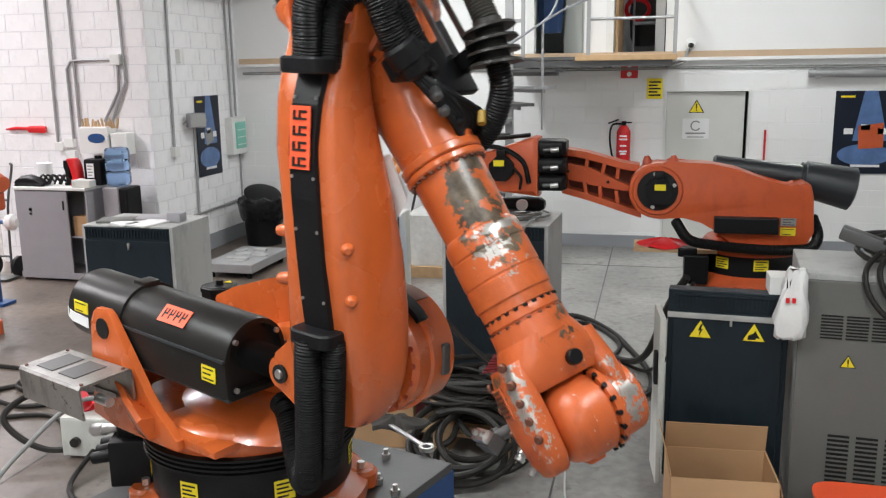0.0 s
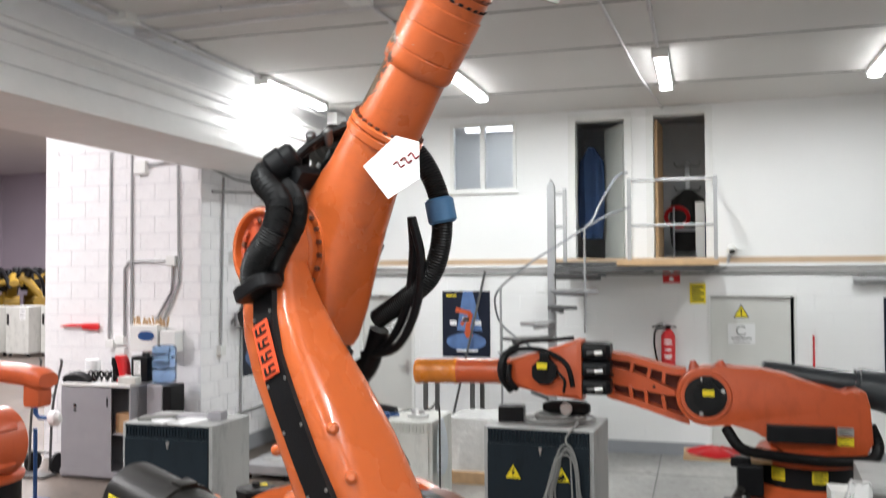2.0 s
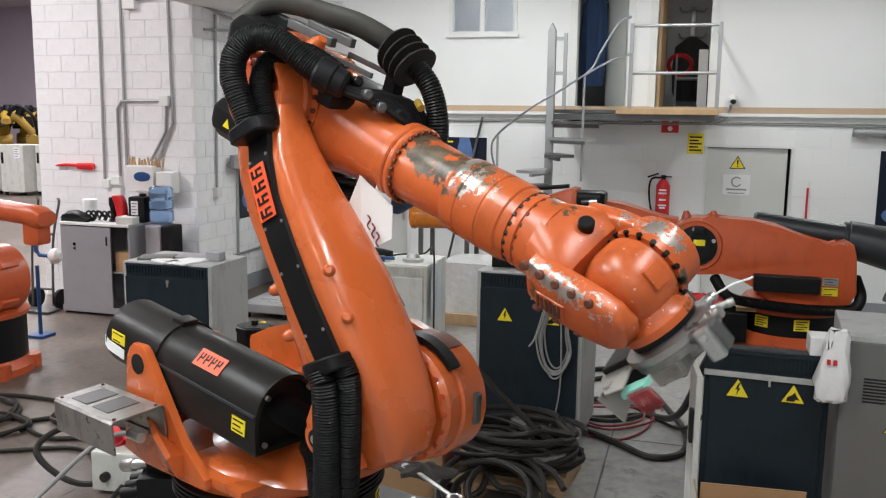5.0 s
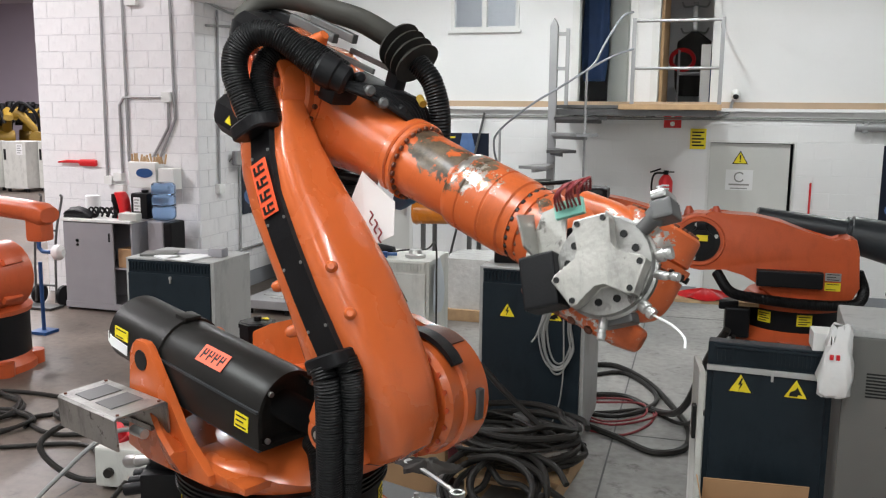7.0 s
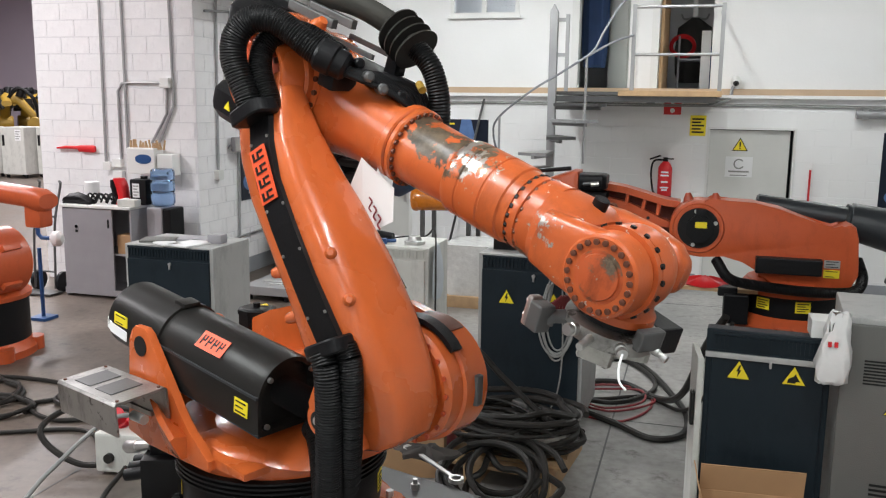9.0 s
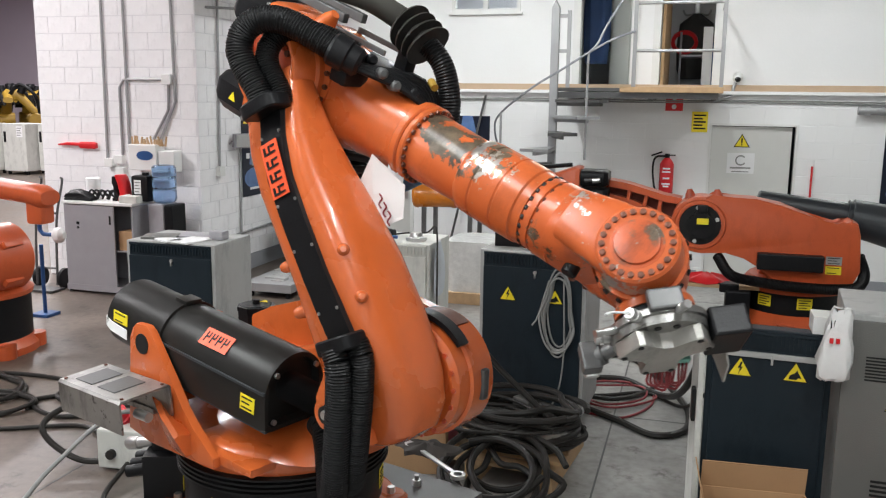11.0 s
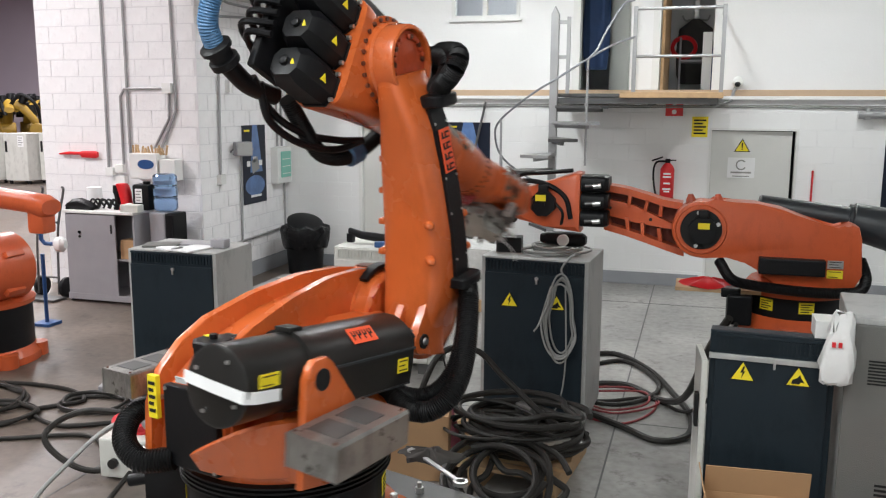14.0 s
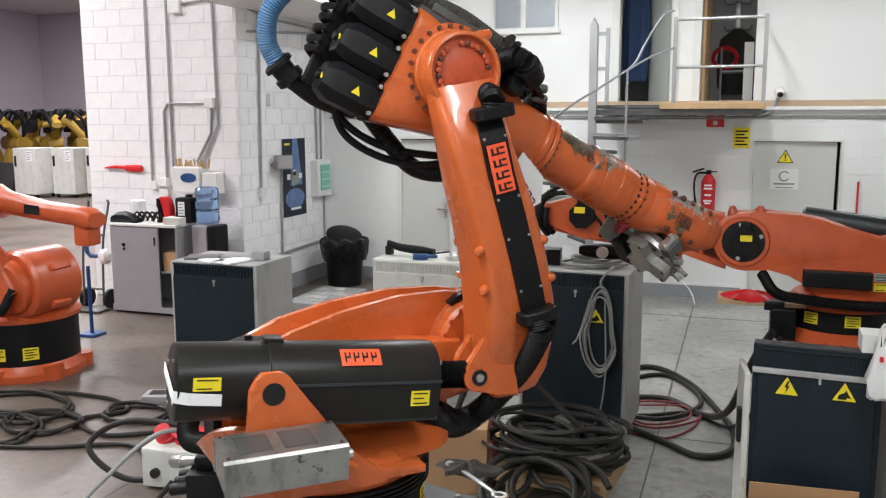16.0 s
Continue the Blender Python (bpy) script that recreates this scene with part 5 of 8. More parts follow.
def robot_poses(t):
    """The poses of the robot's moving parts at a time, in the robot's space."""
    q1, q2, q3 = (smooth_at(q, t) for q in (Q1, Q2, Q3))
    m_col = pose(0, 0, 0, 0, 0, q1)
    m_arm = m_col @ pose(A2X, 0, A2Z, 0, q2, 0)
    elbow = m_arm @ Vector((0, 0, L2))
    m_for = Matrix.Translation(elbow) @ pose(0, 0, 0, 0, 0, q1) @ pose(0, 0, 0, 0, -q3, 0)
    a4, a5, a6 = (smooth_at(q, t) for q in (A4, A5, A6))
    m1 = m_for @ pose(S2, FW, FE, a4, 0, 0)
    m2 = m1 @ pose(S3 - S2, 0, 0, 0, -a5, 0)
    m3 = m2 @ pose(0.168, 0, 0, a6, 0, 0)
    # the counterbalance points from its trunnion to the pin on the lower arm
    pin = Vector((A2X, 0, A2Z)) + pose(0, 0, 0, 0, q2, 0).to_3x3() @ Vector((PIN[0], 0, PIN[1]))
    m_t = m_col @ pose(*T0, 0, math.degrees(math.atan2(T0[2] - pin.z, pin.x - T0[0])), 0)
    return m_col, m_arm, m_for, m1, m2, m3, m_t


def bent_hose(pts, p0, t0, p1, t1, length, rounds, sag=0.0):
    """Relax a hose of fixed length that leaves p0 along t0 and reaches p1 along t1; pts: its line before."""
    n = len(pts)
    step = length / (n - 1)
    for _ in range(rounds):
        pts[0], pts[1], pts[-1], pts[-2] = p0, p0 + t0 * step, p1, p1 - t1 * step
        bend = pts[:-4] - 4 * pts[1:-3] + 6 * pts[2:-2] - 4 * pts[3:-1] + pts[4:]
        pts[2:-2] -= 0.06 * bend
        pts[2:-2, 2] -= sag
        for _ in range(2):
            d = pts[1:] - pts[:-1]
            far = np.linalg.norm(d, axis=1, keepdims=True)
            move = 0.24 * d * (1 - step / np.maximum(far, 1e-6))
            pts[:-1] += move
            pts[1:] -= move
    pts[0], pts[1], pts[-1], pts[-2] = p0, p0 + t0 * step, p1, p1 - t1 * step
    return pts


def hose_frames(pts, count):
    """Poses of the pieces of a hose along its line."""
    line = spline([Vector(p) for p in pts], 4)
    run = [0.0]
    for a, b in zip(line, line[1:]):
        run.append(run[-1] + (b - a).length)
    out, side, j = [], Vector((0.1, 1, 0)), 0
    for k in range(count):
        s = run[-1] * (k + 0.5) / count
        while j < len(line) - 2 and run[j + 1] < s:
            j += 1
        f = (s - run[j]) / max(1e-6, run[j + 1] - run[j])
        d = (line[min(j + 2, len(line) - 1)] - line[max(j - 1, 0)]).normalized()
        side = (side - d * side.dot(d)).normalized()
        m = Matrix((side.cross(d), side, d)).transposed().to_4x4()
        m.translation = line[j].lerp(line[j + 1], f)
        out.append(m)
    return out


HOSES = (("arm", (0.040, -0.405, 1.07), (0.20, -0.02, 1), "fore", (0.27, -0.245, 0.165), (0.80, 0.50, -0.22), 0.66),
         ("arm", (0.085, -0.35, 1.07), (0.12, 0.0, 1), "fore", (0.27, -0.15, 0.16), (0.8, 0.55, -0.25), 0.56),
         ("arm", (0.085, -0.445, 0.19), (0, -0.05, -1), "col", (0.38, -0.16, 0.56), (-0.90, 0.38, 0.20), 0.98),
         ("arm", (0.15, -0.40, 0.19), (0, 0, -1), "col", (0.44, -0.12, 0.55), (-0.90, 0.38, 0.20), 0.88))


def hose_poses(ms, lines, first):
    place = {"col": ms[0], "arm": ms[1], "fore": ms[2]}
    out = []
    for k, (ma, a, ta, mb, b, tb, length) in enumerate(HOSES):
        p0, p1 = (np.array(place[m] @ Vector(v)) for m, v in ((ma, a), (mb, b)))
        t0, t1 = (np.array(place[m].to_3x3() @ Vector(v).normalized()) for m, v in ((ma, ta), (mb, tb)))
        if first:
            f = np.linspace(0, 1, 18)[:, None]
            lines.append(p0 * (1 - f) + p1 * f + np.sin(f * math.pi) * ((t0 - t1) * 0.2 + np.array((0, 0, 0.3 if mb == "fore" else 0.0))))
        lines[k] = bent_hose(lines[k], p0, t0, p1, t1, length, 900 if first else 130, 0.0007 if mb == "col" else 0.0)
        out.append(hose_frames(lines[k], len(ROB_HOSES[k])))
    return out


# ---- control cabinets ----
def control_cabinet(label, m, w, d, h, front, sides, top=None, slits=26, group="control cabinets", sign=0.31):
    """A robot control cabinet: body, dark front panel with a slotted top band, two warning labels, latch and castors."""
    cab = thing("control_cabinet", label, "cabinet", m, group)
    bm = B()
    box(bm, 0, w, 0.02, d, 0.10, h, 0.008)
    part("body", bm, sides, cab, smooth=False)
    bm = B()
    bh = 0.09
    box(bm, 0.03, w - 0.03, 0.0, 0.03, 0.12, h - bh - 0.02, 0.005)
    box(bm, 0.03, w - 0.03, 0.006, 0.03, h - 0.028, h - 0.012, 0.002)
    box(bm, 0.03, w - 0.03, 0.014, 0.03, h - bh - 0.02, h - 0.012)
    for k in range(slits + 1):
        x = 0.045 + (w - 0.09) * k / slits
        box(bm, x - 0.004, x + 0.004, 0.002, 0.02, h - bh, h - 0.03)
    pn = part("front_panel", bm, front, cab, smooth=False)
    if sides is CAB_DARK:
        bm = B()
        box(bm, 0.0, w, -0.012, 0.004, h - bh - 0.055, h - bh - 0.025, 0.003)
        part("edge_strip", bm, STEEL, pn, "pale metal edge strip", smooth=False)
    bm = B()
    cyl(bm, (w * 0.53, 0.002, h - bh - 0.045), (w * 0.53, -0.012, h - bh - 0.045), 0.013, seg=12)
    box(bm, w * 0.53 - 0.006, w * 0.53 + 0.006, -0.014, 0, h - bh - 0.085, h - bh - 0.04, 0.002)
    part("latch", bm, STEEL, pn)
    for x, icon in ((0.28, "bolt"), (0.72, "hand")) if sign else ():
        triangle_sign(pn, pose(w * x, -0.001, h - sign), 0.13, icon)
    for x in (0.08, w - 0.08):
        for y in ((0.07,) if d < 0.3 else (0.1, d - 0.08)):
            bm = B()
            box(bm, x - 0.05, x + 0.05, y - 0.05, y + 0.05, 0, 0.10, 0.006)
            part("foot", bm, DARK_STEEL, cab, smooth=False)
    return cab


control_cabinet("dark blue control cabinet with grey sides and coiled cable", pose(-1.45, 5.84, 0, 0, 0, -3), 0.76, 0.62, 1.245, CAB_DARK, CAB_GREY)
control_cabinet("off-white control cabinet with tools lying on top", pose(-3.0, 6.8, 0), 0.88, 0.6, 1.08, CAB_WHITE, CAB_WHITE)
control_cabinet("dark blue control cabinet with grey sides and papers on top", pose(-4.17, 5.58, 0), 0.76, 0.56, 1.195, CAB_DARK, CAB_GREY, sign=0)
control_cabinet("dark blue control cabinet with warning labels", pose(0.09, 4.56, 0, 0, 0, -4), 0.60, 0.12, 1.155, CAB_DARK, CAB_DARK, sign=0.215)


# ---- ceiling: lamps, conduits, joints ----
def tube_lamp(x, y):
    t = thing("tube_lamp", "white batten lamp with lit fluorescent tube on the ceiling", "ceiling lamp", pose(x, y, 4.4), "ceiling tube lamps")
    bm = B()
    box(bm, -0.07, 0.07, -0.77, 0.77, -0.05, 0.0, 0.006)
    for s in (-1, 1):
        box(bm, -0.075, 0.075, s * 0.77 - 0.02, s * 0.77 + 0.02, -0.10, 0.0, 0.006)
    part("housing", bm, WHITE, t, smooth=False)
    bm = B()
    loft(bm, [oval((0, s * 0.75, -0.072), (1, 0, 0), (0, 0, 1), 0.062, 0.026, 3, 12) for s in (-1, 1)])
    part("lit_cover", bm, TUBE_GLOW, t)
    return t


for tx, ty in TUBES:
    tube_lamp(tx, ty)
for hx, hy in HALL:
    hl = thing("hall_lamp", "lit lamp panel on the hall ceiling", "ceiling lamp", pose(hx, hy, 6.2), "hall ceiling lamps")
    bm = B()
    box(bm, -0.22, 0.22, -0.82, 0.82, -0.06, 0, 0.006)
    part("lit_panel", bm, TUBE_GLOW, hl, smooth=False)
bm = B()
for x in (-4.43, -0.36, 1.75):
    tube(bm, [(x, -4.9, 4.375), (x, 8.2, 4.375)], 0.016, 6, raw=True)
tube(bm, [(-2.43, -4.9, 4.375), (-2.43, 8.3, 4.375)], 0.016, 6, raw=True)
tube(bm, [(-0.75, -4.9, 4.375), (-0.75, 6.0, 4.375), (-0.6, 9.4, 4.375), (-0.45, 11.3, 4.375)], 0.016, 6, raw=True)
tube(bm, [(-4.55, 6.0, 4.375), (6.0, 6.05, 4.375)], 0.016, 6, raw=True)
tube(bm, [(-4.57, -4.9, 4.30), (-4.57, 10.9, 4.30)], 0.014, 6, raw=True)
tube(bm, [(-4.575, -4.9, 4.02), (-4.575, 10.9, 4.02)], 0.014, 6, raw=True)
k = 0
for x in (-4.43, -0.36, 1.75):
    for y in range(0, 9):
        box(bm, x - 0.022, x + 0.022, y - 0.01, y + 0.01, 4.36, 4.4)
for i in range(-4, 6):
    box(bm, i + 0.4, i + 0.42, 5.98, 6.03, 4.36, 4.4)
tube(bm, [(-4.55, 6.4, 4.375), (-2.42, 6.31, 4.375), (-0.34, 6.24, 4.375), (2.5, 6.1, 4.375)], 0.013, 6, 2)
box(bm, -4.62, -4.48, 6.33, 6.47, 4.34, 4.4, 0.006)
box(bm, -0.41, -0.27, 6.17, 6.31, 4.34, 4.4, 0.006)
part("ceiling_conduits", bm, PIPE_PAINT, kind="structure", label="grey electrical conduits clipped to the ceiling", category="conduit")
bm = B()
for x, y in ((-4.43, 5.94), (-0.36, 6.0), (-4.5, 4.75), (-2.43, 6.0)):
    box(bm, x - 0.09, x + 0.09, y - 0.09, y + 0.09, 4.32, 4.4, 0.008)
box(bm, -4.56, -4.42, 10.2, 10.5, 4.2, 4.36, 0.008)
part("junction_boxes", bm, WHITE, kind="structure", label="white junction boxes on the ceiling", category="junction box", smooth=False)
bm = B()
for y in (-3, -1.5, 0, 1.5, 3.0, 4.6, 5.4, 6.8, 8.15, 9.95):
    box(bm, -4.55, 6.0, y - 0.006, y + 0.006, 4.394, 4.402)
part("ceiling_joints", bm, DARK_STEEL, kind="structure", label="dark joints between ceiling panels", category="ceiling", smooth=False)

# ---- back wall: skirting, rail, cables ----
bm = B()
for a, b in ((-5.66, -4.62), (-3.71, 0.03), (1.16, 6.0)):
    box(bm, a, b, 11.300, 11.325, 0, 0.16, 0.003)
part("baseboard", bm, SKIRT, kind="structure", label="grey painted skirting band", category="skirting", smooth=False)
bm = B()
box(bm, -5.7, -5.68, 9.1, 11.30, 0, 0.2)
part("baseboard_west", bm, SKIRT, kind="structure", label="grey painted skirting band", category="skirting", smooth=False)
bm = B()
box(bm, -5.65, 6.0, 11.29, 11.325, 2.40, 2.475, 0.004)
part("trim", bm, RAIL_WOOD, kind="structure", label="tan wooden wall rail", category="trim", smooth=False)
bm = B()
box(bm, -5.65, 6.0, 11.25, 11.32, 2.36, 2.40, 0.003)
part("trim_ledge", bm, WHITE_WALL, kind="structure", label="white wall ledge under the rail", category="trim", smooth=False)
bm = B()
for z, s in ((2.285, 0), (2.262, 1)):
    tube(bm, [(-5.6 + i * 0.8, 11.305, z + 0.006 * math.sin(i * 1.7 + s)) for i in range(15)], 0.009, 6, 4)
part("wall_cable", bm, GREY_CABLE, kind="structure", label="grey cables run along the wall", category="cable")
bm = B()
tube(bm, [(1.73, 11.24, 2.19), (4.5, 11.24, 2.17)], 0.05, 12, raw=True)
box(bm, 1.8, 1.86, 11.2, 11.32, 2.13, 2.25, 0.004)
tube(bm, [(0.37, 11.3, 2.56), (0.33, 11.28, 2.45), (0.30, 11.28, 2.35), (0.1, 11.29, 2.28)], 0.02, 8)
part("wall_pipe", bm, GALV, kind="structure", label="grey pipe on the wall", category="pipe")

# ---- doors and window ----
def door(name, hole, label, material, opened=0.0, y=11.32):
    d = thing(name, label, "door", kind="structure")
    x0, x1, z0, z1 = hole
    bm = B()
    for a, b, c, e in ((x0, x0 + 0.045, z0, z1), (x1 - 0.045, x1, z0, z1), (x0 + 0.045, x1 - 0.045, z1 - 0.045, z1)):
        box(bm, a, b, y - 0.018, y + 0.12, c, e)
    part("door_frame", bm, WHITE, d, smooth=False)
    bm = B()
    w = x1 - x0 - 0.1
    box(bm, 0, w, 0, 0.04, 0.005, z1 - z0 - 0.06, 0.003)
    leaf = part("door_leaf", bm, material, d, smooth=False)
    leaf.matrix_basis = pose(x0 + 0.05, y + 0.05, z0, 0, 0, opened)
    bm = B()
    cyl(bm, (w - 0.07, 0, 1.02), (w - 0.07, -0.05, 1.02), 0.01, seg=10)
    box(bm, w - 0.19, w - 0.06, -0.055, -0.04, 1.01, 1.03, 0.003)
    box(bm, w - 0.09, w - 0.05, -0.006, 0.0, 0.9, 1.1)
    part("door_handle", bm, STEEL, leaf, smooth=False)
    return leaf


DOOR_GREY = mat("pale_grey_door", (0.66, 0.66, 0.63), 0.5, var=0.04)
lw = door("door_1", DOOR_W, "pale grey closed door with a paper notice", DOOR_GREY)
flat_label("notice", lw, pose(0.36, -0.001, 1.58), 0.24, 0.22, PAPER, marks=5, mark_mat=GREY_CABLE)
bm = B()
for a, b, c, e in ((DOOR_E[0], DOOR_E[0] + 0.03, 0, 2.01), (DOOR_E[1] - 0.03, DOOR_E[1], 0, 2.01), (0.11, 1.08, 1.985, 2.01)):
    box(bm, a, b, 11.302, 11.44, c, e)
de = thing("door_2", "pale grey door standing a little open", "door", kind="structure")
part("door_frame", bm, WHITE, de, smooth=False)
bm = B()
box(bm, 0, 0.93, 0, 0.04, 0.005, 1.975, 0.003)
le = part("door_leaf", bm, DOOR_GREY, de, smooth=False)
le.matrix_basis = pose(0.112, 11.335, 0, 0, 0, 1.5)
triangle_sign(le, pose(0.36, -0.002, 1.78), 0.19)
flat_label("notice", le, pose(0.36, -0.001, 1.53), 0.32, 0.25, PAPER, 0.003)
bm = B()
pts = arc(0.36, 1.565, 0.065, 40, 330, 14) + arc(0.36, 1.565, 0.048, 330, 40, 14)
plate(bm, pts, -0.006, -0.002, "y")
box(bm, 0.24, 0.48, -0.006, -0.002, 1.462, 1.482)
box(bm, 0.26, 0.46, -0.006, -0.002, 1.42, 1.432)
part("notice_mark", bm, GREY_CABLE, le, smooth=False)
bm = B()
box(bm, -6, 6.5, 15.6, 15.8, 0, 2.3)
part("backdrop_wall", bm, SIGN_BLACK, kind="structure", label="dark unlit room behind the door", category="wall", smooth=False)
# rooms upstairs
bm = B()
box(bm, -5.7, 6.0, 11.57, 14.3, 2.30, 2.44)
part("floor_upper", bm, BENCH_GREY, kind="structure", label="grey upper floor", category="floor", smooth=False)
bm = B()
box(bm, -1.8, 0.9, 14.0, 14.2, 2.44, 4.6)
box(bm, -0.78, -0.70, 11.57, 14.0, 2.44, 4.6)
box(bm, -1.86, -1.78, 11.57, 14.0, 2.44, 4.6)
box(bm, 0.72, 0.8, 11.57, 14.0, 2.44, 4.6)
box(bm, -5.7, -1.86, 14.0, 14.2, 2.44, 4.6)
part("wall_upper", bm, WHITE_WALL, kind="structure", label="white walls of the upper rooms", category="wall", smooth=False)
bm = B()
box(bm, -5.7, 6.0, 11.57, 14.3, 4.6, 4.7)
part("ceiling_upper", bm, CEIL, kind="structure", label="grey ceiling of the upper rooms", category="ceiling", smooth=False)
DOOR_GREEN = mat("pale_grey_green_door", (0.55, 0.57, 0.53), 0.5, var=0.05)
du = thing("door_3", "pale green open door of an upper room", "door", kind="structure")
for nm, hole in (("door_frame", UD1), ("door_frame", UD2)):
    bm = B()
    x0, x1, z0, z1 = hole
    for a, b, c, e in ((x0 - 0.07, x0 + 0.02, z0, z1 + 0.07), (x1 - 0.02, x1 + 0.07, z0, z1 + 0.07), (x0 + 0.02, x1 - 0.02, z1 - 0.02, z1 + 0.07)):
        box(bm, a, b, 11.296, 11.5, c, e)
    part(nm, bm, WHITE, du, smooth=False)
bm = B()
box(bm, 0, 0.62, 0, 0.04, 0, 1.78, 0.003)
leaf = part("door_leaf", bm, DOOR_GREEN, du, smooth=False)
leaf.matrix_basis = pose(-0.925, 11.52, 2.46, 0, 0, 118)
bm = B()
cyl(bm, (0.56, -0.05, 0.9), (0.56, 0.09, 0.9), 0.012, seg=10)
part("door_handle", bm, STEEL, leaf)
bm = B()
box(bm, 0, 0.04, 0, 0.62, 0, 1.8, 0.003)
leaf2 = part("door_leaf", bm, WOOD, du, smooth=False)
leaf2.matrix_basis = pose(-0.555, 11.52, 2.46, 0, 0, -4)
win = thing("window_1", "white sliding window of the upper office", "window", kind="structure")
bm = B()
x0, x1, z0, z1 = WIN
for a, b, c, e in ((x0, x0 + 0.045, z0, z1), (x1 - 0.045, x1, z0, z1), (x0 + 0.045, x1 - 0.045, z1 - 0.045, z1), (x0 + 0.045, x1 - 0.045, z0, z0 + 0.045), (-2.82, -2.76, z0 + 0.045, z1 - 0.045)):
    box(bm, a, b, 11.30, 11.40, c, e)
box(bm, x0 - 0.03, x1 + 0.03, 11.27, 11.33, z0 - 0.03, z0)
part("window_frame", bm, WHITE, win, smooth=False)
for a, b in ((x0 + 0.04, -2.8), (-2.8, x1 - 0.04)):
    bm = B()
    box(bm, a, b, 11.345, 11.351, z0 + 0.04, z1 - 0.04)
    pn = part("pane", bm, GLASS, win, smooth=False)
    pn.visible_shadow = False
ol = bpy.data.lights.new("office_light", "AREA")
ol.shape, ol.size, ol.size_y, ol.energy, ol.color = "RECTANGLE", 0.3, 1.4, 9, (0.8, 0.9, 1.0)
new("office_light", ol).matrix_basis = pose(-2.9, 12.8, 4.52, 0, 0, 90)
for k, (x, y) in enumerate(((-3.1, 12.4), (-2.9, 13.3))):
    t = thing("office_lamp", "lit tube lamp in the upper office", "ceiling lamp", pose(x, y, 4.58))
    bm = B()
    box(bm, -0.65, 0.65, -0.06, 0.06, -0.05, 0, 0.005)
    part("lit_cover", bm, OFFICE_GLOW, t, smooth=False)
# clothes upstairs
def garment(label, m, material, w=0.42, h=0.9, seed=1):
    t = thing("hanging_jacket", label, "clothing", m)
    random.seed(seed)
    bm = B()
    loops = []
    for f, k, dpt in ((0, 0.18, 0.05), (0.05, 0.45, 0.08), (0.15, 0.92, 0.1), (0.5, 1.0, 0.12), (0.85, 0.95, 0.12), (1.0, 0.8, 0.08)):
        lp = oval((0, 0, -h * f), (1, 0, 0), (0, 1, 0), w / 2 * k, dpt, 2, 24)
        loops.append([v + Vector((0.014 * math.sin(7 * i + 4 * f), 0.022 * math.sin(5 * i), 0)) for i, v in enumerate(lp)])
    loft(bm, loops)
    part("cloth", bm, material, t)
    return t


garment("dark navy work overalls hanging in the upper room", pose(-1.42, 11.95, 4.0), NAVY, 0.34, 1.25, 1)
garment("dark navy work jacket hanging in the upper room", pose(-1.16, 12.3, 4.0), NAVY, 0.3, 1.0, 2)
garment("charcoal jacket on a wall hook upstairs", pose(-0.18, 13.85, 3.55), CHARCOAL, 0.52, 0.95, 3)
rk = thing("coat_rack", "steel coat hooks on the wall", "coat rack", pose(-0.18, 13.98, 3.75))
bm = B()
box(bm, -0.04, 0.04, -0.03, 0.0, -0.25, 0.25, 0.006)
for z in (-0.18, 0.2):
    for s in (-1, 1):
        tube(bm, [(0, -0.02, z), (s * 0.15, -0.05, z - 0.03), (s * 0.2, -0.08, z + 0.04)], 0.014, 8)
part("hook_bar", bm, STEEL, rk)
ch = thing("folded_chair", "grey folding steel chair upstairs", "chair", pose(-0.15, 12.6, 2.44))
bm = B()
for x in (-0.2, 0.2):
    tube(bm, [(x, -0.15, 0), (x, -0.1, 0.75)], 0.015, 8, raw=True)
box(bm, -0.2, 0.2, -0.2, 0.2, 0.42, 0.45, 0.01)
part("chair_frame", bm, BENCH_GREY, ch)
bm = B()
lathe(bm, (-0.16, 0.1, 0.62), (-0.16, 0.13, 0.64), [(0, 0.13), (0, 0.18), (1, 0.18), (1, 0.13), (0, 0.13)], 28, cap=False)
part("red_ring", bm, RED, ch, "red plastic ring")
bp_ = thing("grey_post", "grey upright board upstairs", "board", pose(0.0, 12.0, 2.44))
bm = B()
box(bm, -0.06, 0.06, -0.02, 0.02, 0, 0.78, 0.004)
part("board", bm, WHITE, bp_, smooth=False)
bb = thing("blue_bin", "blue plastic bin upstairs", "bin", pose(0.16, 12.35, 2.44))
bm = B()
lathe(bm, (0, 0, 0), (0, 0, 0.6), [(0, 0.12), (0.95, 0.15), (1, 0.16)], 20)
part("bin_body", bm, BLUE_STEEL, bb)

# ---- signs, extinguisher, camera ----
sg = thing("safety_sign", "yellow safety sign on the wall", "sign", pose(-0.04, 11.308, 2.025))
flat_label("sign_plate", sg, Matrix(), 0.19, 0.25, YELLOW, 0.004, marks=5)
sg = thing("fire_sign", "red fire equipment signs on the wall", "sign", pose(-0.355, 11.308, 2.26))
for x, z in ((0, 0.055), (0, -0.055)):
    lb = flat_label("sign_plate", sg, pose(x, 0, z), 0.21, 0.10, RED, 0.004)
    bm = B()
    plate(bm, arc(0, 0, 0.03, 0, 360, 10)[:-1], -0.007, -0.003, "y")
    part("white_mark", bm, PAPER, lb, smooth=False)
ex = thing("fire_extinguisher", "red fire extinguisher hung on the wall", "extinguisher", pose(-0.40, 11.20, 1.13))
bm = B()
lathe(bm, (0, 0, 0), (0, 0, 0.45), [(0, 0.078), (0.03, 0.085), (0.82, 0.085), (0.93, 0.06), (1, 0.03)], 28)
part("cylinder", bm, RED, ex)
bm = B()
cyl(bm, (0, 0, 0.44), (0, 0, 0.5), 0.03, seg=12)
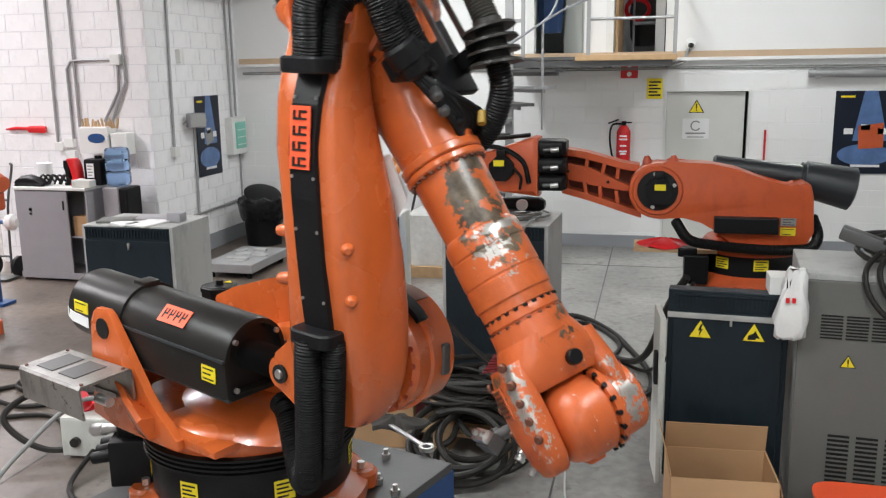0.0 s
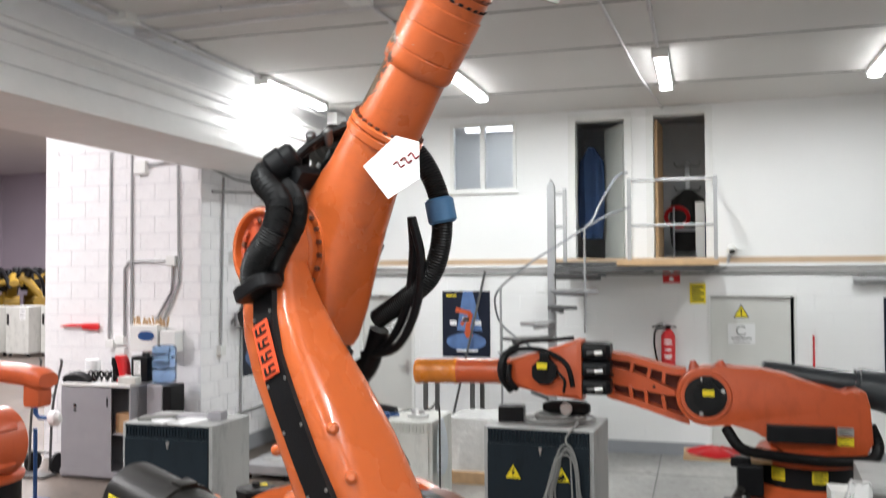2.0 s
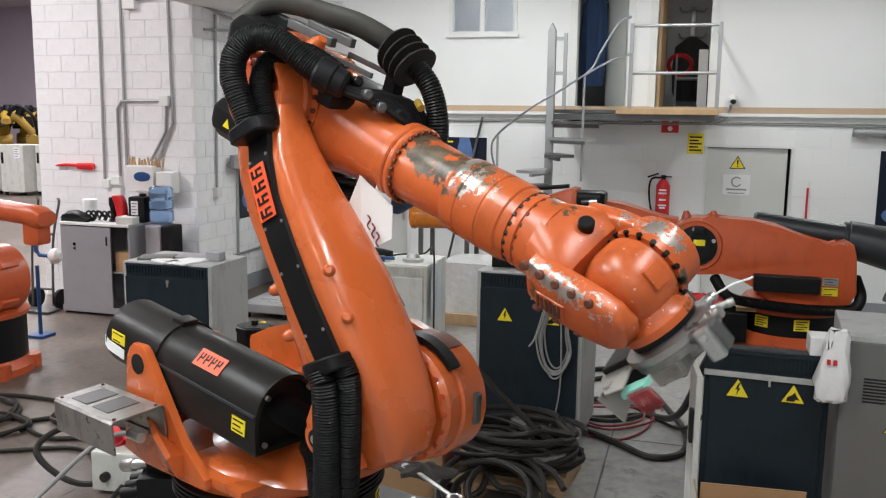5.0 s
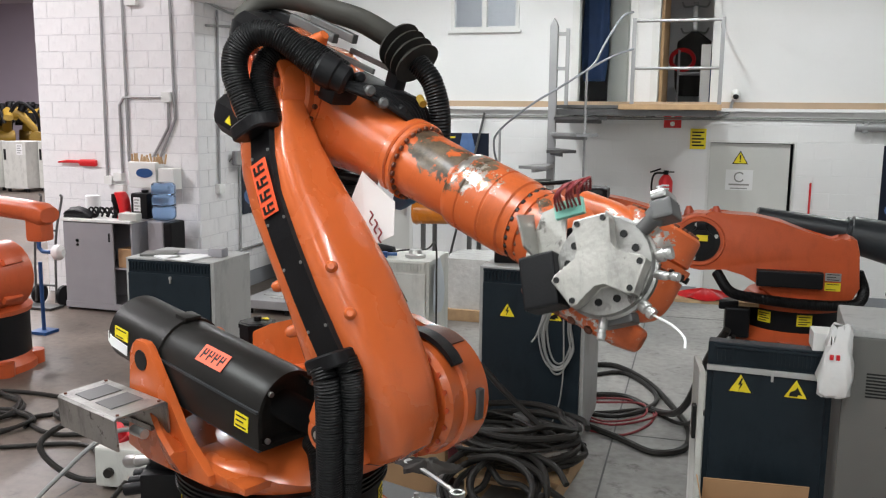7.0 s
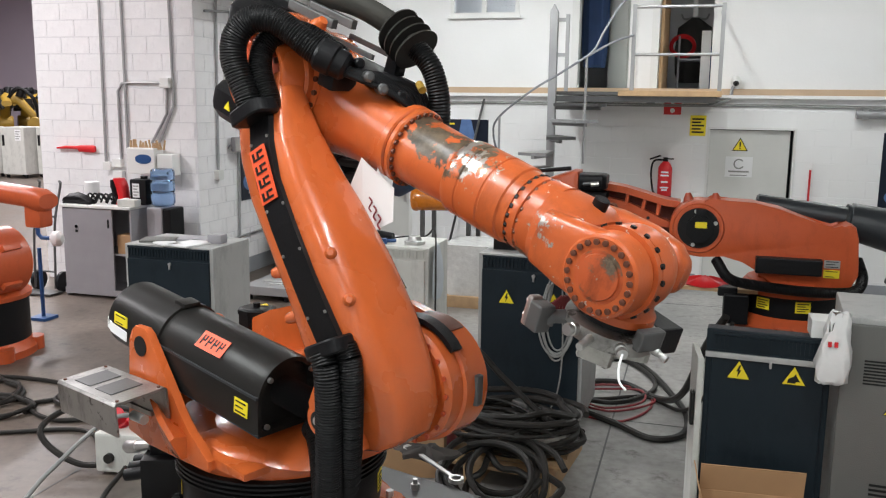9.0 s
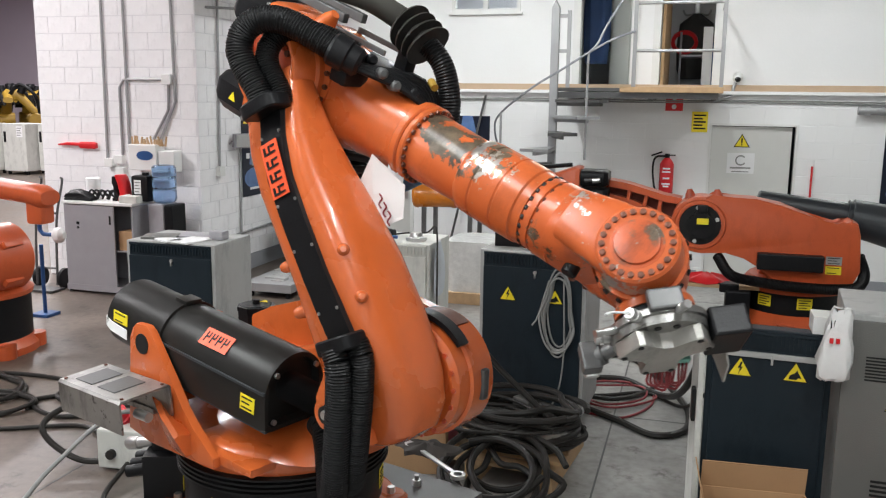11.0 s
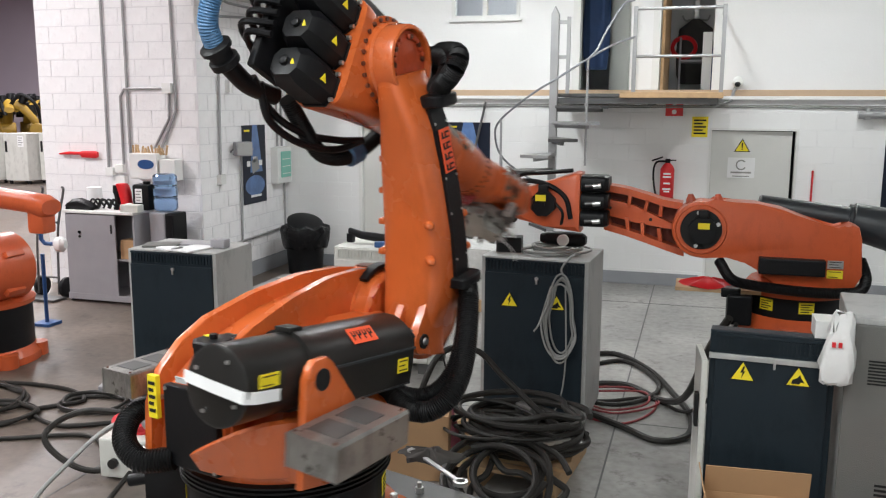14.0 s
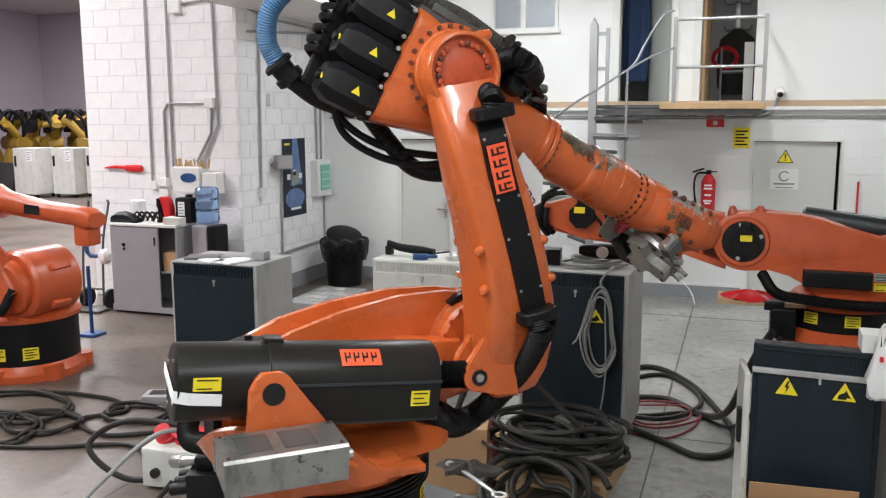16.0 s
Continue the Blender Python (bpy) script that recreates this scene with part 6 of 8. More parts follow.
box(bm, -0.02, 0.12, -0.015, 0.015, 0.5, 0.52, 0.004, m=Matrix.Rotation(radians(-20), 4, "Y"))
box(bm, -0.02, 0.1, -0.015, 0.015, 0.475, 0.49, 0.004)
tube(bm, [(-0.02, 0, 0.47), (-0.14, 0, 0.45), (-0.17, 0, 0.3), (-0.14, 0, 0.08), (-0.11, 0, 0.04)], 0.012, 8)
lathe(bm, (0, 0, -0.02), (0, 0, 0.02), [(0, 0.08), (1, 0.087)], 24)
part("valve_and_hose", bm, BLACK, ex)
bm = B()
for z, w in ((0.32, 0.09), (0.28, 0.1), (0.2, 0.08), (0.13, 0.1), (0.1, 0.07)):
    box(bm, -w / 2, w / 2, -0.09, -0.08, z - 0.01, z + 0.01)
part("print", bm, PAPER, ex, smooth=False)
bm = B()
box(bm, -0.03, 0.03, 0.06, 0.12, 0.25, 0.4)
part("wall_bracket", bm, DARK_STEEL, ex, smooth=False)
cc = thing("dome_camera", "small white dome camera on the wall", "camera", pose(0.37, 11.22, 2.56))
bm = B()
lathe(bm, (0, 0.1, 0.02), (0, -0.05, -0.02), [(0, 0.055), (0.5, 0.06), (0.8, 0.05), (1, 0.02)], 20)
part("dome", bm, WHITE, cc)
bm = B()
lathe(bm, (0.0, -0.035, -0.02), (0.0, -0.07, -0.03), [(0, 0.035), (1, 0.015)], 16)
part("lens", bm, SIGN_BLACK, cc)
rr_ = thing("red_rod", "thin red rod leaning on the wall", "rod", pose(1.28, 11.25, 0))
bm = B()
cyl(bm, (0, -0.05, 0), (0.01, 0.05, 1.52), 0.012, seg=8)
part("rod", bm, RED, rr_)


def poster(label, m, w, h, kind):
    t = thing("poster", label, "poster", m)
    bm = B()
    box(bm, -w / 2, w / 2, -0.004, 0, -h / 2, h / 2)
    part("sheet", bm, POSTER_DARK, t, smooth=False)
    bm = B()
    plate(bm, [(-0.06 * w, 0.5 * h), (0.14 * w, 0.5 * h), (0.34 * w, -0.1 * h), (-0.2 * w, -0.1 * h)], -0.0055, -0.0045, "y")
    plate(bm, [(x * 0.42 * w, -0.27 * h + z * 0.13 * h) for x, z in arc(0, 0, 1, 0, 345, 23)], -0.0065, -0.0055, "y")
    part("blue_glow", bm, POSTER_BLUE, t, smooth=False)
    bm = B()
    if kind == "robot":
        for a, b, r in (((-0.22, 0.22), (0.1, 0.16), 0.045), ((0.1, 0.16), (0.02, -0.1), 0.05), ((0.02, -0.1), (0.08, -0.2), 0.07), ((-0.1, -0.02), (0.0, 0.1), 0.035)):
            a, b = Vector((a[0] * w, a[1] * h)), Vector((b[0] * w, b[1] * h))
            n = (b - a).normalized().orthogonal() * r * w
            plate(bm, [tuple(a + n), tuple(b + n), tuple(b - n), tuple(a - n)], -0.0085, -0.0070, "y")
        part("printed_machine", bm, ORANGE_OLD, t, smooth=False)
    elif kind == "cabinet":
        plate(bm, [(-0.1 * w, -0.2 * h), (-0.12 * w, 0.08 * h), (0.26 * w, 0.12 * h), (0.28 * w, -0.18 * h)], -0.0085, -0.0070, "y")
        part("printed_machine", bm, ORANGE_OLD, t, smooth=False)
    else:
        plate(bm, [(-0.1 * w, -0.12 * h), (-0.16 * w, 0.04 * h), (0.12 * w, 0.1 * h), (0.2 * w, -0.06 * h)], -0.0085, -0.0070, "y")
        part("printed_machine", bm, GREY_CABLE, t, smooth=False)
    bm = B()
    for k in range(3):
        box(bm, -0.34 * w + 0.26 * k * w, -0.2 * w + 0.26 * k * w, -0.0085, -0.0070, -0.02 * h + 0.05 * h * (k % 2), 0.05 * h + 0.05 * h * (k % 2))
    box(bm, -0.2 * w, 0.25 * w, -0.0085, -0.0070, -0.42 * h, -0.39 * h)
    part("print", bm, PAPER, t, smooth=False)
    bm = B()
    box(bm, -0.42 * w, -0.2 * w, -0.0085, -0.0045, 0.42 * h, 0.445 * h)
    part("mark", bm, YELLOW, t, smooth=False)
    return t


poster("dark blue poster of an orange robot on the wall", pose(-3.03, 11.308, 1.61), 0.66, 0.88, "robot")
poster("dark blue poster of an orange cabinet on the wall", pose(2.42, 11.308, 1.49), 0.72, 0.98, "cabinet")
poster("tall dark poster on the block wall", pose(-5.686, 10.38, 1.49, 0, 0, 90), 0.62, 1.03, "device")
wp = thing("wooden_pole", "dark pole leaning on the wall by the poster", "pole", pose(-2.9, 11.2, 0))
bm = B()
cyl(bm, (-0.32, -0.25, 0), (0.15, 0.05, 2.32), 0.016, seg=8)
part("pole", bm, DARK_STEEL, wp)

# ---- spiral stair and platform ----
st = thing("spiral_stair", "grey steel spiral stair with thin tube handrail", "stair", pose(-1.72, 10.42, 0))
bm = B()
box(bm, -0.045, 0.045, -0.045, 0.045, 0, 3.33, 0.004)
plate(bm, [(-0.045, 3.33), (0.045, 3.33), (0, 3.42)], -0.045, 0.045, "y")
part("centre_post", bm, GALV, st, smooth=False)
for k in range(12):
    z = 0.2 + 0.186 * k
    a = 30 - 30 * (11 - k)
    bm = B()
    plate(bm, [(0.04, -0.06), (0.62, -0.17), (0.66, 0.0), (0.62, 0.17), (0.04, 0.06)], 0, 0.035, "z")
    box(bm, 0.03, 0.6, -0.02, 0.02, -0.04, 0.0)
    tr = part("tread", bm, DARK_STEEL if k % 2 else GALV, st, smooth=False)
    tr.matrix_basis = pose(0, 0, z, 0, 0, a - 40)
bm = B()
tube(bm, [(0.92, 0.0, 3.06), (0.70, -0.22, 2.96), (0.44, -0.37, 2.8), (0.15, -0.52, 2.6), (-0.15, -0.57, 2.41), (-0.55, -0.37, 2.12), (-0.69, -0.07, 1.92), (-0.68, 0.28, 1.64), (-0.45, 0.55, 1.4), (-0.1, 0.66, 1.2)], 0.013, 8, 10)
tube(bm, [(0.9, 0.0, 3.47), (0.78, -0.12, 3.4), (0.62, -0.27, 3.1), (0.53, -0.32, 2.9), (0.44, -0.37, 2.8)], 0.013, 8, 8)
part("handrail", bm, RAIL_GREY, st)
for x, y, z0, z1 in ((0.44, -0.37, 1.6, 2.8), (-0.55, -0.37, 1.0, 2.12), (-0.68, 0.25, 0.5, 1.66)):
    bm = B()
    cyl(bm, (x, y, z0), (x, y, z1), 0.014, seg=8)
    part("baluster", bm, GALV, st)
bm = B()
for x in (0.16,):
    box(bm, x - 0.02, x + 0.02, -0.02, 0.02, 2.42, 3.3)
box(bm, 0.04, 0.16, -0.015, 0.015, 3.22, 3.26)
box(bm, 0.04, 0.16, -0.015, 0.015, 2.82, 2.86)
part("gate_rail", bm, GALV, st, smooth=False)
pf = thing("platform", "wooden platform with grey tube railing at the upper doors", "platform", pose(0, 0, 0))
bm = B()
box(bm, -0.95, 0.2, 10.40, 11.295, 2.37, 2.435, 0.006)
part("wood_deck", bm, WOOD, pf, smooth=False)
bm = B()
box(bm, -1.72, -0.95, 10.45, 11.28, 2.38, 2.42, 0.004)
for x in (-1.5, -0.6, 0.1):
    box(bm, x - 0.03, x + 0.03, 10.5, 11.28, 2.29, 2.37)
box(bm, -1.7, 0.15, 10.44, 10.49, 2.30, 2.37)
part("steel_frame", bm, DARK_STEEL, pf, smooth=False)
for x in (-0.80, 0.17):
    bm = B()
    box(bm, x - 0.022, x + 0.022, 10.41, 10.454, 2.435, 3.40, 0.003)
    part("rail_post", bm, GALV, pf, smooth=False)
for z in (3.37, 2.84):
    bm = B()
    cyl(bm, (-0.8, 10.43, z), (0.17, 10.43, z), 0.018, seg=10)
    part("rail", bm, GALV, pf)
bm = B()
cyl(bm, (0.17, 10.43, 3.37), (0.17, 11.3, 3.37), 0.018, seg=10)
part("rail", bm, GALV, pf)

# ---- block pier: conduits, boxes ----
bm = B()
for pts in ([(-6.94, 9.07, 3.8), (-6.96, 9.07, 1.5)], [(-6.74, 9.07, 1.5), (-6.74, 9.07, 2.36), (-6.68, 9.07, 2.45), (-6.55, 9.07, 2.46), (-6.1, 9.07, 2.46)], [(-6.64, 9.07, 3.8), (-6.64, 9.07, 1.5)],
            [(-6.06, 9.07, 2.45), (-6.08, 9.07, 2.1), (-6.3, 9.07, 1.75)], [(-6.0, 9.07, 3.8), (-5.98, 9.07, 2.2), (-6.2, 9.07, 1.75)],
            [(-5.67, 9.56, 3.5), (-5.67, 9.5, 1.4)], [(-5.67, 10.0, 1.65), (-5.67, 9.98, 0.5)], [(-5.67, 11.15, 3.5), (-5.67, 11.15, 1.7)], [(-5.67, 11.0, 3.5), (-5.67, 11.02, 1.7)],
            [(-5.67, 11.2, 1.2), (-5.67, 11.2, 0.55), (-5.67, 9.2, 0.5)], [(-5.67, 9.3, 3.3), (-5.67, 11.0, 3.42), (-5.67, 11.1, 3.3)],
            [(-6.5, 9.07, 3.62), (-6.0, 9.06, 3.66), (-5.66, 9.1, 3.6), (-5.66, 9.8, 3.5), (-5.66, 11.2, 3.48)]):
    tube(bm, pts, 0.016, 8, raw=True)
part("wall_conduits", bm, GALV, kind="structure", label="grey conduits clipped to the block wall", category="conduit")
bm = B()
for x, z, w, h in ((-6.07, 2.46, 0.12, 0.12), (-6.92, 1.46, 0.11, 0.1), (-6.78, 1.5, 0.12, 0.1), (-6.77, 1.36, 0.13, 0.1), (-6.5, 3.6, 0.16, 0.16)):
    box(bm, x - w / 2, x + w / 2, 9.02, 9.098, z - h / 2, z + h / 2, 0.006)
for y, z, w, h in ((9.5, 1.36, 0.12, 0.12), (9.75, 2.5, 0.07, 0.16)):
    box(bm, -5.698, -5.63, y - w / 2, y + w / 2, z - h / 2, z + h / 2, 0.006)
part("socket_boxes", bm, WHITE, kind="structure", label="white sockets and switch boxes on the wall", category="socket", smooth=False)
gb = thing("fuse_box", "grey wall box with a mint green lid", "fuse box", pose(-5.66, 11.06, 1.44, 0, 0, 90))
bm = B()
box(bm, -0.21, 0.21, -0.08, 0.035, -0.25, 0.25, 0.012)
part("box_body", bm, WHITE, gb, smooth=False)
bm = B()
box(bm, -0.13, 0.15, -0.10, -0.075, -0.17, 0.19, 0.012)
part("green_lid", bm, MINT, gb, smooth=False)
bm = B()
for k in range(3):
    box(bm, -0.11, 0.12, -0.104, -0.098, -0.12 + 0.1 * k, -0.11 + 0.1 * k)
part("groove", bm, WHITE, gb, smooth=False)
fl_ = thing("flood_light", "grey flood light on a wall bracket", "flood light", pose(-5.55, 9.85, 1.72, 0, 0, 50))
bm = B()
box(bm, -0.11, 0.11, -0.06, 0.06, -0.09, 0.09, 0.02)
box(bm, -0.095, 0.095, -0.066, -0.058, -0.075, 0.075, 0.004, mi=1)
tube(bm, [(-0.13, 0, 0), (-0.13, 0.1, -0.06), (0, 0.13, -0.08), (0.13, 0.1, -0.06), (0.13, 0, 0)], 0.01, 8)
part("lamp_head", bm, [BENCH_GREY, CAB_GREY], fl_, smooth=False)
rl_ = thing("red_wall_torch", "red plastic tool hung on the block wall", "tool", pose(-7.37, 9.08, 1.66))
bm = B()
loft(bm, [oval((x, -0.02, z), (0, 1, 0), (0, 0, 1), 0.02, r, 3, 12) for x, z, r in ((-0.28, 0.0, 0.01), (-0.15, 0.012, 0.02), (0.02, 0.01, 0.02), (0.04, 0.0, 0.04), (0.24, 0.0, 0.045), (0.27, 0, 0.035))])
part("tool_body", bm, RED, rl_)
td = thing("towel_dispenser", "white wall dispenser with tools on top", "dispenser", pose(-6.31, 9.0, 1.55))
bm = B()
box(bm, -0.23, 0.15, -0.1, 0.09, -0.16, 0.15, 0.015)
box(bm, 0.17, 0.38, -0.08, 0.09, -0.17, 0.08, 0.01)
part("case", bm, WHITE, td, smooth=False)
bm = B()
loft(bm, [oval((0, y, 0.02), (1, 0, 0), (0, 0, 1), 0.11, 0.055, 2.2, 20) for y in (-0.108, -0.095)])
part("window", bm, BLUE_STEEL, td)
bm = B()
random.seed(5)
for k in range(16):
    x = -0.22 + 0.03 * k
    a = random.uniform(-0.5, 0.5)
    cyl(bm, (x, -0.02, 0.13), (x + 0.06 * a, -0.03, 0.2 + 0.05 * random.random()), 0.012, seg=6)
part("tool_handles", bm, WOOD, td)

# ---- bench with drinks things ----
bn = thing("storage_bench", "grey metal sliding door cabinet with a white top", "cabinet", pose(-7.02, 8.30, 0))
for name, b6 in (("plinth", (0, 0.92, 0, 0.02, 0.03, 0.1)), ("side_panel", (0, 0.02, 0.021, 0.52, 0.0, 1.04)), ("side_panel", (0.90, 0.92, 0.021, 0.52, 0.0, 1.04)), ("back_panel", (0.02, 0.90, 0.50, 0.52, 0.03, 1.04)), ("shelf", (0.02, 0.90, 0.021, 0.50, 0.06, 0.09)), ("shelf", (0.02, 0.90, 0.04, 0.50, 0.5, 0.52))):
    bm = B()
    box(bm, *b6)
    part(name, bm, BENCH_GREY, bn, smooth=False)
bm = B()
box(bm, -0.01, 0.93, -0.01, 0.53, 1.04, 1.07, 0.004)
part("top", bm, WHITE, bn, smooth=False)
bm = B()
box(bm, 0.03, 0.68, 0.004, 0.022, 0.1, 1.03, 0.003)
dl = part("sliding_door", bm, BENCH_GREY, bn, smooth=False)
bm = B()
for x in (0.2, 0.22):
    cyl(bm, (0.2, 0.006, 0.82), (0.2, -0.006, 0.82), 0.018, seg=12)
cyl(bm, (0.2, 0.006, 0.77), (0.2, -0.006, 0.77), 0.014, seg=12)
box(bm, 0.62, 0.64, -0.002, 0.006, 0.82, 0.92)
part("lock", bm, SIGN_BLACK, dl, smooth=False)
bx = thing("small_carton", "brown carton inside the open cabinet", "box", pose(-6.24, 8.45, 0.52))
bm = B()
box(bm, -0.09, 0.09, -0.08, 0.1, 0, 0.22, 0.004)
part("carton", bm, CARD, bx, smooth=False)
cm = thing("coffee_machine", "red and black coffee machine on the bench", "coffee machine", pose(-6.38, 8.55, 1.07))
bm = B()
loft(bm, [oval((x, 0, z), (1, 0, 0), (0, 1, 0), rx, 0.07, 2.6, 20) for z, x, rx in ((0, 0.02, 0.08), (0.08, 0.04, 0.055), (0.2, 0.02, 0.065), (0.27, -0.01, 0.07), (0.3, -0.02, 0.05))])
part("red_body", bm, RED, cm)
bm = B()
loft(bm, [oval((-0.06, -0.01, z), (1, 0, 0), (0, 1, 0), r, 0.055, 2.6, 20) for z, r in ((0.0, 0.06), (0.03, 0.06), (0.04, 0.03), (0.16, 0.035), (0.2, 0.06), (0.28, 0.055))])
part("black_front", bm, BLACK, cm)
bd = thing("black_canister", "black canister with a white label", "canister", pose(-6.13, 8.6, 1.07))
bm = B()
box(bm, -0.11, 0.11, -0.09, 0.09, 0, 0.3, 0.03)
cyl(bm, (0.03, 0, 0.29), (0.03, 0, 0.33), 0.04, seg=14)
part("canister_body", bm, BLACK, bd)
flat_label("label", bd, pose(-0.02, -0.091, 0.17), 0.09, 0.16, PAPER, marks=4, mark_mat=GREY_CABLE)
for x, y, r, h, lab in ((-6.83, 8.62, 0.085, 0.24, "white paper roll on the bench"), (-6.22, 8.42, 0.03, 0.09, "small clear cup on the bench")):
    pr = thing("paper_roll", lab, "roll", pose(x, y, 1.07))
    bm = B()
    lathe(bm, (0, 0, 0), (0, 0, h), [(0, r), (0.98, r), (1, r * 0.9)], 20)
    part("roll", bm, PAPER, pr)
tr_ = thing("clear_tray", "low translucent tray on the bench", "tray", pose(-6.14, 8.38, 1.07))
bm = B()
box(bm, -0.13, 0.1, -0.06, 0.06, 0, 0.085, 0.01)
part("tray", bm, CAB_WHITE, tr_, smooth=False)
bk = thing("black_bag", "black bag and cables on the bench", "bag", pose(-6.88, 8.42, 1.07))
bm = B()
random.seed(9)
loft(bm, [[v + Vector((0.012 * math.sin(3 * i), 0, 0.012 * math.sin(5 * i))) for i, v in enumerate(oval((x, 0, r), (0, 1, 0), (0, 0, 1), 0.07, r, 2.2, 18))] for x, r in ((-0.15, 0.02), (-0.12, 0.05), (0.02, 0.06), (0.12, 0.045), (0.2, 0.02))])
part("bag_body", bm, BLACK, bk)
bm = B()
for k in range(7):
    a = Vector((0.1 + 0.05 * k, 0.02 * (k % 3), 0.02))
    tube(bm, [a, a + Vector((0.05, 0.03, 0.1)), a + Vector((0.08, 0.1, 0.02))], 0.012, 6, 5)
part("cables", bm, BLACK, bk)
wc = thing("water_cooler", "grey and black water cooler with a blue bottle", "water cooler", pose(-5.86, 8.62, 0))
bm = B()
box(bm, -0.14, 0.06, -0.15, 0.15, 0, 1.06, 0.02)
part("cooler_body", bm, BENCH_GREY, wc, smooth=False)
bm = B()
box(bm, 0.06, 0.16, -0.14, 0.15, 0, 1.05, 0.02)
part("side_panel", bm, BLACK, wc, smooth=False)
bm = B()
lathe(bm, (-0.01, 0, 1.05), (-0.01, 0, 1.50), [(0, 0.04), (0.06, 0.12), (0.12, 0.136), (0.34, 0.136), (0.37, 0.125), (0.40, 0.136), (0.62, 0.136), (0.65, 0.125), (0.68, 0.136), (0.92, 0.136), (0.98, 0.11), (1, 0.05)], 32)
part("water_bottle", bm, BLUE_BOTTLE, wc, "blue translucent water bottle")
ht = thing("hand_truck", "rusty steel hand truck by the bench", "hand truck", pose(-7.32, 8.35, 0))
bm = B()
for x in (-0.17, 0.12):
    tube(bm, [(x, 0.0, 0.05), (x, 0.05, 0.8), (x + 0.05, 0.12, 1.25), (x + 0.1, 0.05, 1.32)], 0.014, 8)
for z in (0.25, 0.9):
    cyl(bm, (-0.17, 0.05 * z, z), (0.12, 0.05 * z, z), 0.012, seg=8)
box(bm, -0.2, 0.22, -0.22, 0.0, 0.01, 0.03)
part("truck_frame", bm, DARK_STEEL, ht)
for x in (-0.2, 0.15):
    bm = B()
    cyl(bm, (x - 0.02, 0.1, 0.12), (x + 0.02, 0.1, 0.12), 0.12, seg=20)
    part("wheel", bm, BLACK, ht)
# bin and scale
tb = thing("trash_bin", "black bin with a bin bag folded over its rim", "bin", pose(-5.15, 10.75, 0))
bm = B()
lathe(bm, (0, 0, 0), (0, 0, 0.60), [(0, 0.23), (0.9, 0.27), (1, 0.28)], 28)
part("bin_body", bm, BLACK, tb)
bm = B()
loops = []
for z, r in ((0.36, 0.30), (0.45, 0.315), (0.58, 0.335), (0.63, 0.32), (0.65, 0.25), (0.60, 0.2), (0.55, 0.05)):
    loops.append([(math.cos(2 * math.pi * i / 40) * (r + 0.014 * math.sin(9 * i + z * 20)), math.sin(2 * math.pi * i / 40) * (r + 0.014 * math.sin(7 * i)), z + 0.02 * math.sin(5 * i)) for i in range(40)])
loft(bm, loops)
part("bin_bag", bm, TRASH, tb)
bm = B()
lathe(bm, (0, 0, 0.66), (0.02, -0.02, 0.72), [(0, 0.24), (0.5, 0.25), (1, 0.15)], 24)
part("lid", bm, BLACK, tb)
sc = thing("platform_scale", "low steel platform scale on the floor", "scale", pose(-4.72, 9.2, 0, 0, 0, 0))
bm = B()
box(bm, -0.25, 0.35, -0.45, 0.55, 0.07, 0.17, 0.008)
part("platform_top", bm, GALV, sc, smooth=False)
for x in (-0.18, 0.28):
    for y in (-0.38, 0.48):
        bm = B()
        cyl(bm, (x, y, 0), (x, y, 0.08), 0.03, seg=12)
        part("foot", bm, BLACK, sc)
random.seed(3)
for k in range(9):
    bm = B()
    x, y = random.uniform(-0.15, 0.25), random.uniform(-0.3, 0.4)
    box(bm, x - 0.07, x + 0.07, y - 0.05, y + 0.05, 0.17, 0.175 + 0.003 * k)
    part("sheet", bm, CAB_GREY, sc, smooth=False)


# ---- parked orange robot on the right ----
GRIME = mat("grimy_orange", (0.16, 0.03, 0.014), 0.6, var=0.3, scale=9)


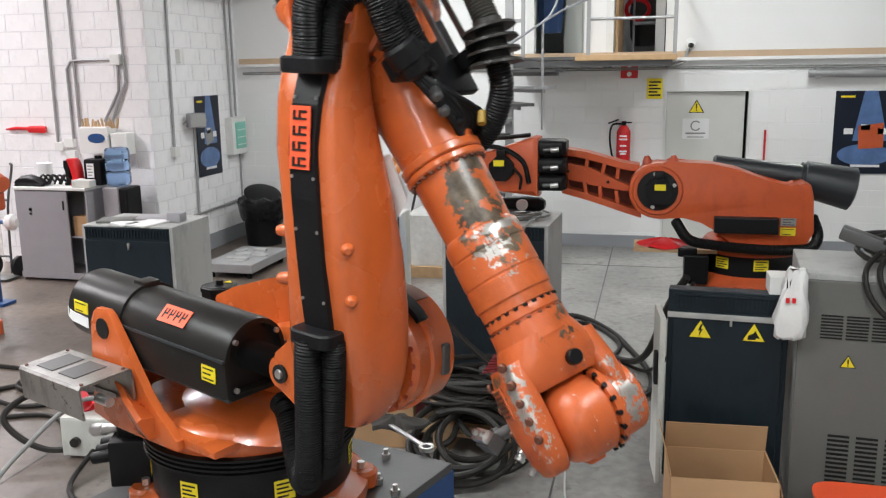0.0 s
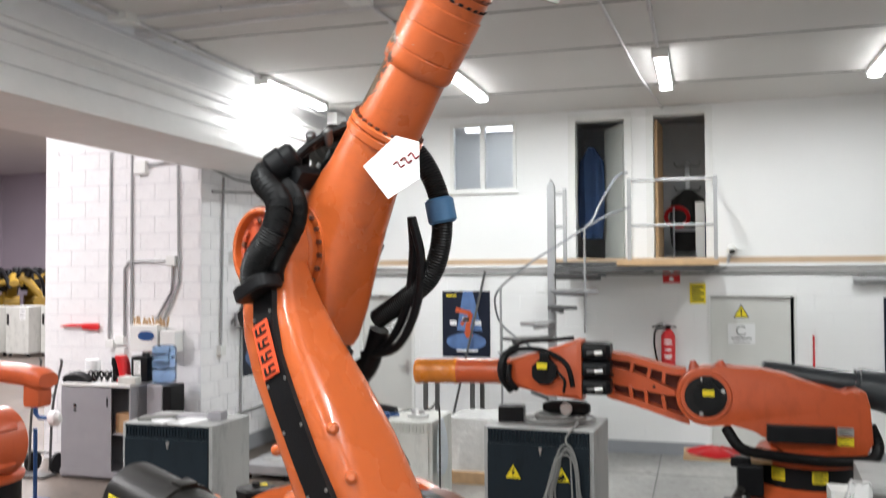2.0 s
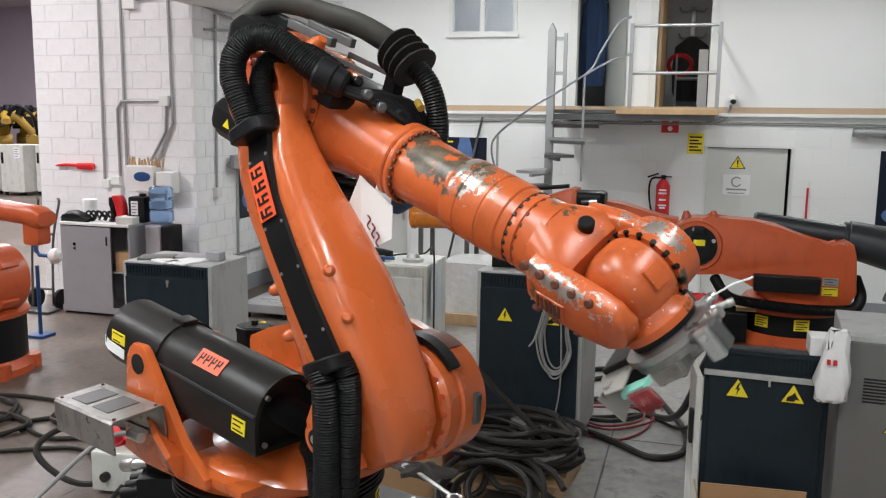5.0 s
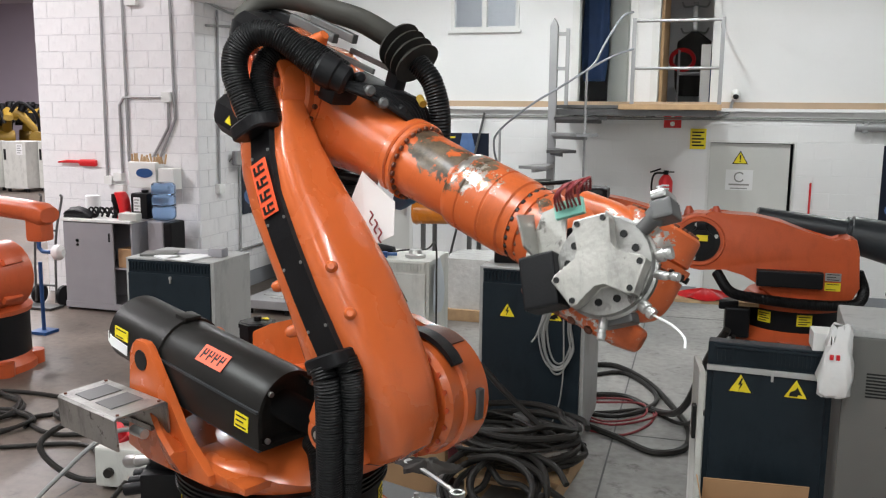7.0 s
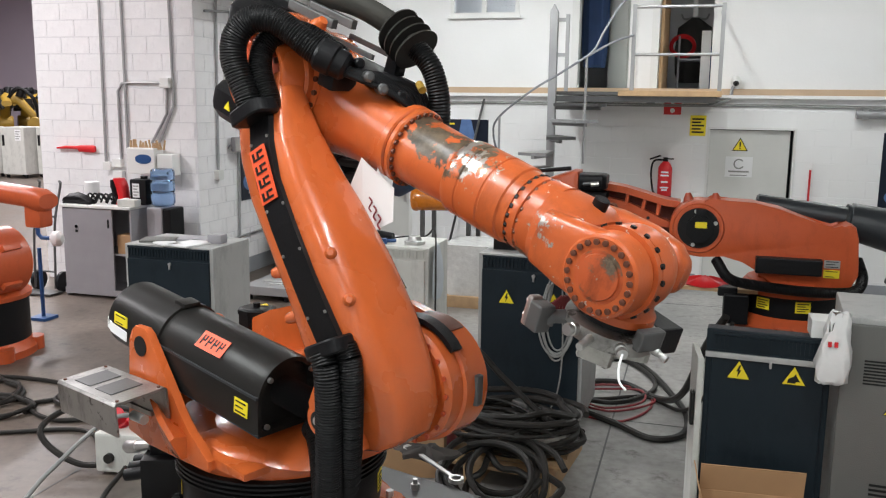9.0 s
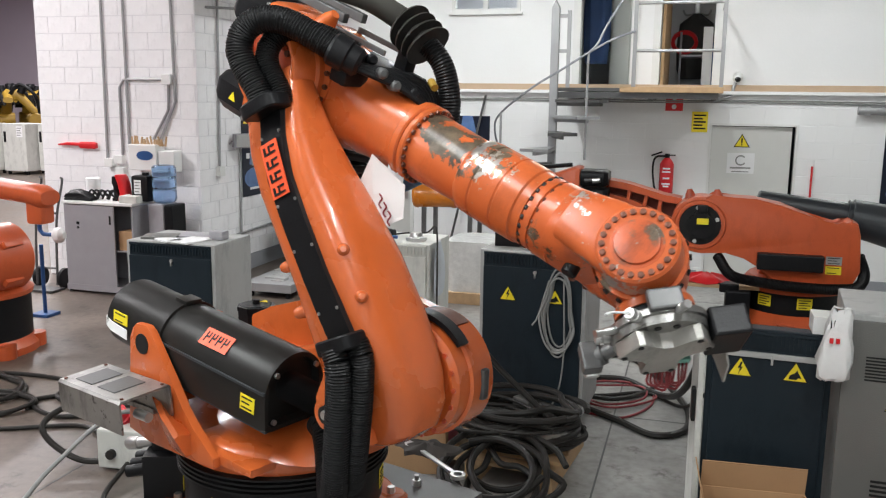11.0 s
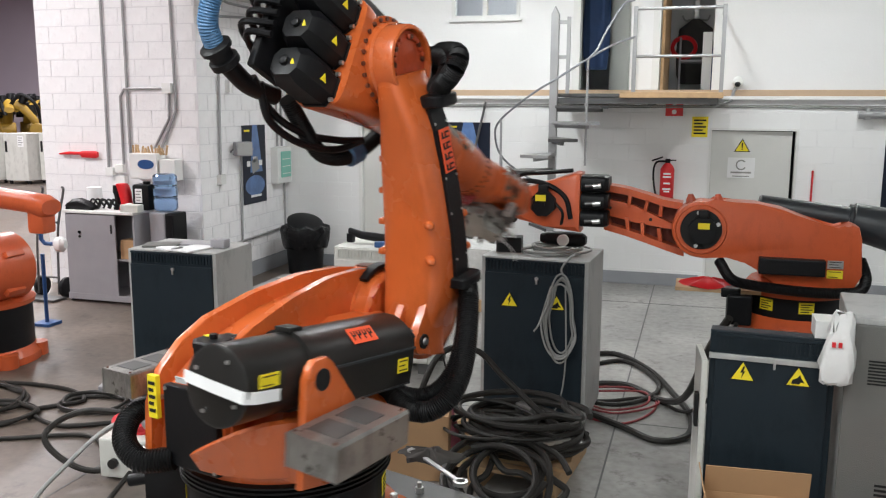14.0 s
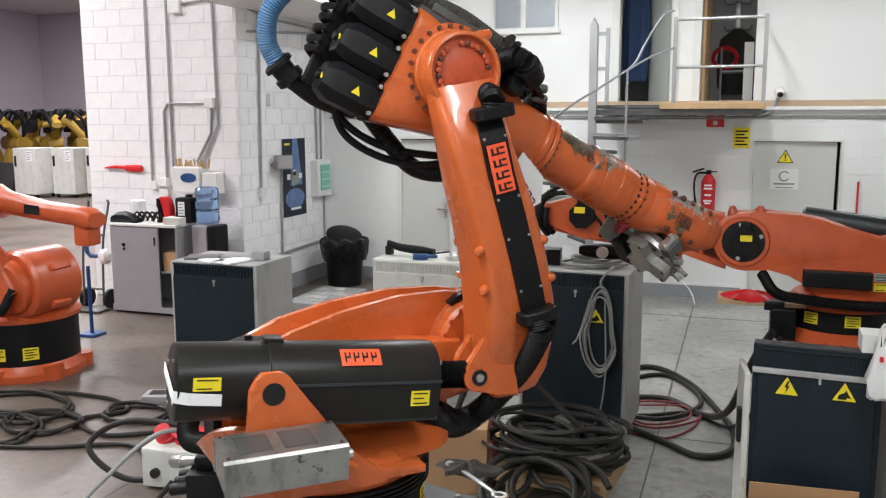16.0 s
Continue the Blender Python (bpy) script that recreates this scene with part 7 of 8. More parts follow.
def parked_robot():
    t = thing("parked_robot", "parked orange robot with a black counterbalance and ribbed arm", "robot", pose(0.62, 5.9, 0))
    # stand
    bm = B()
    box(bm, -0.36, 0.36, -0.34, 0.34, 0, 0.86, 0.01)
    part("stand", bm, DARK_STEEL, t, "dark steel stand", smooth=False)
    bm = B()
    lathe(bm, (0, 0, 0.86), (0, 0, 0.99), [(0, 0.36), (0.5, 0.36), (0.8, 0.33), (1, 0.30)], 40)
    for k in range(6):
        a = radians(20 + 60 * k)
        cyl(bm, (0.32 * math.cos(a), 0.32 * math.sin(a), 0.86), (0.32 * math.cos(a), 0.32 * math.sin(a), 0.94), 0.06, seg=14)
    part("foot", bm, ORANGE_OLD, t)
    bm = B()
    lathe(bm, (0, 0, 0.97), (0, 0, 1.15), [(0, 0.29), (0.05, 0.3), (0.95, 0.3), (1, 0.29)], 44)
    rg = part("base_ring", bm, BLACK, t, "black base ring")
    for a in (-38, 8):
        flat_label("yellow_plate", rg, Matrix.Rotation(radians(a), 4, "Z") @ pose(0, -0.301, 1.07), 0.09, 0.07, YELLOW, marks=4)
    bm = B()
    box(bm, -0.42, -0.27, -0.28, -0.08, 0.93, 1.12, 0.012)
    box(bm, -0.46, -0.34, -0.26, -0.1, 1.10, 1.16, 0.012)
    part("connector_box", bm, BLACK, t, "black connector box", smooth=False)
    bm = B()
    lathe(bm, (0, 0, 1.12), (0, 0, 1.20), [(0, 0.31), (0.4, 0.32), (1, 0.28)], 40)
    # body outline in the plane of the arm
    out = [(-0.16, 1.19), (-0.24, 1.30), (-0.32, 1.345), (-0.44, 1.355)] + arc(-0.598, 1.525, 0.182, 275, 70, 18) + [(-0.42, 1.705), (-0.28, 1.70), (-0.13, 1.672), (0.02, 1.615), (0.12, 1.565), (0.19, 1.548), (0.235, 1.565), (0.27, 1.592), (0.31, 1.575), (0.33, 1.50), (0.345, 1.28), (0.30, 1.19)]
    plate(bm, out, -0.26, -0.06, "y", 0.02)
    plate(bm, [(-0.22, 1.19), (-0.2, 1.5), (0.1, 1.48), (0.30, 1.4), (0.30, 1.19)], -0.07, 0.26, "y", 0.02)
    part("body_casting", bm, ORANGE_OLD, t, "orange cast body")
    bm = B()
    lathe(bm, (-0.60, -0.263, 1.525), (-0.60, -0.25, 1.525), [(0, 0.126), (1, 0.128)], 36)
    dk = part("cover_disc", bm, SIGN_BLACK, t, "black round motor recess")
    mo = motor(t, (-0.59, -0.255, 1.525), (0, -1, 0), 0.045, 0.085)
    flat_label("yellow_sticker", dk, pose(-0.585, -0.327, 1.555), 0.07, 0.038, YELLOW, 0.003)
    for a in (100, 255, 20):
        bm = B()
        p = Vector((-0.60 + 0.108 * math.cos(radians(a)), -0.262, 1.525 + 0.108 * math.sin(radians(a))))
        cyl(bm, p, p - Vector((0, 0.013, 0)), 0.013, seg=10)
        part("bolt", bm, STEEL, dk)
    bm = B()
    lathe(bm, (-0.60, -0.272, 1.525), (-0.60, -0.245, 1.525), [(0, 0.130), (0, 0.150), (0.4, 0.158), (1, 0.16), (1, 0.13), (0, 0.130)], 40, cap=False)
    part("rim", bm, ORANGE_OLD, t, "raised orange rim")
    for x, z in ((-0.665, 1.71), (-0.50, 1.715)):
        bm = B()
        lathe(bm, (x, -0.2, z - 0.05), (x - 0.01, -0.2, z + 0.03), [(0, 0.04), (0.6, 0.03), (1, 0.015)], 12)
        part("lifting_eye", bm, RED_FLANGE, t)
    # side box and labels
    bm = B()
    box(bm, -0.25, 0.13, -0.33, -0.26, 1.275, 1.375, 0.008)
    part("side_box", bm, BLACK, t, "dark grey side box", smooth=False)
    flat_label("type_plate", t, pose(0.19, -0.263, 1.345), 0.09, 0.05, STEEL, 0.003, marks=3)
    flat_label("yellow_label", t, pose(0.19, -0.263, 1.285), 0.09, 0.05, YELLOW, 0.003, marks=2)
    # counterbalance behind the body
    bm = B()
    lathe(bm, (-0.25, 0.12, 1.655), (0.32, 0.12, 1.575), [(0, 0.055), (0.02, 0.066), (1, 0.082)], 32)
    lathe(bm, (0.30, 0.12, 1.575), (0.62, 0.12, 1.505), [(0, 0.085), (0.05, 0.115), (0.97, 0.14), (1, 0.125)], 36)
    cyl(bm, (0.29, 0.12, 1.58), (0.33, 0.12, 1.572), 0.10, seg=32)
    part("counterbalance", bm, TANK_GREY, t, "black counterbalance cylinder")
    # hoses
    bm = B()
    tube(bm, [(-0.48, -0.2, 1.32), (-0.4, -0.32, 1.23), (-0.25, -0.36, 1.205), (0.0, -0.38, 1.19), (0.22, -0.36, 1.19), (0.33, -0.30, 1.20), (0.375, -0.2, 1.26), (0.35, -0.12, 1.36)], 0.034, 10, 10, 0.003)
    part("body_hose", bm, RUBBER, t, "black corrugated hose")
    # ribbed arm: a recessed web between two rails, with slanting ribs
    up = [(-1.22, 1.755), (-1.08, 1.735), (-0.95, 1.70), (-0.83, 1.665), (-0.72, 1.65)]
    lo = [(-1.22, 1.50), (-1.08, 1.465), (-0.95, 1.425), (-0.83, 1.385), (-0.70, 1.345)]

    def along(p, f):
        f = min(f * (len(p) - 1), len(p) - 1.0001)
        return Vector(p[int(f)]).lerp(Vector(p[int(f) + 1]), f - int(f))
    bm = B()
    plate(bm, [tuple(along(up, k / 12)) for k in range(13)] + [tuple(along(lo, 1 - k / 12)) for k in range(13)], 0.0, 0.03, "y")
    ra = part("ribbed_arm", bm, GRIME, t, "orange arm with open grimy ribs", smooth=False)
    for p, w in ((up, 0.022), (lo, 0.022)):
        bm = B()
        plate(bm, [tuple(along(p, k / 14) + Vector((0, w))) for k in range(15)] + [tuple(along(p, 1 - k / 14) - Vector((0, w))) for k in range(15)], -0.12, 0.06, "y", 0.006)
        part("rail", bm, ORANGE_OLD, ra, "orange edge rail")
    for f, g in ((0.02, 0.02), (0.30, 0.24), (0.52, 0.42), (0.70, 0.66), (0.99, 0.99)):
        for a, b in ((along(up, f), along(up, f).lerp(along(lo, g), 0.36)), (along(up, f).lerp(along(lo, g), 0.64), along(lo, g + 0.05 if g < 0.9 else g))):
            bm = B()
            d = Vector((0.012, 0))
            plate(bm, [tuple(a - d), tuple(a + d), tuple(b + d), tuple(b - d)], -0.10, 0.02, "y", 0.003)
            part("rib", bm, ORANGE_OLD, ra)
    mid_line = [along(up, k / 16).lerp(along(lo, k / 16), 0.5) for k in range(17)]
    bm = B()
    width = [0.055 - 0.048 * max(0.0, k / 16 - 0.35) / 0.65 for k in range(17)]
    plate(bm, [tuple(c + Vector((0, w))) for c, w in zip(mid_line, width)] + [tuple(c - Vector((0, w))) for c, w in zip(mid_line[::-1], width[::-1])], -0.085, 0.01, "y", 0.005)
    part("spine", bm, ORANGE_OLD, ra, "orange middle web")
    for f in (0.12, 0.62):
        bm = B()
        c = mid_line[int(16 * f)]
        cyl(bm, (c.x, -0.083, c.y), (c.x, -0.088, c.y), 0.011, seg=12)
        part("hole", bm, SIGN_BLACK, ra)
    # wrist block with three motors
    bm = B()
    plate(bm, [(-1.36, 1.855), (-1.40, 1.86), (-1.60, 1.79), (-1.84, 1.725), (-1.84, 1.55), (-1.60, 1.50), (-1.36, 1.465)], -0.25, -0.03, "y", 0.035)
    part("wrist_casting", bm, ORANGE_OLD, t, "orange wrist casting")
    for k in range(3):
        z = 1.787 - 0.115 * k
        bm = B()
        loft(bm, [oval((x, -0.14, z), (0, 1, 0), (0, 0, 1), 0.115 * f, 0.053 * f, 5, 20) for x, f in ((-1.36, 1), (-1.21, 1), (-1.185, 0.82))])
        mo = part("motor", bm, BLACK, t, "black servo motor")
        for x0, r in ((-1.33, 0.013), (-1.28, 0.017)):
            bm = B()
            cyl(bm, (x0, -0.262, z - 0.012), (x0 + 0.05, -0.262, z - 0.006), r, seg=10)
            part("connector", bm, STEEL if r > 0.015 else DARK_STEEL, mo)
    motor(t, (-1.60, -0.24, 1.655), (0, -1, 0), 0.06, 0.082)
    flat_label("yellow_sticker", t, pose(-1.61, -0.324, 1.695), 0.07, 0.04, YELLOW, 0.003)
    for pts, r in (([(-1.86, -0.2, 1.54), (-1.90, -0.28, 1.66), (-1.84, -0.28, 1.77), (-1.72, -0.27, 1.80), (-1.58, -0.27, 1.78), (-1.46, -0.27, 1.70), (-1.42, -0.26, 1.56)], 0.017),
                   ([(-1.84, -0.2, 1.52), (-1.88, -0.29, 1.62), (-1.87, -0.28, 1.74), (-1.80, -0.2, 1.80)], 0.028),
                   ([(-1.80, -0.22, 1.53), (-1.84, -0.28, 1.60), (-1.84, -0.27, 1.70)], 0.022),
                   ([(-1.88, -0.05, 1.78), (-1.75, -0.12, 1.835), (-1.6, -0.18, 1.85), (-1.42, -0.2, 1.87)], 0.014),
                   ([(-1.52, -0.28, 1.66), (-1.47, -0.29, 1.60), (-1.48, -0.27, 1.52)], 0.010)):
        bm = B()
        tube(bm, pts, r, 8)
        part("wrist_cable", bm, BLACK, t, "black cable loop")
    bm = B()
    lathe(bm, (-1.82, -0.14, 1.637), (-2.22, -0.14, 1.628), [(0, 0.092), (0.25, 0.09), (0.3, 0.084), (0.96, 0.082), (1, 0.088)], 36)
    part("forearm_tube", bm, ORANGE_OLD, t, "orange forearm tube")
    bm = B()
    lathe(bm, (-2.22, -0.14, 1.628), (-2.52, -0.14, 1.62), [(0, 0.088), (0.08, 0.09), (0.12, 0.083), (0.9, 0.084), (0.94, 0.09), (1, 0.084)], 36)
    part("tube_end", bm, TUBE_YELLOW, t, "lighter yellow orange tube end")
    return t


parked_robot()

# ---- parked robot by the hall ----
lr = thing("parked_robot", "red orange robot on the floor by the open hall", "robot", pose(-6.15, 6.1, 0))
bm = B()
lathe(bm, (0, 0, 0), (0, 0, 0.16), [(0, 0.50), (0.4, 0.50), (0.7, 0.46), (1, 0.44)], 40)
for k in range(6):
    a = radians(-80 + 60 * k)
    cyl(bm, (0.46 * math.cos(a), 0.46 * math.sin(a), 0), (0.46 * math.cos(a), 0.46 * math.sin(a), 0.12), 0.09, seg=14)
part("foot", bm, ORANGE_OLD, lr)
bm = B()
lathe(bm, (0, 0, 0.14), (0, 0, 0.52), [(0, 0.45), (1, 0.45)], 48)
rg = part("base_ring", bm, BLACK, lr, "black base ring")
for a in (-20, 14, 48):
    flat_label("yellow_plate", rg, Matrix.Rotation(radians(a), 4, "Z") @ pose(0, -0.451, 0.25), 0.13, 0.11, YELLOW, marks=4)
bm = B()
lathe(bm, (0, 0, 0.52), (0, 0, 0.62), [(0, 0.47), (0.4, 0.48), (1, 0.4)], 40)
box(bm, -0.4, 0.3, -0.25, 0.25, 0.6, 0.85, 0.04)
part("column", bm, ORANGE_OLD, lr)
bm = B()
cyl(bm, (0.24, -0.34, 0.86), (0.30, 0.15, 0.86), 0.30, seg=40, bev=0.03)
cyl(bm, (0.22, -0.42, 0.84), (0.24, -0.3, 0.86), 0.24, seg=40, bev=0.02)
part("shoulder", bm, ORANGE_OLD, lr, "round orange shoulder gearbox")
for a in (30, -35):
    bm = B()
    box(bm, 0.27, 0.33, -0.2, 0.0, -0.03, 0.03, 0.01, m=Matrix.Translation((0.27, 0, 0.86)) @ Matrix.Rotation(radians(-a), 4, "Y"))
    part("lug", bm, ORANGE_OLD, lr)
bm = B()
loft(bm, [oval((x, -0.40, z), (0.6, 0, 0.8), (0, 1, 0), r, 0.12, 2.6, 24) for x, z, r in ((0.3, 0.72, 0.16), (0.16, 0.92, 0.2), (-0.1, 1.2, 0.17), (-0.3, 1.45, 0.15), (-0.36, 1.52, 0.12))])
la = part("lower_arm", bm, ORANGE_OLD, lr)
flat_label("maker_label", la, pose(-0.02, -0.535, 1.0, 0, 45, 0), 0.22, 0.08, SIGN_BLACK, 0.003, marks=2, mark_mat=LABEL_RED)
bm = B()
loft(bm, [oval((x, -0.18, z), (0, 1, 0), (0, 0, 1), 0.11, r, 2.5, 24) for x, z, r in ((-0.7, 1.62, 0.16), (-0.3, 1.6, 0.17), (0.0, 1.57, 0.15), (0.1, 1.56, 0.10), (0.5, 1.50, 0.085), (0.85, 1.47, 0.085), (0.98, 1.44, 0.1), (1.03, 1.44, 0.06))])
box(bm, 0.84, 1.0, -0.26, -0.1, 1.22, 1.45, 0.03)
fa_ = part("forearm", bm, ORANGE_OLD, lr)
flat_label("maker_label", fa_, pose(0.45, -0.292, 1.52, 0, 4, 0), 0.16, 0.08, SIGN_BLACK, 0.003)
for line, r in (([(0.2, -0.46, 0.7), (0.05, -0.55, 0.74), (-0.02, -0.55, 0.62), (-0.05, -0.5, 0.5)], 0.04), ([(0.35, -0.46, 0.86), (0.28, -0.52, 0.68), (0.15, -0.5, 0.66)], 0.04), ([(-0.6, -0.35, 1.55), (-0.3, -0.36, 1.53), (-0.12, -0.34, 1.52)], 0.035)):
    bm = B()
    tube(bm, line, r, 10)
    part("hose", bm, RUBBER, lr, "black hose")
bc = thing("blue_clamp", "blue steel clamp arm near the hall", "clamp", pose(-6.47, 7.3, 0))
bm = B()
tube(bm, [(0, 0, 1.25), (0, 0, 0.90), (0.04, 0, 0.86), (0.2, 0, 0.86)], 0.022, 8, raw=True)
box(bm, -0.1, 0.1, -0.1, 0.1, 0, 0.03)
cyl(bm, (-0.0, 0, 0.02), (0, 0, 0.75), 0.02, seg=10)
part("clamp_arm", bm, BLUE_STEEL, bc)
bm = B()
loft(bm, [oval((x, 0, 0.86), (0, 1, 0), (0, 0, 1), r, r * 1.3, 2.2, 14) for x, r in ((0.17, 0.04), (0.2, 0.06), (0.26, 0.06), (0.3, 0.03))])
part("white_pad", bm, PAPER, bc)

# ---- far hall: cabinets and yellow machines ----
for k, x in enumerate((-19.35, -18.35, -17.5)):
    cb2 = thing("white_cabinet", "white controller cabinet standing in the far hall", "cabinet", pose(x, 20.0 + 0.4 * k, 0), "cabinets in the hall")
    bm = B()
    box(bm, -0.42, 0.36, -0.4, 0.4, 0.1, 1.42, 0.02)
    part("cabinet_body", bm, CAB_WHITE, cb2, smooth=False)
    bm = B()
    box(bm, -0.36, -0.3, -0.43, -0.4, 0.9, 1.2, 0.01)
    part("handle", bm, BLACK, cb2, smooth=False)
    for x2 in (-0.34, 0.28):
        for y2 in (-0.3, 0.3):
            bm = B()
            cyl(bm, (x2, y2, 0), (x2, y2, 0.12), 0.05, seg=10)
            part("castor", bm, BLACK, cb2)
    flat_label("paper", cb2, pose(0.16, -0.401, 1.2), 0.2, 0.3, PAPER, 0.004, marks=4, mark_mat=GREY_CABLE)
random.seed(21)
for k in range(18):
    x = -23.4 + 0.42 * k
    ym = thing("yellow_robot", "yellow robot stored in the far hall", "robot", pose(x, 21.6 + 1.3 * (k % 2), 0, 0, 0, random.uniform(-150, 60)), "robots in the hall")
    bm = B()
    box(bm, -0.35, 0.35, -0.35, 0.35, 0, 0.9, 0.02)
    part("stand", bm, DARK_STEEL, ym, smooth=False)
    bm = B()
    lathe(bm, (0, 0, 0.9), (0, 0, 1.3), [(0, 0.33), (0.3, 0.3), (1, 0.22)], 20)
    cyl(bm, (-0.2, -0.22, 1.45), (-0.2, 0.22, 1.45), 0.22, seg=20, bev=0.02)
    loft(bm, [oval((x2, 0, z), (0, 1, 0), (0, 0, 1), 0.14, r, 2.4, 16) for x2, z, r in ((-0.3, 1.5, 0.16), (0.1, 2.0, 0.18), (0.3, 2.2, 0.17), (0.75, 2.1, 0.1), (0.95, 2.05, 0.08))])
    part("arm", bm, HALL_YELLOW, ym)
    bm = B()
    cyl(bm, (0.2, 0.1, 2.25), (0.1, 0.1, 2.5), 0.11, seg=12)
    cyl(bm, (0.0, -0.14, 1.95), (0.0, -0.34, 1.95), 0.15, seg=14)
    cyl(bm, (0.35, -0.1, 2.2), (0.3, -0.12, 2.46), 0.09, seg=12)
    tube(bm, [(0.1, -0.25, 2.2), (0.4, -0.3, 2.42), (0.8, -0.2, 2.2), (0.9, -0.1, 1.9)], 0.06, 8)
    tube(bm, [(-0.3, 0.1, 1.6), (-0.2, 0.2, 2.2), (0.2, 0.2, 2.5), (0.5, 0.15, 2.2)], 0.05, 8)
    box(bm, -0.1, 0.2, -0.3, -0.12, 1.9, 2.2, 0.03)
    part("cable_loom", bm, BLACK, ym)

# ---- steel frame under the robot ----
pd = thing("robot_stand", "blue steel stand with a thick bolted steel plate", "stand", pose(BASE[0], BASE[1], 0, 0, 0, -18))
bm = B()
box(bm, -0.62, 0.60, -0.64, 0.70, 0.405, 0.448, 0.004)
part("top_plate", bm, DARK_STEEL, pd, "worn dark steel plate", smooth=False)
for s, a, b in ((-1, -0.66, 0.72), (1, -0.66, 0.72)):
    bm = B()
    box(bm, 0.50 * s - 0.1, 0.50 * s + 0.1, a, b, 0.0, 0.404, 0.006)
    part("beam", bm, BLUE_STEEL, pd, "blue painted steel beam", smooth=False)
bm = B()
box(bm, -0.4, 0.4, 0.4, 0.6, 0, 0.404, 0.006)
box(bm, -0.4, 0.4, -0.6, -0.4, 0, 0.404, 0.006)
part("cross_beam", bm, BLUE_STEEL, pd, smooth=False)
for x, y in ((0.55, -0.5), (0.45, -0.2), (0.5, 0.05), (0.42, 0.35), (0.55, 0.3), (0.3, 0.58), (-0.5, -0.5), (-0.55, 0.4)):
    bm = B()
    cyl(bm, (x, y, 0.447), (x, y, 0.475), 0.022, seg=6)
    cyl(bm, (x, y, 0.47), (x, y, 0.50), 0.012, seg=10)
    part("bolt", bm, STEEL, pd)
wr = thing("spanner", "large chrome combination spanner on the steel plate", "spanner", pose(-1.22, 4.02, 0.47, 0, 0, -42))
bm = B()
box(bm, -0.2, 0.2, -0.013, 0.013, -0.006, 0.006, 0.004)
plate(bm, arc(-0.22, 0, 0.042, 60, 300, 14) + [(-0.225, -0.018), (-0.235, 0.0), (-0.225, 0.018)], -0.008, 0.008, "z", 0.002)
o = arc(0.23, 0, 0.038, 0, 345, 23)
lathe(bm, (0.23, 0, -0.01), (0.23, 0, 0.01), [(0, 0.022), (0, 0.038), (1, 0.038), (1, 0.022), (0, 0.022)], 24, cap=False)
part("spanner_body", bm, STEEL, wr)
rg_ = thing("rag", "crumpled dark rag on the steel plate", "rag", pose(-1.30, 4.16, 0.45))
bm = B()
random.seed(4)
loft(bm, [[(math.cos(a) * r * (1 + 0.25 * math.sin(3 * a + z * 40)), 0.6 * math.sin(a) * r * (1 + 0.2 * math.sin(5 * a)), z + 0.008 * math.sin(6 * a)) for a in (2 * math.pi * i / 28 for i in range(28))] for z, r in ((0.0, 0.17), (0.02, 0.15), (0.035, 0.09), (0.045, 0.03))])
part("cloth", bm, CHARCOAL, rg_)
for x, y, z, s, lab in ((-1.62, 4.95, 0.0, (0.4, 0.3, 0.42), "brown carton beside the cable pile"), (-1.95, 5.3, 0.0, (0.34, 0.3, 0.3), "brown carton on the floor")):
    cx = thing("carton", lab, "box", pose(x, y, z, 0, 0, 12), "cartons")
    bm = B()
    box(bm, -s[0] / 2, s[0] / 2, -s[1] / 2, s[1] / 2, 0, s[2], 0.004)
    part("carton_body", bm, CARD, cx, smooth=False)
PINK = mat("pink_plastic_film", (0.75, 0.25, 0.33), 0.35, var=0.2, scale=20)
pk = thing("pink_film", "crumpled pink packing film", "film", pose(-1.5, 5.12, 0.0))
bm = B()
loft(bm, [[(math.cos(a) * r * (1 + 0.25 * math.sin(4 * a + z * 20)), math.sin(a) * r * (1 + 0.3 * math.sin(3 * a)), z + 0.02 * math.sin(5 * a)) for a in (2 * math.pi * i / 24 for i in range(24))] for z, r in ((0.02, 0.1), (0.12, 0.11), (0.22, 0.09), (0.28, 0.06), (0.56, 0.02))])
part("film", bm, PINK, pk)

# ---- pallet with the pile of cables ----
pl = thing("pallet", "wooden pallet under the cable pile", "pallet", pose(-1.15, 5.2, 0, 0, 0, -6))
for k in range(5):
    bm = B()
    box(bm, -0.55, 0.48, -0.38 + 0.17 * k, -0.26 + 0.17 * k, 0.11, 0.132, 0.003)
    part("board", bm, WOOD, pl, smooth=False)
for x in (-0.48, -0.03, 0.42):
    bm = B()
    box(bm, x - 0.05, x + 0.05, -0.38, 0.42, 0.0, 0.11, 0.003)
    part("block", bm, WOOD, pl, smooth=False)


def coil(name, label, m, material, r, loops, wire, seed, flat=0.16, squash=0.8, wild=0.25):
    """Loops of cable heaped up, each of its own size, place and tilt."""
    t = thing(name, label, "cable", m)
    rnd = random.Random(seed)
    left = loops
    while left > 0:
        bm = B()
        pts = []
        n, take = 12, min(3, left)
        for j in range(take):
            rr, cx, cy = r * rnd.uniform(0.62, 1.05), rnd.uniform(-0.3, 0.3) * r, rnd.uniform(-0.3, 0.3) * r
            ta, tm, z0 = rnd.uniform(0, 6.3), rnd.uniform(0, wild), flat * (loops - left + j) / loops
            ph = rnd.uniform(0, 6.3) if not pts else ph
            for k in range(n):
                a = ph + 2 * math.pi * k / n
                z = wire + z0 + tm * rr * (1 + math.cos(a - ta)) * 0.5
                pts.append((cx + rr * math.cos(a), cy + squash * rr * math.sin(a), z))
        tube(bm, pts, wire, 8, 4)
        part("cable", bm, material, t)
        left -= take
    return t


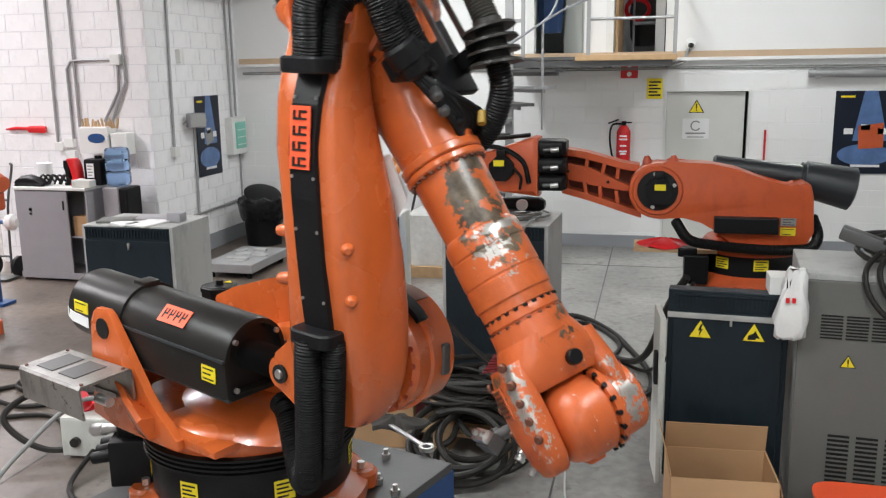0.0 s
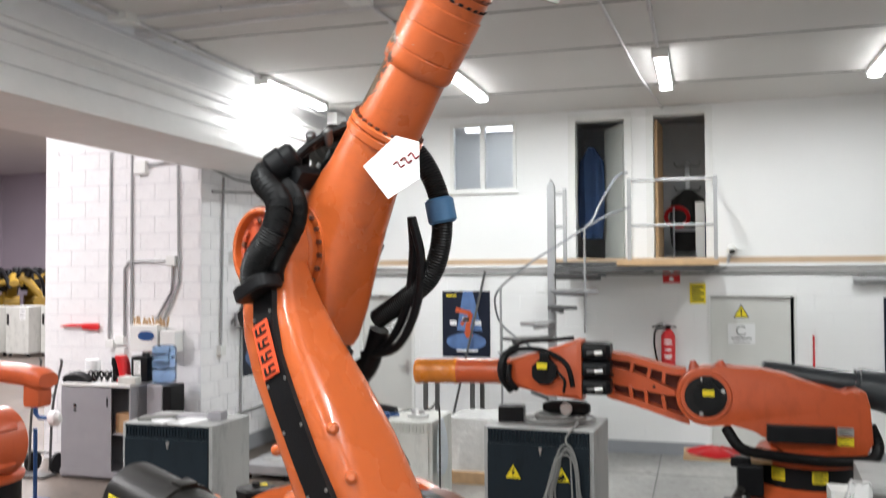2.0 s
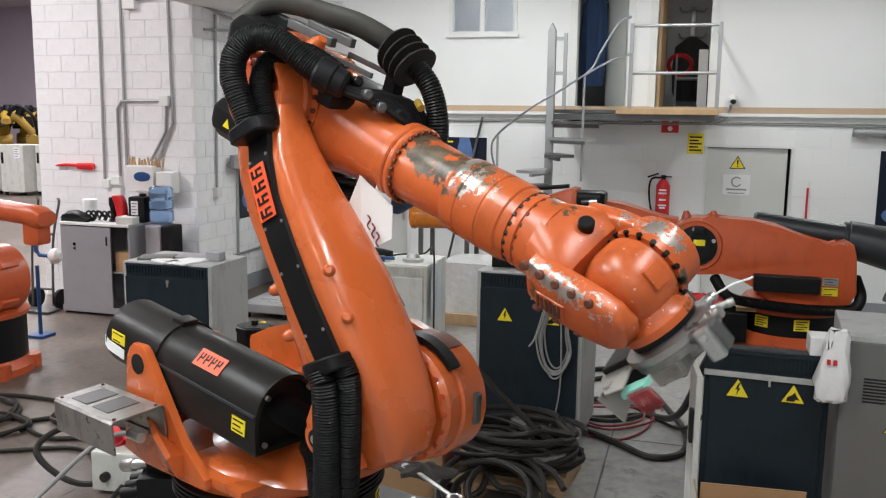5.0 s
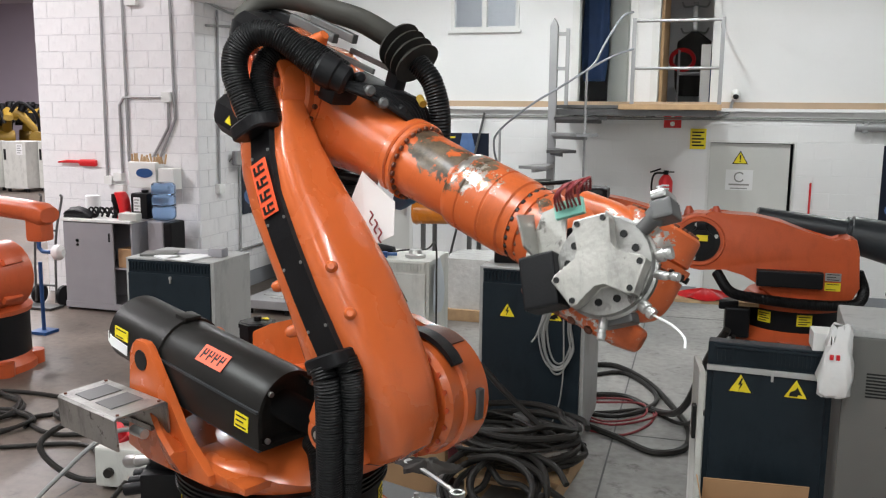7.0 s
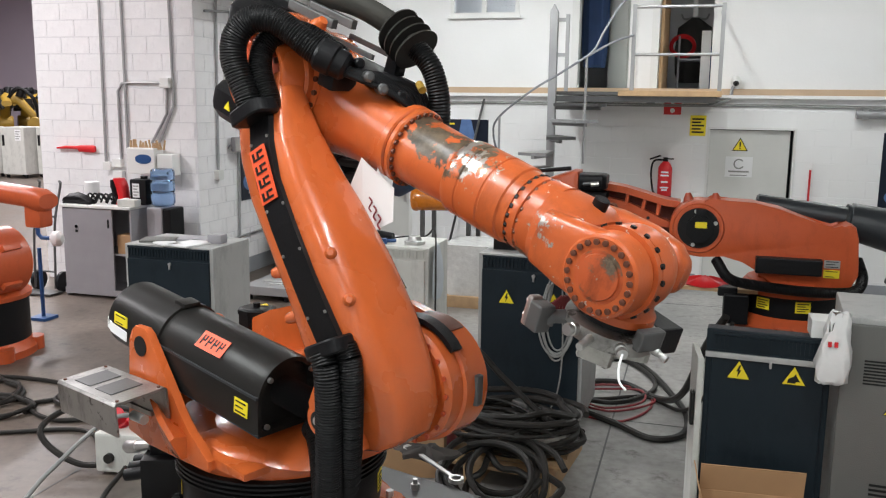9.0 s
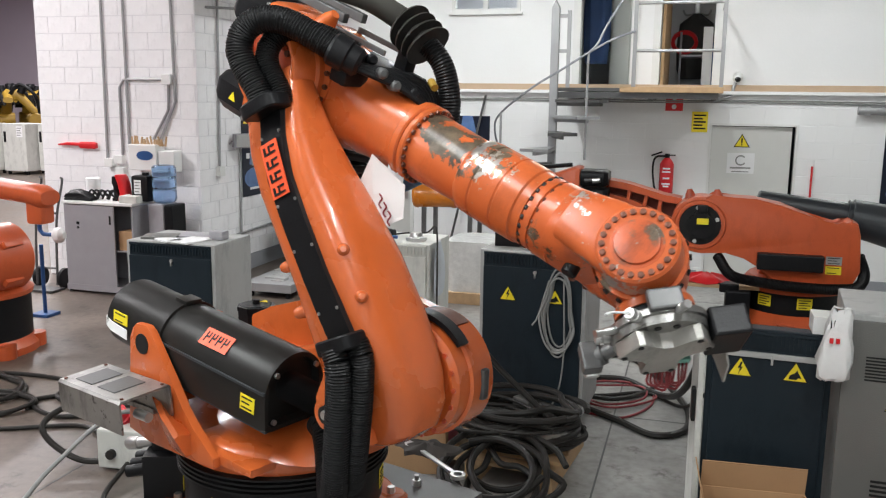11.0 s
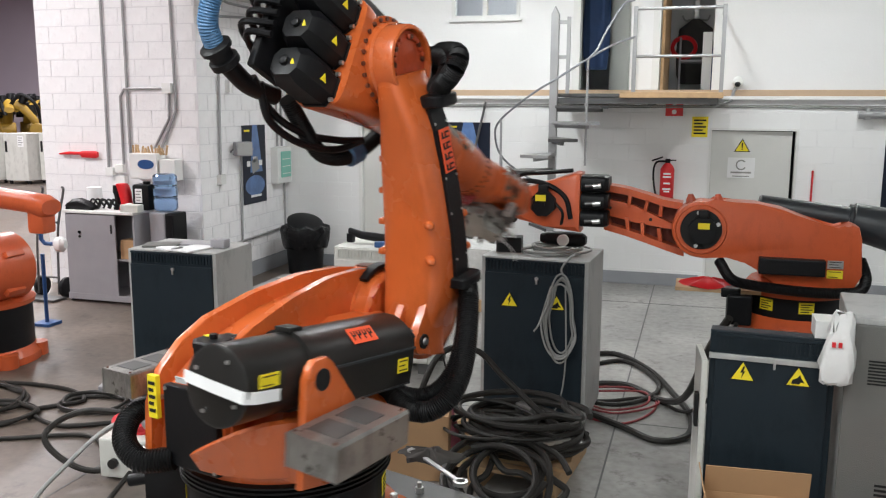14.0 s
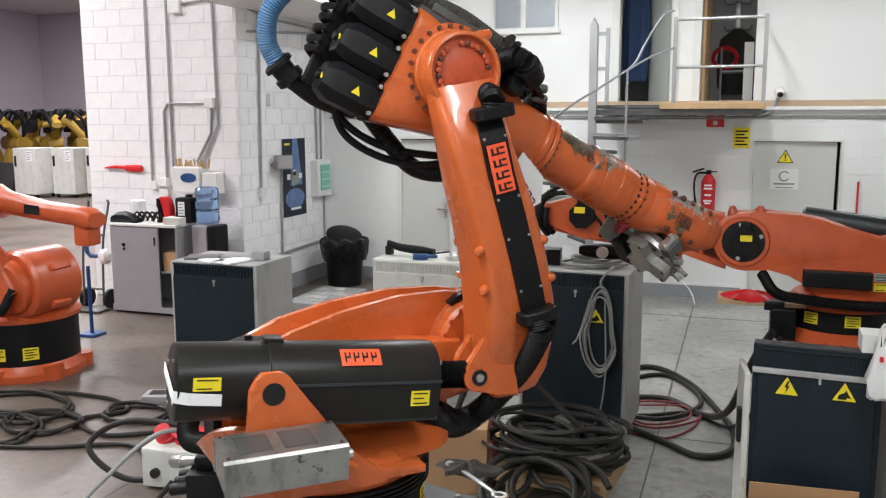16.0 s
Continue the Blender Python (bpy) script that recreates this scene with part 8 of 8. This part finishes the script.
coil("cable_pile", "heap of thick dark robot cables on a pallet", pose(-1.03, 5.2, 0.13), CABLE, 0.40, 12, 0.021, 3, 0.24, 0.8, 0.14)
coil("cable_pile", "heap of thick dark robot cables on a pallet", pose(-0.98, 4.66, 0.10, 24, 0, 0), CABLE, 0.31, 7, 0.020, 7, 0.15, 0.9, 0.12)
coil("cable_pile", "thin black cable loops on the cable pile", pose(-1.12, 5.0, 0.28), CABLE, 0.3, 6, 0.011, 11, 0.08, 0.8, 0.5)
for x, y, z, a in ((-0.78, 4.95, 0.28, 40), (-1.0, 5.3, 0.36, -30), (-0.72, 5.2, 0.2, 10)):
    pg = thing("cable_plug", "grey metal connector plug on the cable pile", "plug", pose(x, y, z, 0, 0, a))
    bm = B()
    box(bm, -0.07, 0.07, -0.035, 0.035, -0.03, 0.03, 0.01)
    cyl(bm, (0.06, 0, 0), (0.13, 0, 0), 0.022, seg=12)
    part("plug_body", bm, ALU, pg)
hk = thing("thick_cable", "thick black cable arching down to the pile", "cable")
bm = B()
tube(bm, [(-1.7, 4.9, 0.2), (-1.55, 5.1, 0.7), (-1.35, 5.3, 0.72), (-1.15, 5.3, 0.55), (-0.95, 5.25, 0.4), (-0.8, 5.2, 0.3)], 0.02, 10)
part("cable", bm, CABLE, hk)

# ---- loose cables on the floor ----
def floor_cable(label, pts, r, material, z=None):
    t = thing("floor_cable", label, "cable")
    bm = B()
    tube(bm, [(x, y, (r if len(q) == 0 else q[0])) for x, y, *q in pts], r, 8, 10)
    part("cable", bm, material, t)


floor_cable("thick black cable running to the parked robot", [(0.22, 5.6, 0.98), (0.12, 5.75, 0.75), (-0.02, 6.2, 0.25), (-0.2, 6.7), (-0.5, 7.0), (-0.85, 6.9), (-1.2, 6.6)], 0.026, CABLE)
floor_cable("thick black cable running to the parked robot", [(0.26, 5.58, 0.95), (0.2, 5.8, 0.5), (0.0, 6.4, 0.06), (-0.3, 6.75), (-0.6, 6.6), (-0.9, 6.5)], 0.014, CABLE)
floor_cable("thick dark cable looping on the floor", [(-0.8, 6.3), (-0.45, 6.05), (-0.2, 5.85), (0.0, 6.0), (0.02, 6.4), (-0.12, 6.9), (-0.35, 7.5), (-0.7, 7.9), (-1.1, 7.6)], 0.024, CABLE)
floor_cable("thick dark cable looping on the floor", [(-1.0, 7.3), (-0.6, 7.7), (-0.3, 7.3), (-0.25, 6.9), (-0.5, 6.5, 0.03), (-0.9, 6.55)], 0.02, CABLE)
floor_cable("thin red cable loops on the floor", [(-0.75, 6.2), (-0.45, 6.15), (-0.25, 6.5), (-0.3, 6.9), (-0.6, 7.0), (-0.85, 6.7), (-0.6, 6.35, 0.03), (-0.32, 6.55, 0.03), (-0.35, 6.85, 0.03), (-0.7, 6.8, 0.02)], 0.009, RED_CABLE)
floor_cable("thin red cable loops on the floor", [(-0.8, 6.4, 0.02), (-0.5, 6.3, 0.03), (-0.22, 6.65, 0.02), (-0.45, 6.95, 0.02), (-0.85, 6.85, 0.02)], 0.009, RED_CABLE)
for seed, (cx, cy, r) in enumerate(((-5.2, 4.7, 0.42), (-4.9, 4.95, 0.3), (-4.35, 5.35, 0.28), (-5.4, 5.15, 0.5))):
    rnd = random.Random(seed + 40)
    pts = []
    for k in range(30):
        a = 2 * math.pi * k / 11
        pts.append((cx + r * rnd.uniform(0.85, 1.15) * math.cos(a), cy + 0.7 * r * rnd.uniform(0.85, 1.15) * math.sin(a), 0.018 + 0.012 * (k // 11)))
    floor_cable("dark cable coiled loosely on the floor", pts, 0.016, CABLE)
floor_cable("long dark cable across the floor", [(-6.2, 4.9), (-5.6, 5.5), (-4.9, 5.6), (-4.5, 5.4), (-4.7, 5.1), (-4.3, 4.9), (-3.8, 5.1), (-3.5, 4.6)], 0.017, CABLE)
floor_cable("long dark cable across the floor", [(-6.4, 4.3), (-5.5, 4.35), (-4.6, 4.55), (-4.0, 4.8), (-3.6, 4.5)], 0.015, CABLE)
floor_cable("dark cable hanging from the socket box", [(-3.15, 4.4, 0.12), (-3.55, 4.25, 0.05), (-3.9, 4.3, 0.2), (-3.8, 4.55, 0.3), (-3.3, 4.6, 0.3)], 0.02, CABLE)
floor_cable("pale grey cable from the socket box", [(-2.9, 4.3, 0.36), (-3.1, 4.0, 0.5), (-3.35, 3.75, 0.25), (-3.5, 3.5, 0.02), (-3.7, 3.1)], 0.014, GREY_CABLE)
floor_cable("dark cable from the socket box to the robot", [(-3.2, 4.2, 0.1), (-3.15, 3.9, 0.02), (-2.9, 3.7, 0.02), (-2.6, 3.55, 0.02), (-2.4, 3.3, 0.02), (-2.3, 2.9, 0.02)], 0.016, CABLE)
pb = thing("power_box", "grey power box with red sockets on the floor", "power box", pose(-3.25, 4.42, 0, 0, 0, 6))
bm = B()
box(bm, -0.22, 0.22, -0.15, 0.15, 0.02, 0.27, 0.015)
part("box_body", bm, CAB_WHITE, pb, smooth=False)
for k in range(3):
    bm = B()
    x = -0.13 + 0.13 * k
    lathe(bm, (x, 0.02, 0.26), (x, -0.05, 0.36), [(0, 0.06), (0.5, 0.06), (0.55, 0.05), (1, 0.05)], 16)
    part("socket", bm, SOCKET_RED, pb, "red power socket")
bm = B()
cyl(bm, (-0.12, -0.15, 0.12), (-0.12, -0.18, 0.12), 0.03, seg=12)
part("gland", bm, CABLE, pb)
tp = thing("teach_pendant", "grey pendant lying on the floor among cables", "pendant", pose(-4.42, 5.75, 0.0, 0, 0, 20))
bm = B()
box(bm, -0.15, 0.15, -0.1, 0.1, 0.0, 0.06, 0.015)
part("pendant_body", bm, BENCH_GREY, tp, smooth=False)
flat_label("screen", tp, pose(-0.02, 0, 0.062, -90, 0, 0), 0.16, 0.11, SIGN_BLACK, 0.002)

# ---- grey cabinet on the right, with bag and cables; open carton ----
gc = thing("grey_cabinet", "dark grey control cabinet with vents and cables on top", "cabinet", pose(0.715, 4.42, 0, 0, 0, -4))
bm = B()
box(bm, 0, 0.85, 0.02, 0.62, 0.06, 1.30, 0.008)
part("cabinet_body", bm, CAB_GREY, gc, smooth=False)
bm = B()
box(bm, 0.0, 0.85, 0, 0.022, 0.08, 1.27, 0.006)
fp = part("front_panel", bm, CAB_OLIVE, gc, "dark grey front panel", smooth=False)
bm = B()
for c in range(4):
    for r in range(8):
        box(bm, 0.10 + 0.115 * c, 0.20 + 0.115 * c, -0.003, 0.004, 0.98 + 0.016 * r, 0.988 + 0.016 * r)
part("vent_slots", bm, SIGN_BLACK, fp, smooth=False)
bm = B()
for c in range(3):
    for r in range(14):
        box(bm, 0.17 + 0.13 * c, 0.27 + 0.13 * c, -0.003, 0.004, 0.16 + 0.024 * r, 0.172 + 0.024 * r)
part("vent_slots", bm, SIGN_BLACK, fp, smooth=False)
triangle_sign(fp, pose(0.235, -0.001, 0.86), 0.075)
for x in (0.08, 0.77):
    bm = B()
    box(bm, x - 0.05, x + 0.05, 0.1, 0.5, 0, 0.06, 0.004)
    part("foot", bm, DARK_STEEL, gc, smooth=False)
coil("cable_bundle_top", "thick grey robot cables heaped on the grey cabinet", pose(1.25, 4.7, 1.30), CABLE, 0.22, 9, 0.014, 17, 0.12, 0.9, 0.4)
cw = thing("hanging_cable", "grey cables hanging over the cabinet front", "cable")
bm = B()
for k in range(4):
    tube(bm, [(1.12 + 0.05 * k, 4.6, 1.40), (1.0 + 0.06 * k, 4.42, 1.33), (1.02 + 0.08 * k, 4.36, 1.2), (1.15 + 0.1 * k, 4.34, 1.08), (1.4 + 0.06 * k, 4.34, 1.0 - 0.03 * k)], 0.014, 8)
part("cable", bm, CABLE, cw)
pg = thing("cable_plug", "large grey connector plug on the grey cabinet", "plug", pose(1.02, 4.62, 1.44, 0, 18, -15))
bm = B()
box(bm, -0.11, 0.11, -0.04, 0.04, -0.035, 0.035, 0.012)
part("plug_body", bm, DARK_STEEL, pg)
bg = thing("plastic_bag", "white plastic carrier bag hung on the cabinet corner", "bag", pose(0.665, 4.36, 1.0) @ Matrix.Scale(0.8, 4))
bm = B()
loops = []
for z, rx, ry in ((-0.02, 0.05, 0.03), (0.0, 0.085, 0.05), (0.1, 0.10, 0.065), (0.2, 0.085, 0.06), (0.3, 0.07, 0.045), (0.37, 0.06, 0.035), (0.42, 0.05, 0.03)):
    loops.append([v + Vector((0.012 * math.sin(4 * i + z * 30) + 0.05 * z, 0.01 * math.sin(7 * i), 0.01 * math.sin(3 * i))) for i, v in enumerate(oval((0, 0, z), (1, 0, 0), (0, 1, 0), rx, ry, 2.2, 28))])
loft(bm, loops)
part("bag_body", bm, BAG, bg)
bm = B()
for k in range(2):
    box(bm, -0.04 + 0.035 * k, -0.02 + 0.035 * k, -0.064, -0.052, 0.22, 0.25)
part("red_print", bm, RED, bg, smooth=False)
wb = thing("white_carton", "small white carton behind the bag", "box", pose(0.66, 4.62, 1.155) @ Matrix.Scale(0.75, 4))
bm = B()
box(bm, -0.1, 0.05, -0.1, 0.12, 0, 0.12, 0.004)
part("carton_body", bm, WHITE, wb, smooth=False)
sp = thing("white_door_panel", "off-white cabinet door standing open at the edge", "panel", pose(0.085, 4.55, 0, 0, 0, 96))
bm = B()
box(bm, 0, 0.30, 0, 0.03, 0.06, 1.0, 0.005)
part("panel", bm, CAB_WHITE, sp, smooth=False)
bm = B()
box(bm, 0.03, 0.09, 0.028, 0.05, 0.62, 0.8, 0.006)
part("handle", bm, SIGN_BLACK, sp, smooth=False)
cbx_ = thing("open_carton", "open brown cardboard carton with raised flaps", "box", pose(0.36, 4.22, 0, 0, 0, 4))
bm = B()
W, D, Hc = 0.50, 0.36, 0.36
for a, b, c, d in ((-W / 2, W / 2, -D / 2, -D / 2 + 0.006), (-W / 2, W / 2, D / 2 - 0.006, D / 2), (-W / 2, -W / 2 + 0.006, -D / 2, D / 2), (W / 2 - 0.006, W / 2, -D / 2, D / 2)):
    box(bm, a, b, c, d, 0, Hc)
box(bm, -W / 2, W / 2, -D / 2, D / 2, 0, 0.006)
part("carton_body", bm, CARD, cbx_, smooth=False)
for m, w in ((pose(0, D / 2, Hc, 12, 0, 0), W), (pose(-W / 2, 0, Hc, -12, 0, 90), D), (pose(W / 2, 0, Hc, 165, 0, 90), D), (pose(0, -D / 2, Hc, 158, 0, 0), W)):
    bm = B()
    box(bm, -w / 2, w / 2, -0.003, 0.003, 0.0, 0.15)
    f = part("flap", bm, CARD, cbx_, smooth=False)
    f.matrix_basis = m
oc = thing("orange_crate", "red orange plastic crate by the grey cabinet", "crate", pose(0.95, 3.85, 0))
bm = B()
loft(bm, [oval((0, 0, z), (1, 0, 0), (0, 1, 0), 0.2 * k, 0.15 * k, 4, 24) for z, k in ((0, 0.9), (0.38, 1.0), (0.40, 1.06), (0.42, 1.06))])
part("crate_body", bm, LABEL_RED, oc)

# ---- things on the cabinet tops ----
def top_thing(name, label, cat, m, make, material):
    t = thing(name, label, cat, m)
    bm = B()
    make(bm)
    part(name + "_body", bm, material, t)
    return t


for k, (x, y, w, d, mt) in enumerate(((-4.0, 5.8, 0.26, 0.2, CAB_OLIVE), (-3.78, 5.95, 0.3, 0.21, BENCH_GREY), (-3.68, 5.72, 0.21, 0.29, PAPER), (-3.85, 5.68, 0.2, 0.14, PAPER))):
    top_thing("document", "paper or folder lying on the cabinet top", "paper", pose(x, y, 1.195, 0, 0, 20 - 17 * k), lambda bm: box(bm, -w / 2, w / 2, -d / 2, d / 2, 0, 0.012 + 0.004 * (k == 0), 0.002), mt)
top_thing("small_device", "small grey device on the cabinet top", "device", pose(-3.52, 5.85, 1.195), lambda bm: box(bm, -0.06, 0.06, -0.05, 0.05, 0, 0.07, 0.012), BENCH_GREY)
top_thing("angle_grinder", "black power tool on the white cabinet", "power tool", pose(-2.72, 7.05, 1.08, 0, 0, -8), lambda bm: (loft(bm, [oval((x, 0, z), (0, 1, 0), (0, 0, 1), r, r, 2.3, 14) for x, z, r in ((-0.24, 0.10, 0.03), (-0.12, 0.07, 0.035), (0.1, 0.055, 0.04), (0.22, 0.05, 0.03))]), box(bm, -0.26, -0.2, -0.03, 0.03, 0.0, 0.08, 0.01), cyl(bm, (0.1, 0, 0), (0.1, 0, 0.05), 0.03, seg=10)), BLACK)
top_thing("blue_tool", "small blue tool on the white cabinet", "tool", pose(-2.58, 6.9, 1.08, 0, 0, 15), lambda bm: (box(bm, -0.07, 0.06, -0.03, 0.03, 0, 0.05, 0.012), cyl(bm, (0.05, 0, 0.03), (0.14, 0, 0.03), 0.015, seg=8)), BLUE_STEEL)
top_thing("steel_part", "round steel part on the white cabinet", "machine part", pose(-2.3, 7.0, 1.08), lambda bm: lathe(bm, (0, 0, 0), (0, 0, 0.07), [(0, 0.09), (0.4, 0.09), (0.5, 0.06), (1, 0.05)], 20), STEEL)
top_thing("dark_cable_top", "dark cable lying on the white cabinet", "cable", pose(-2.45, 7.1, 1.08), lambda bm: tube(bm, [(-0.15, 0, 0.01), (0, 0.08, 0.03), (0.2, 0.05, 0.05), (0.33, -0.1, 0.12), (0.4, -0.3, -0.2), (0.42, -0.34, -0.7), (0.5, -0.36, -1.02)], 0.008, 6), CABLE)
top_thing("black_box", "small black box on the dark cabinet", "box", pose(-1.3, 6.1, 1.245, 0, 0, 5), lambda bm: box(bm, -0.09, 0.09, -0.07, 0.07, 0, 0.11, 0.006), BLACK)
ht = top_thing("hand_tool", "black and white hand tool on coiled cable", "power tool", pose(-0.92, 6.12, 1.30, 0, 0, -6), lambda bm: (loft(bm, [oval((x, 0, 0.05), (0, 1, 0), (0, 0, 1), r, r, 2.2, 16) for x, r in ((-0.16, 0.03), (-0.1, 0.05), (0.05, 0.055), (0.14, 0.05), (0.17, 0.03))])), BLACK)
bm = B()
lathe(bm, (0.02, -0.05, 0.05), (0.02, -0.085, 0.05), [(0, 0.04), (0.8, 0.042), (1, 0.035)], 20)
part("white_cap", bm, WHITE, ht, "round white cap")
coil("cable_coil", "grey cable coiled on the cabinet top", pose(-0.98, 6.12, 1.245), GREY_CABLE, 0.2, 8, 0.008, 23, 0.04, 0.9, 0.15)
hc = thing("hanging_coil", "coil of thin grey cable hanging on the cabinet front", "cable", pose(-0.86, 5.80, 0.87))
random.seed(31)
for k in range(6):
    bm = B()
    w, h = random.uniform(0.085, 0.125), random.uniform(0.26, 0.31)
    dx = random.uniform(-0.015, 0.015)
    tube(bm, [(dx + w * math.sin(2 * math.pi * i / 16) * (1.0 if math.cos(2 * math.pi * i / 16) < 0 else 0.75), -0.006 - 0.006 * k, h * math.cos(2 * math.pi * i / 16) - 0.02 * (k % 3)) for i in range(17)], 0.007, 6, 4)
    part("loop", bm, GREY_CABLE, hc)
bm = B()
tube(bm, [(0, -0.02, 0.28), (-0.01, -0.03, 0.33), (0.03, 0.03, 0.39), (0.05, 0.15, 0.40)], 0.008, 6)
tube(bm, [(-0.08, -0.03, 0.2), (-0.15, -0.03, -0.05), (-0.19, -0.03, -0.12)], 0.007, 6)
tube(bm, [(0.02, -0.03, 0.2), (0.035, -0.03, -0.3), (0.0, -0.03, -0.6), (-0.08, -0.05, -0.75)], 0.006, 6)
part("loose_end", bm, GREY_CABLE, hc)
cl = thing("hung_cloth", "pale blue cloth hung on the white cabinet", "cloth", pose(-2.09, 6.95, 1.06))
CLOTH = mat("pale_blue_cloth", (0.62, 0.66, 0.70), 0.85, var=0.08, scale=15, bump=0.4, bscale=20)
bm = B()
loft(bm, [[(x, y + 0.01 * math.sin(9 * y + z * 7), z) for x, y in ((0.0, -0.08 - w), (0.012 + b, -0.05 - w), (0.02 + b, 0.02), (0.012 + b, 0.08 + w), (0.0, 0.1 + w))] for z, w, b in ((0.03, -0.04, 0.0), (-0.1, 0.0, 0.02), (-0.25, 0.02, 0.03), (-0.38, 0.03, 0.02), (-0.43, 0.0, 0.01))])
part("cloth", bm, CLOTH, cl)
wd = thing("wrapped_pallet", "film-wrapped goods on a small wooden pallet", "pallet", pose(-2.35, 9.6, 0))
bm = B()
box(bm, -0.4, 0.4, -0.4, 0.4, 0.0, 0.13, 0.004)
part("pallet", bm, WOOD, wd, smooth=False)
FILM = mat("clear_stretch_film", (0.62, 0.62, 0.6), 0.22, var=0.2, scale=18, bump=0.6, bscale=24)
bm = B()
loft(bm, [[v + Vector((0.015 * math.sin(3 * i), 0.015 * math.sin(5 * i + z * 9), 0)) for i, v in enumerate(oval((0, 0, z), (1, 0, 0), (0, 1, 0), 0.36, 0.36, 5, 32))] for z in (0.13, 0.3, 0.5, 0.62, 0.7)])
part("film", bm, FILM, wd)
tbk = thing("steel_table", "dark steel table below the poster", "table", pose(-3.0, 10.6, 0))
bm = B()
box(bm, -0.35, 0.35, -0.3, 0.3, 0.98, 1.03, 0.004)
part("tabletop", bm, DARK_STEEL, tbk, smooth=False)
for x in (-0.3, 0.3):
    for y in (-0.25, 0.25):
        bm = B()
        box(bm, x - 0.025, x + 0.025, y - 0.025, y + 0.025, 0, 0.98)
        part("leg", bm, DARK_STEEL, tbk, smooth=False)
rcl = thing("red_cloth", "red cloth lying on a small board", "cloth", pose(0.08, 5.75, 1.14))
bm = B()
loft(bm, [[(math.cos(a) * 0.17 * k * (1 + 0.2 * math.sin(3 * a)), math.sin(a) * 0.11 * k, z + 0.008 * math.sin(5 * a)) for a in (2 * math.pi * i / 24 for i in range(24))] for z, k in ((0.012, 1.0), (0.025, 0.9), (0.045, 0.55), (0.06, 0.15))])
part("cloth", bm, RED, rcl)
bm = B()
box(bm, -0.2, 0.32, -0.1, 0.2, -0.015, 0.008, 0.002)
part("board", bm, WOOD, rcl, smooth=False)


# ---- floor joints, block courses ----
bm = B()
for x in (-3.6, -0.5, 2.6):
    box(bm, x - 0.006, x + 0.006, -5, 11.3, 0.0005, 0.002)
for y in (1.4, 6.2, 10.2):
    box(bm, -3.6, 6, y - 0.006, y + 0.006, 0.0005, 0.002)
part("floor_joints", bm, DARK_STEEL, floor_ob, "dark joints in the concrete floor", smooth=False)


def blocks(parent, a0, a1, z1, face, axis, bw=0.40, bh=0.2, holes=(), material=None, proud=0.006):
    """Painted blocks laid in courses over a wall face, 5 mm proud of the mortar."""
    shapes = {}
    row, z = 0, 0.0
    while z < z1 - 0.02:
        a = a0 - (bw / 2 if row % 2 else 0)
        while a < a1:
            lo, hi, top = max(a, a0), min(a + bw, a1), min(z + bh, z1)
            for h0, h1, _, h3 in holes:
                if z < h3 - 0.02 and lo < h1 and hi > h0:
                    lo, hi = (lo, h0) if lo < h0 else (h1, hi)
            if hi - lo > 0.03:
                key = (round(hi - lo, 3), round(top - z, 3))
                if key not in shapes:
                    b = B()
                    w, h = key
                    if axis == "x":
                        box(b, 0.0045, w - 0.0045, -proud, 0.002, 0.005, h - 0.005, 0.003)
                    else:
                        box(b, -0.002, 0.006, 0.0045, w - 0.0045, 0.005, h - 0.005, 0.003)
                    me = bpy.data.meshes.new("block")
                    bmesh.ops.recalc_face_normals(b, faces=b.faces[:])
                    b.to_mesh(me)
                    b.free()
                    me.materials.append(material or BLOCK_WALL)
                    shapes[key] = me
                ob = new("block", shapes[key])
                ob.parent = parent
                ob.matrix_basis = pose(lo, face, z) if axis == "x" else pose(face, lo, z)
            a += bw
        z += bh
        row += 1


blocks(pier, -7.93, -5.7, 3.85, 9.1, "x")
blocks(pier, 9.1, 11.30, 3.56, -5.7, "y")
blocks(wall_n, -5.69, 4.2, 2.36, 11.32, "x", holes=(DOOR_W, DOOR_E), material=WHITE_WALL, proud=0.0025)


# ---- what moves ----
def motions():
    rows = [[] for _ in ROB_PARTS]
    bends = [[[] for _ in pieces] for pieces in ROB_HOSES]
    lines = []
    for k in range(161):
        t = k / 10
        ms = robot_poses(t)
        for r, m in zip(rows, ms):
            r.append((t, m))
        for kept, found in zip(bends, hose_poses(ms, lines, k == 0)):
            for r, m in zip(kept, found):
                r.append((t, m))
    for ob, r in zip(ROB_PARTS, rows):
        walk(ob, r)
    for pieces, kept in zip(ROB_HOSES, bends):
        for ob, r in zip(pieces, kept):
            walk(ob, r)


motions()
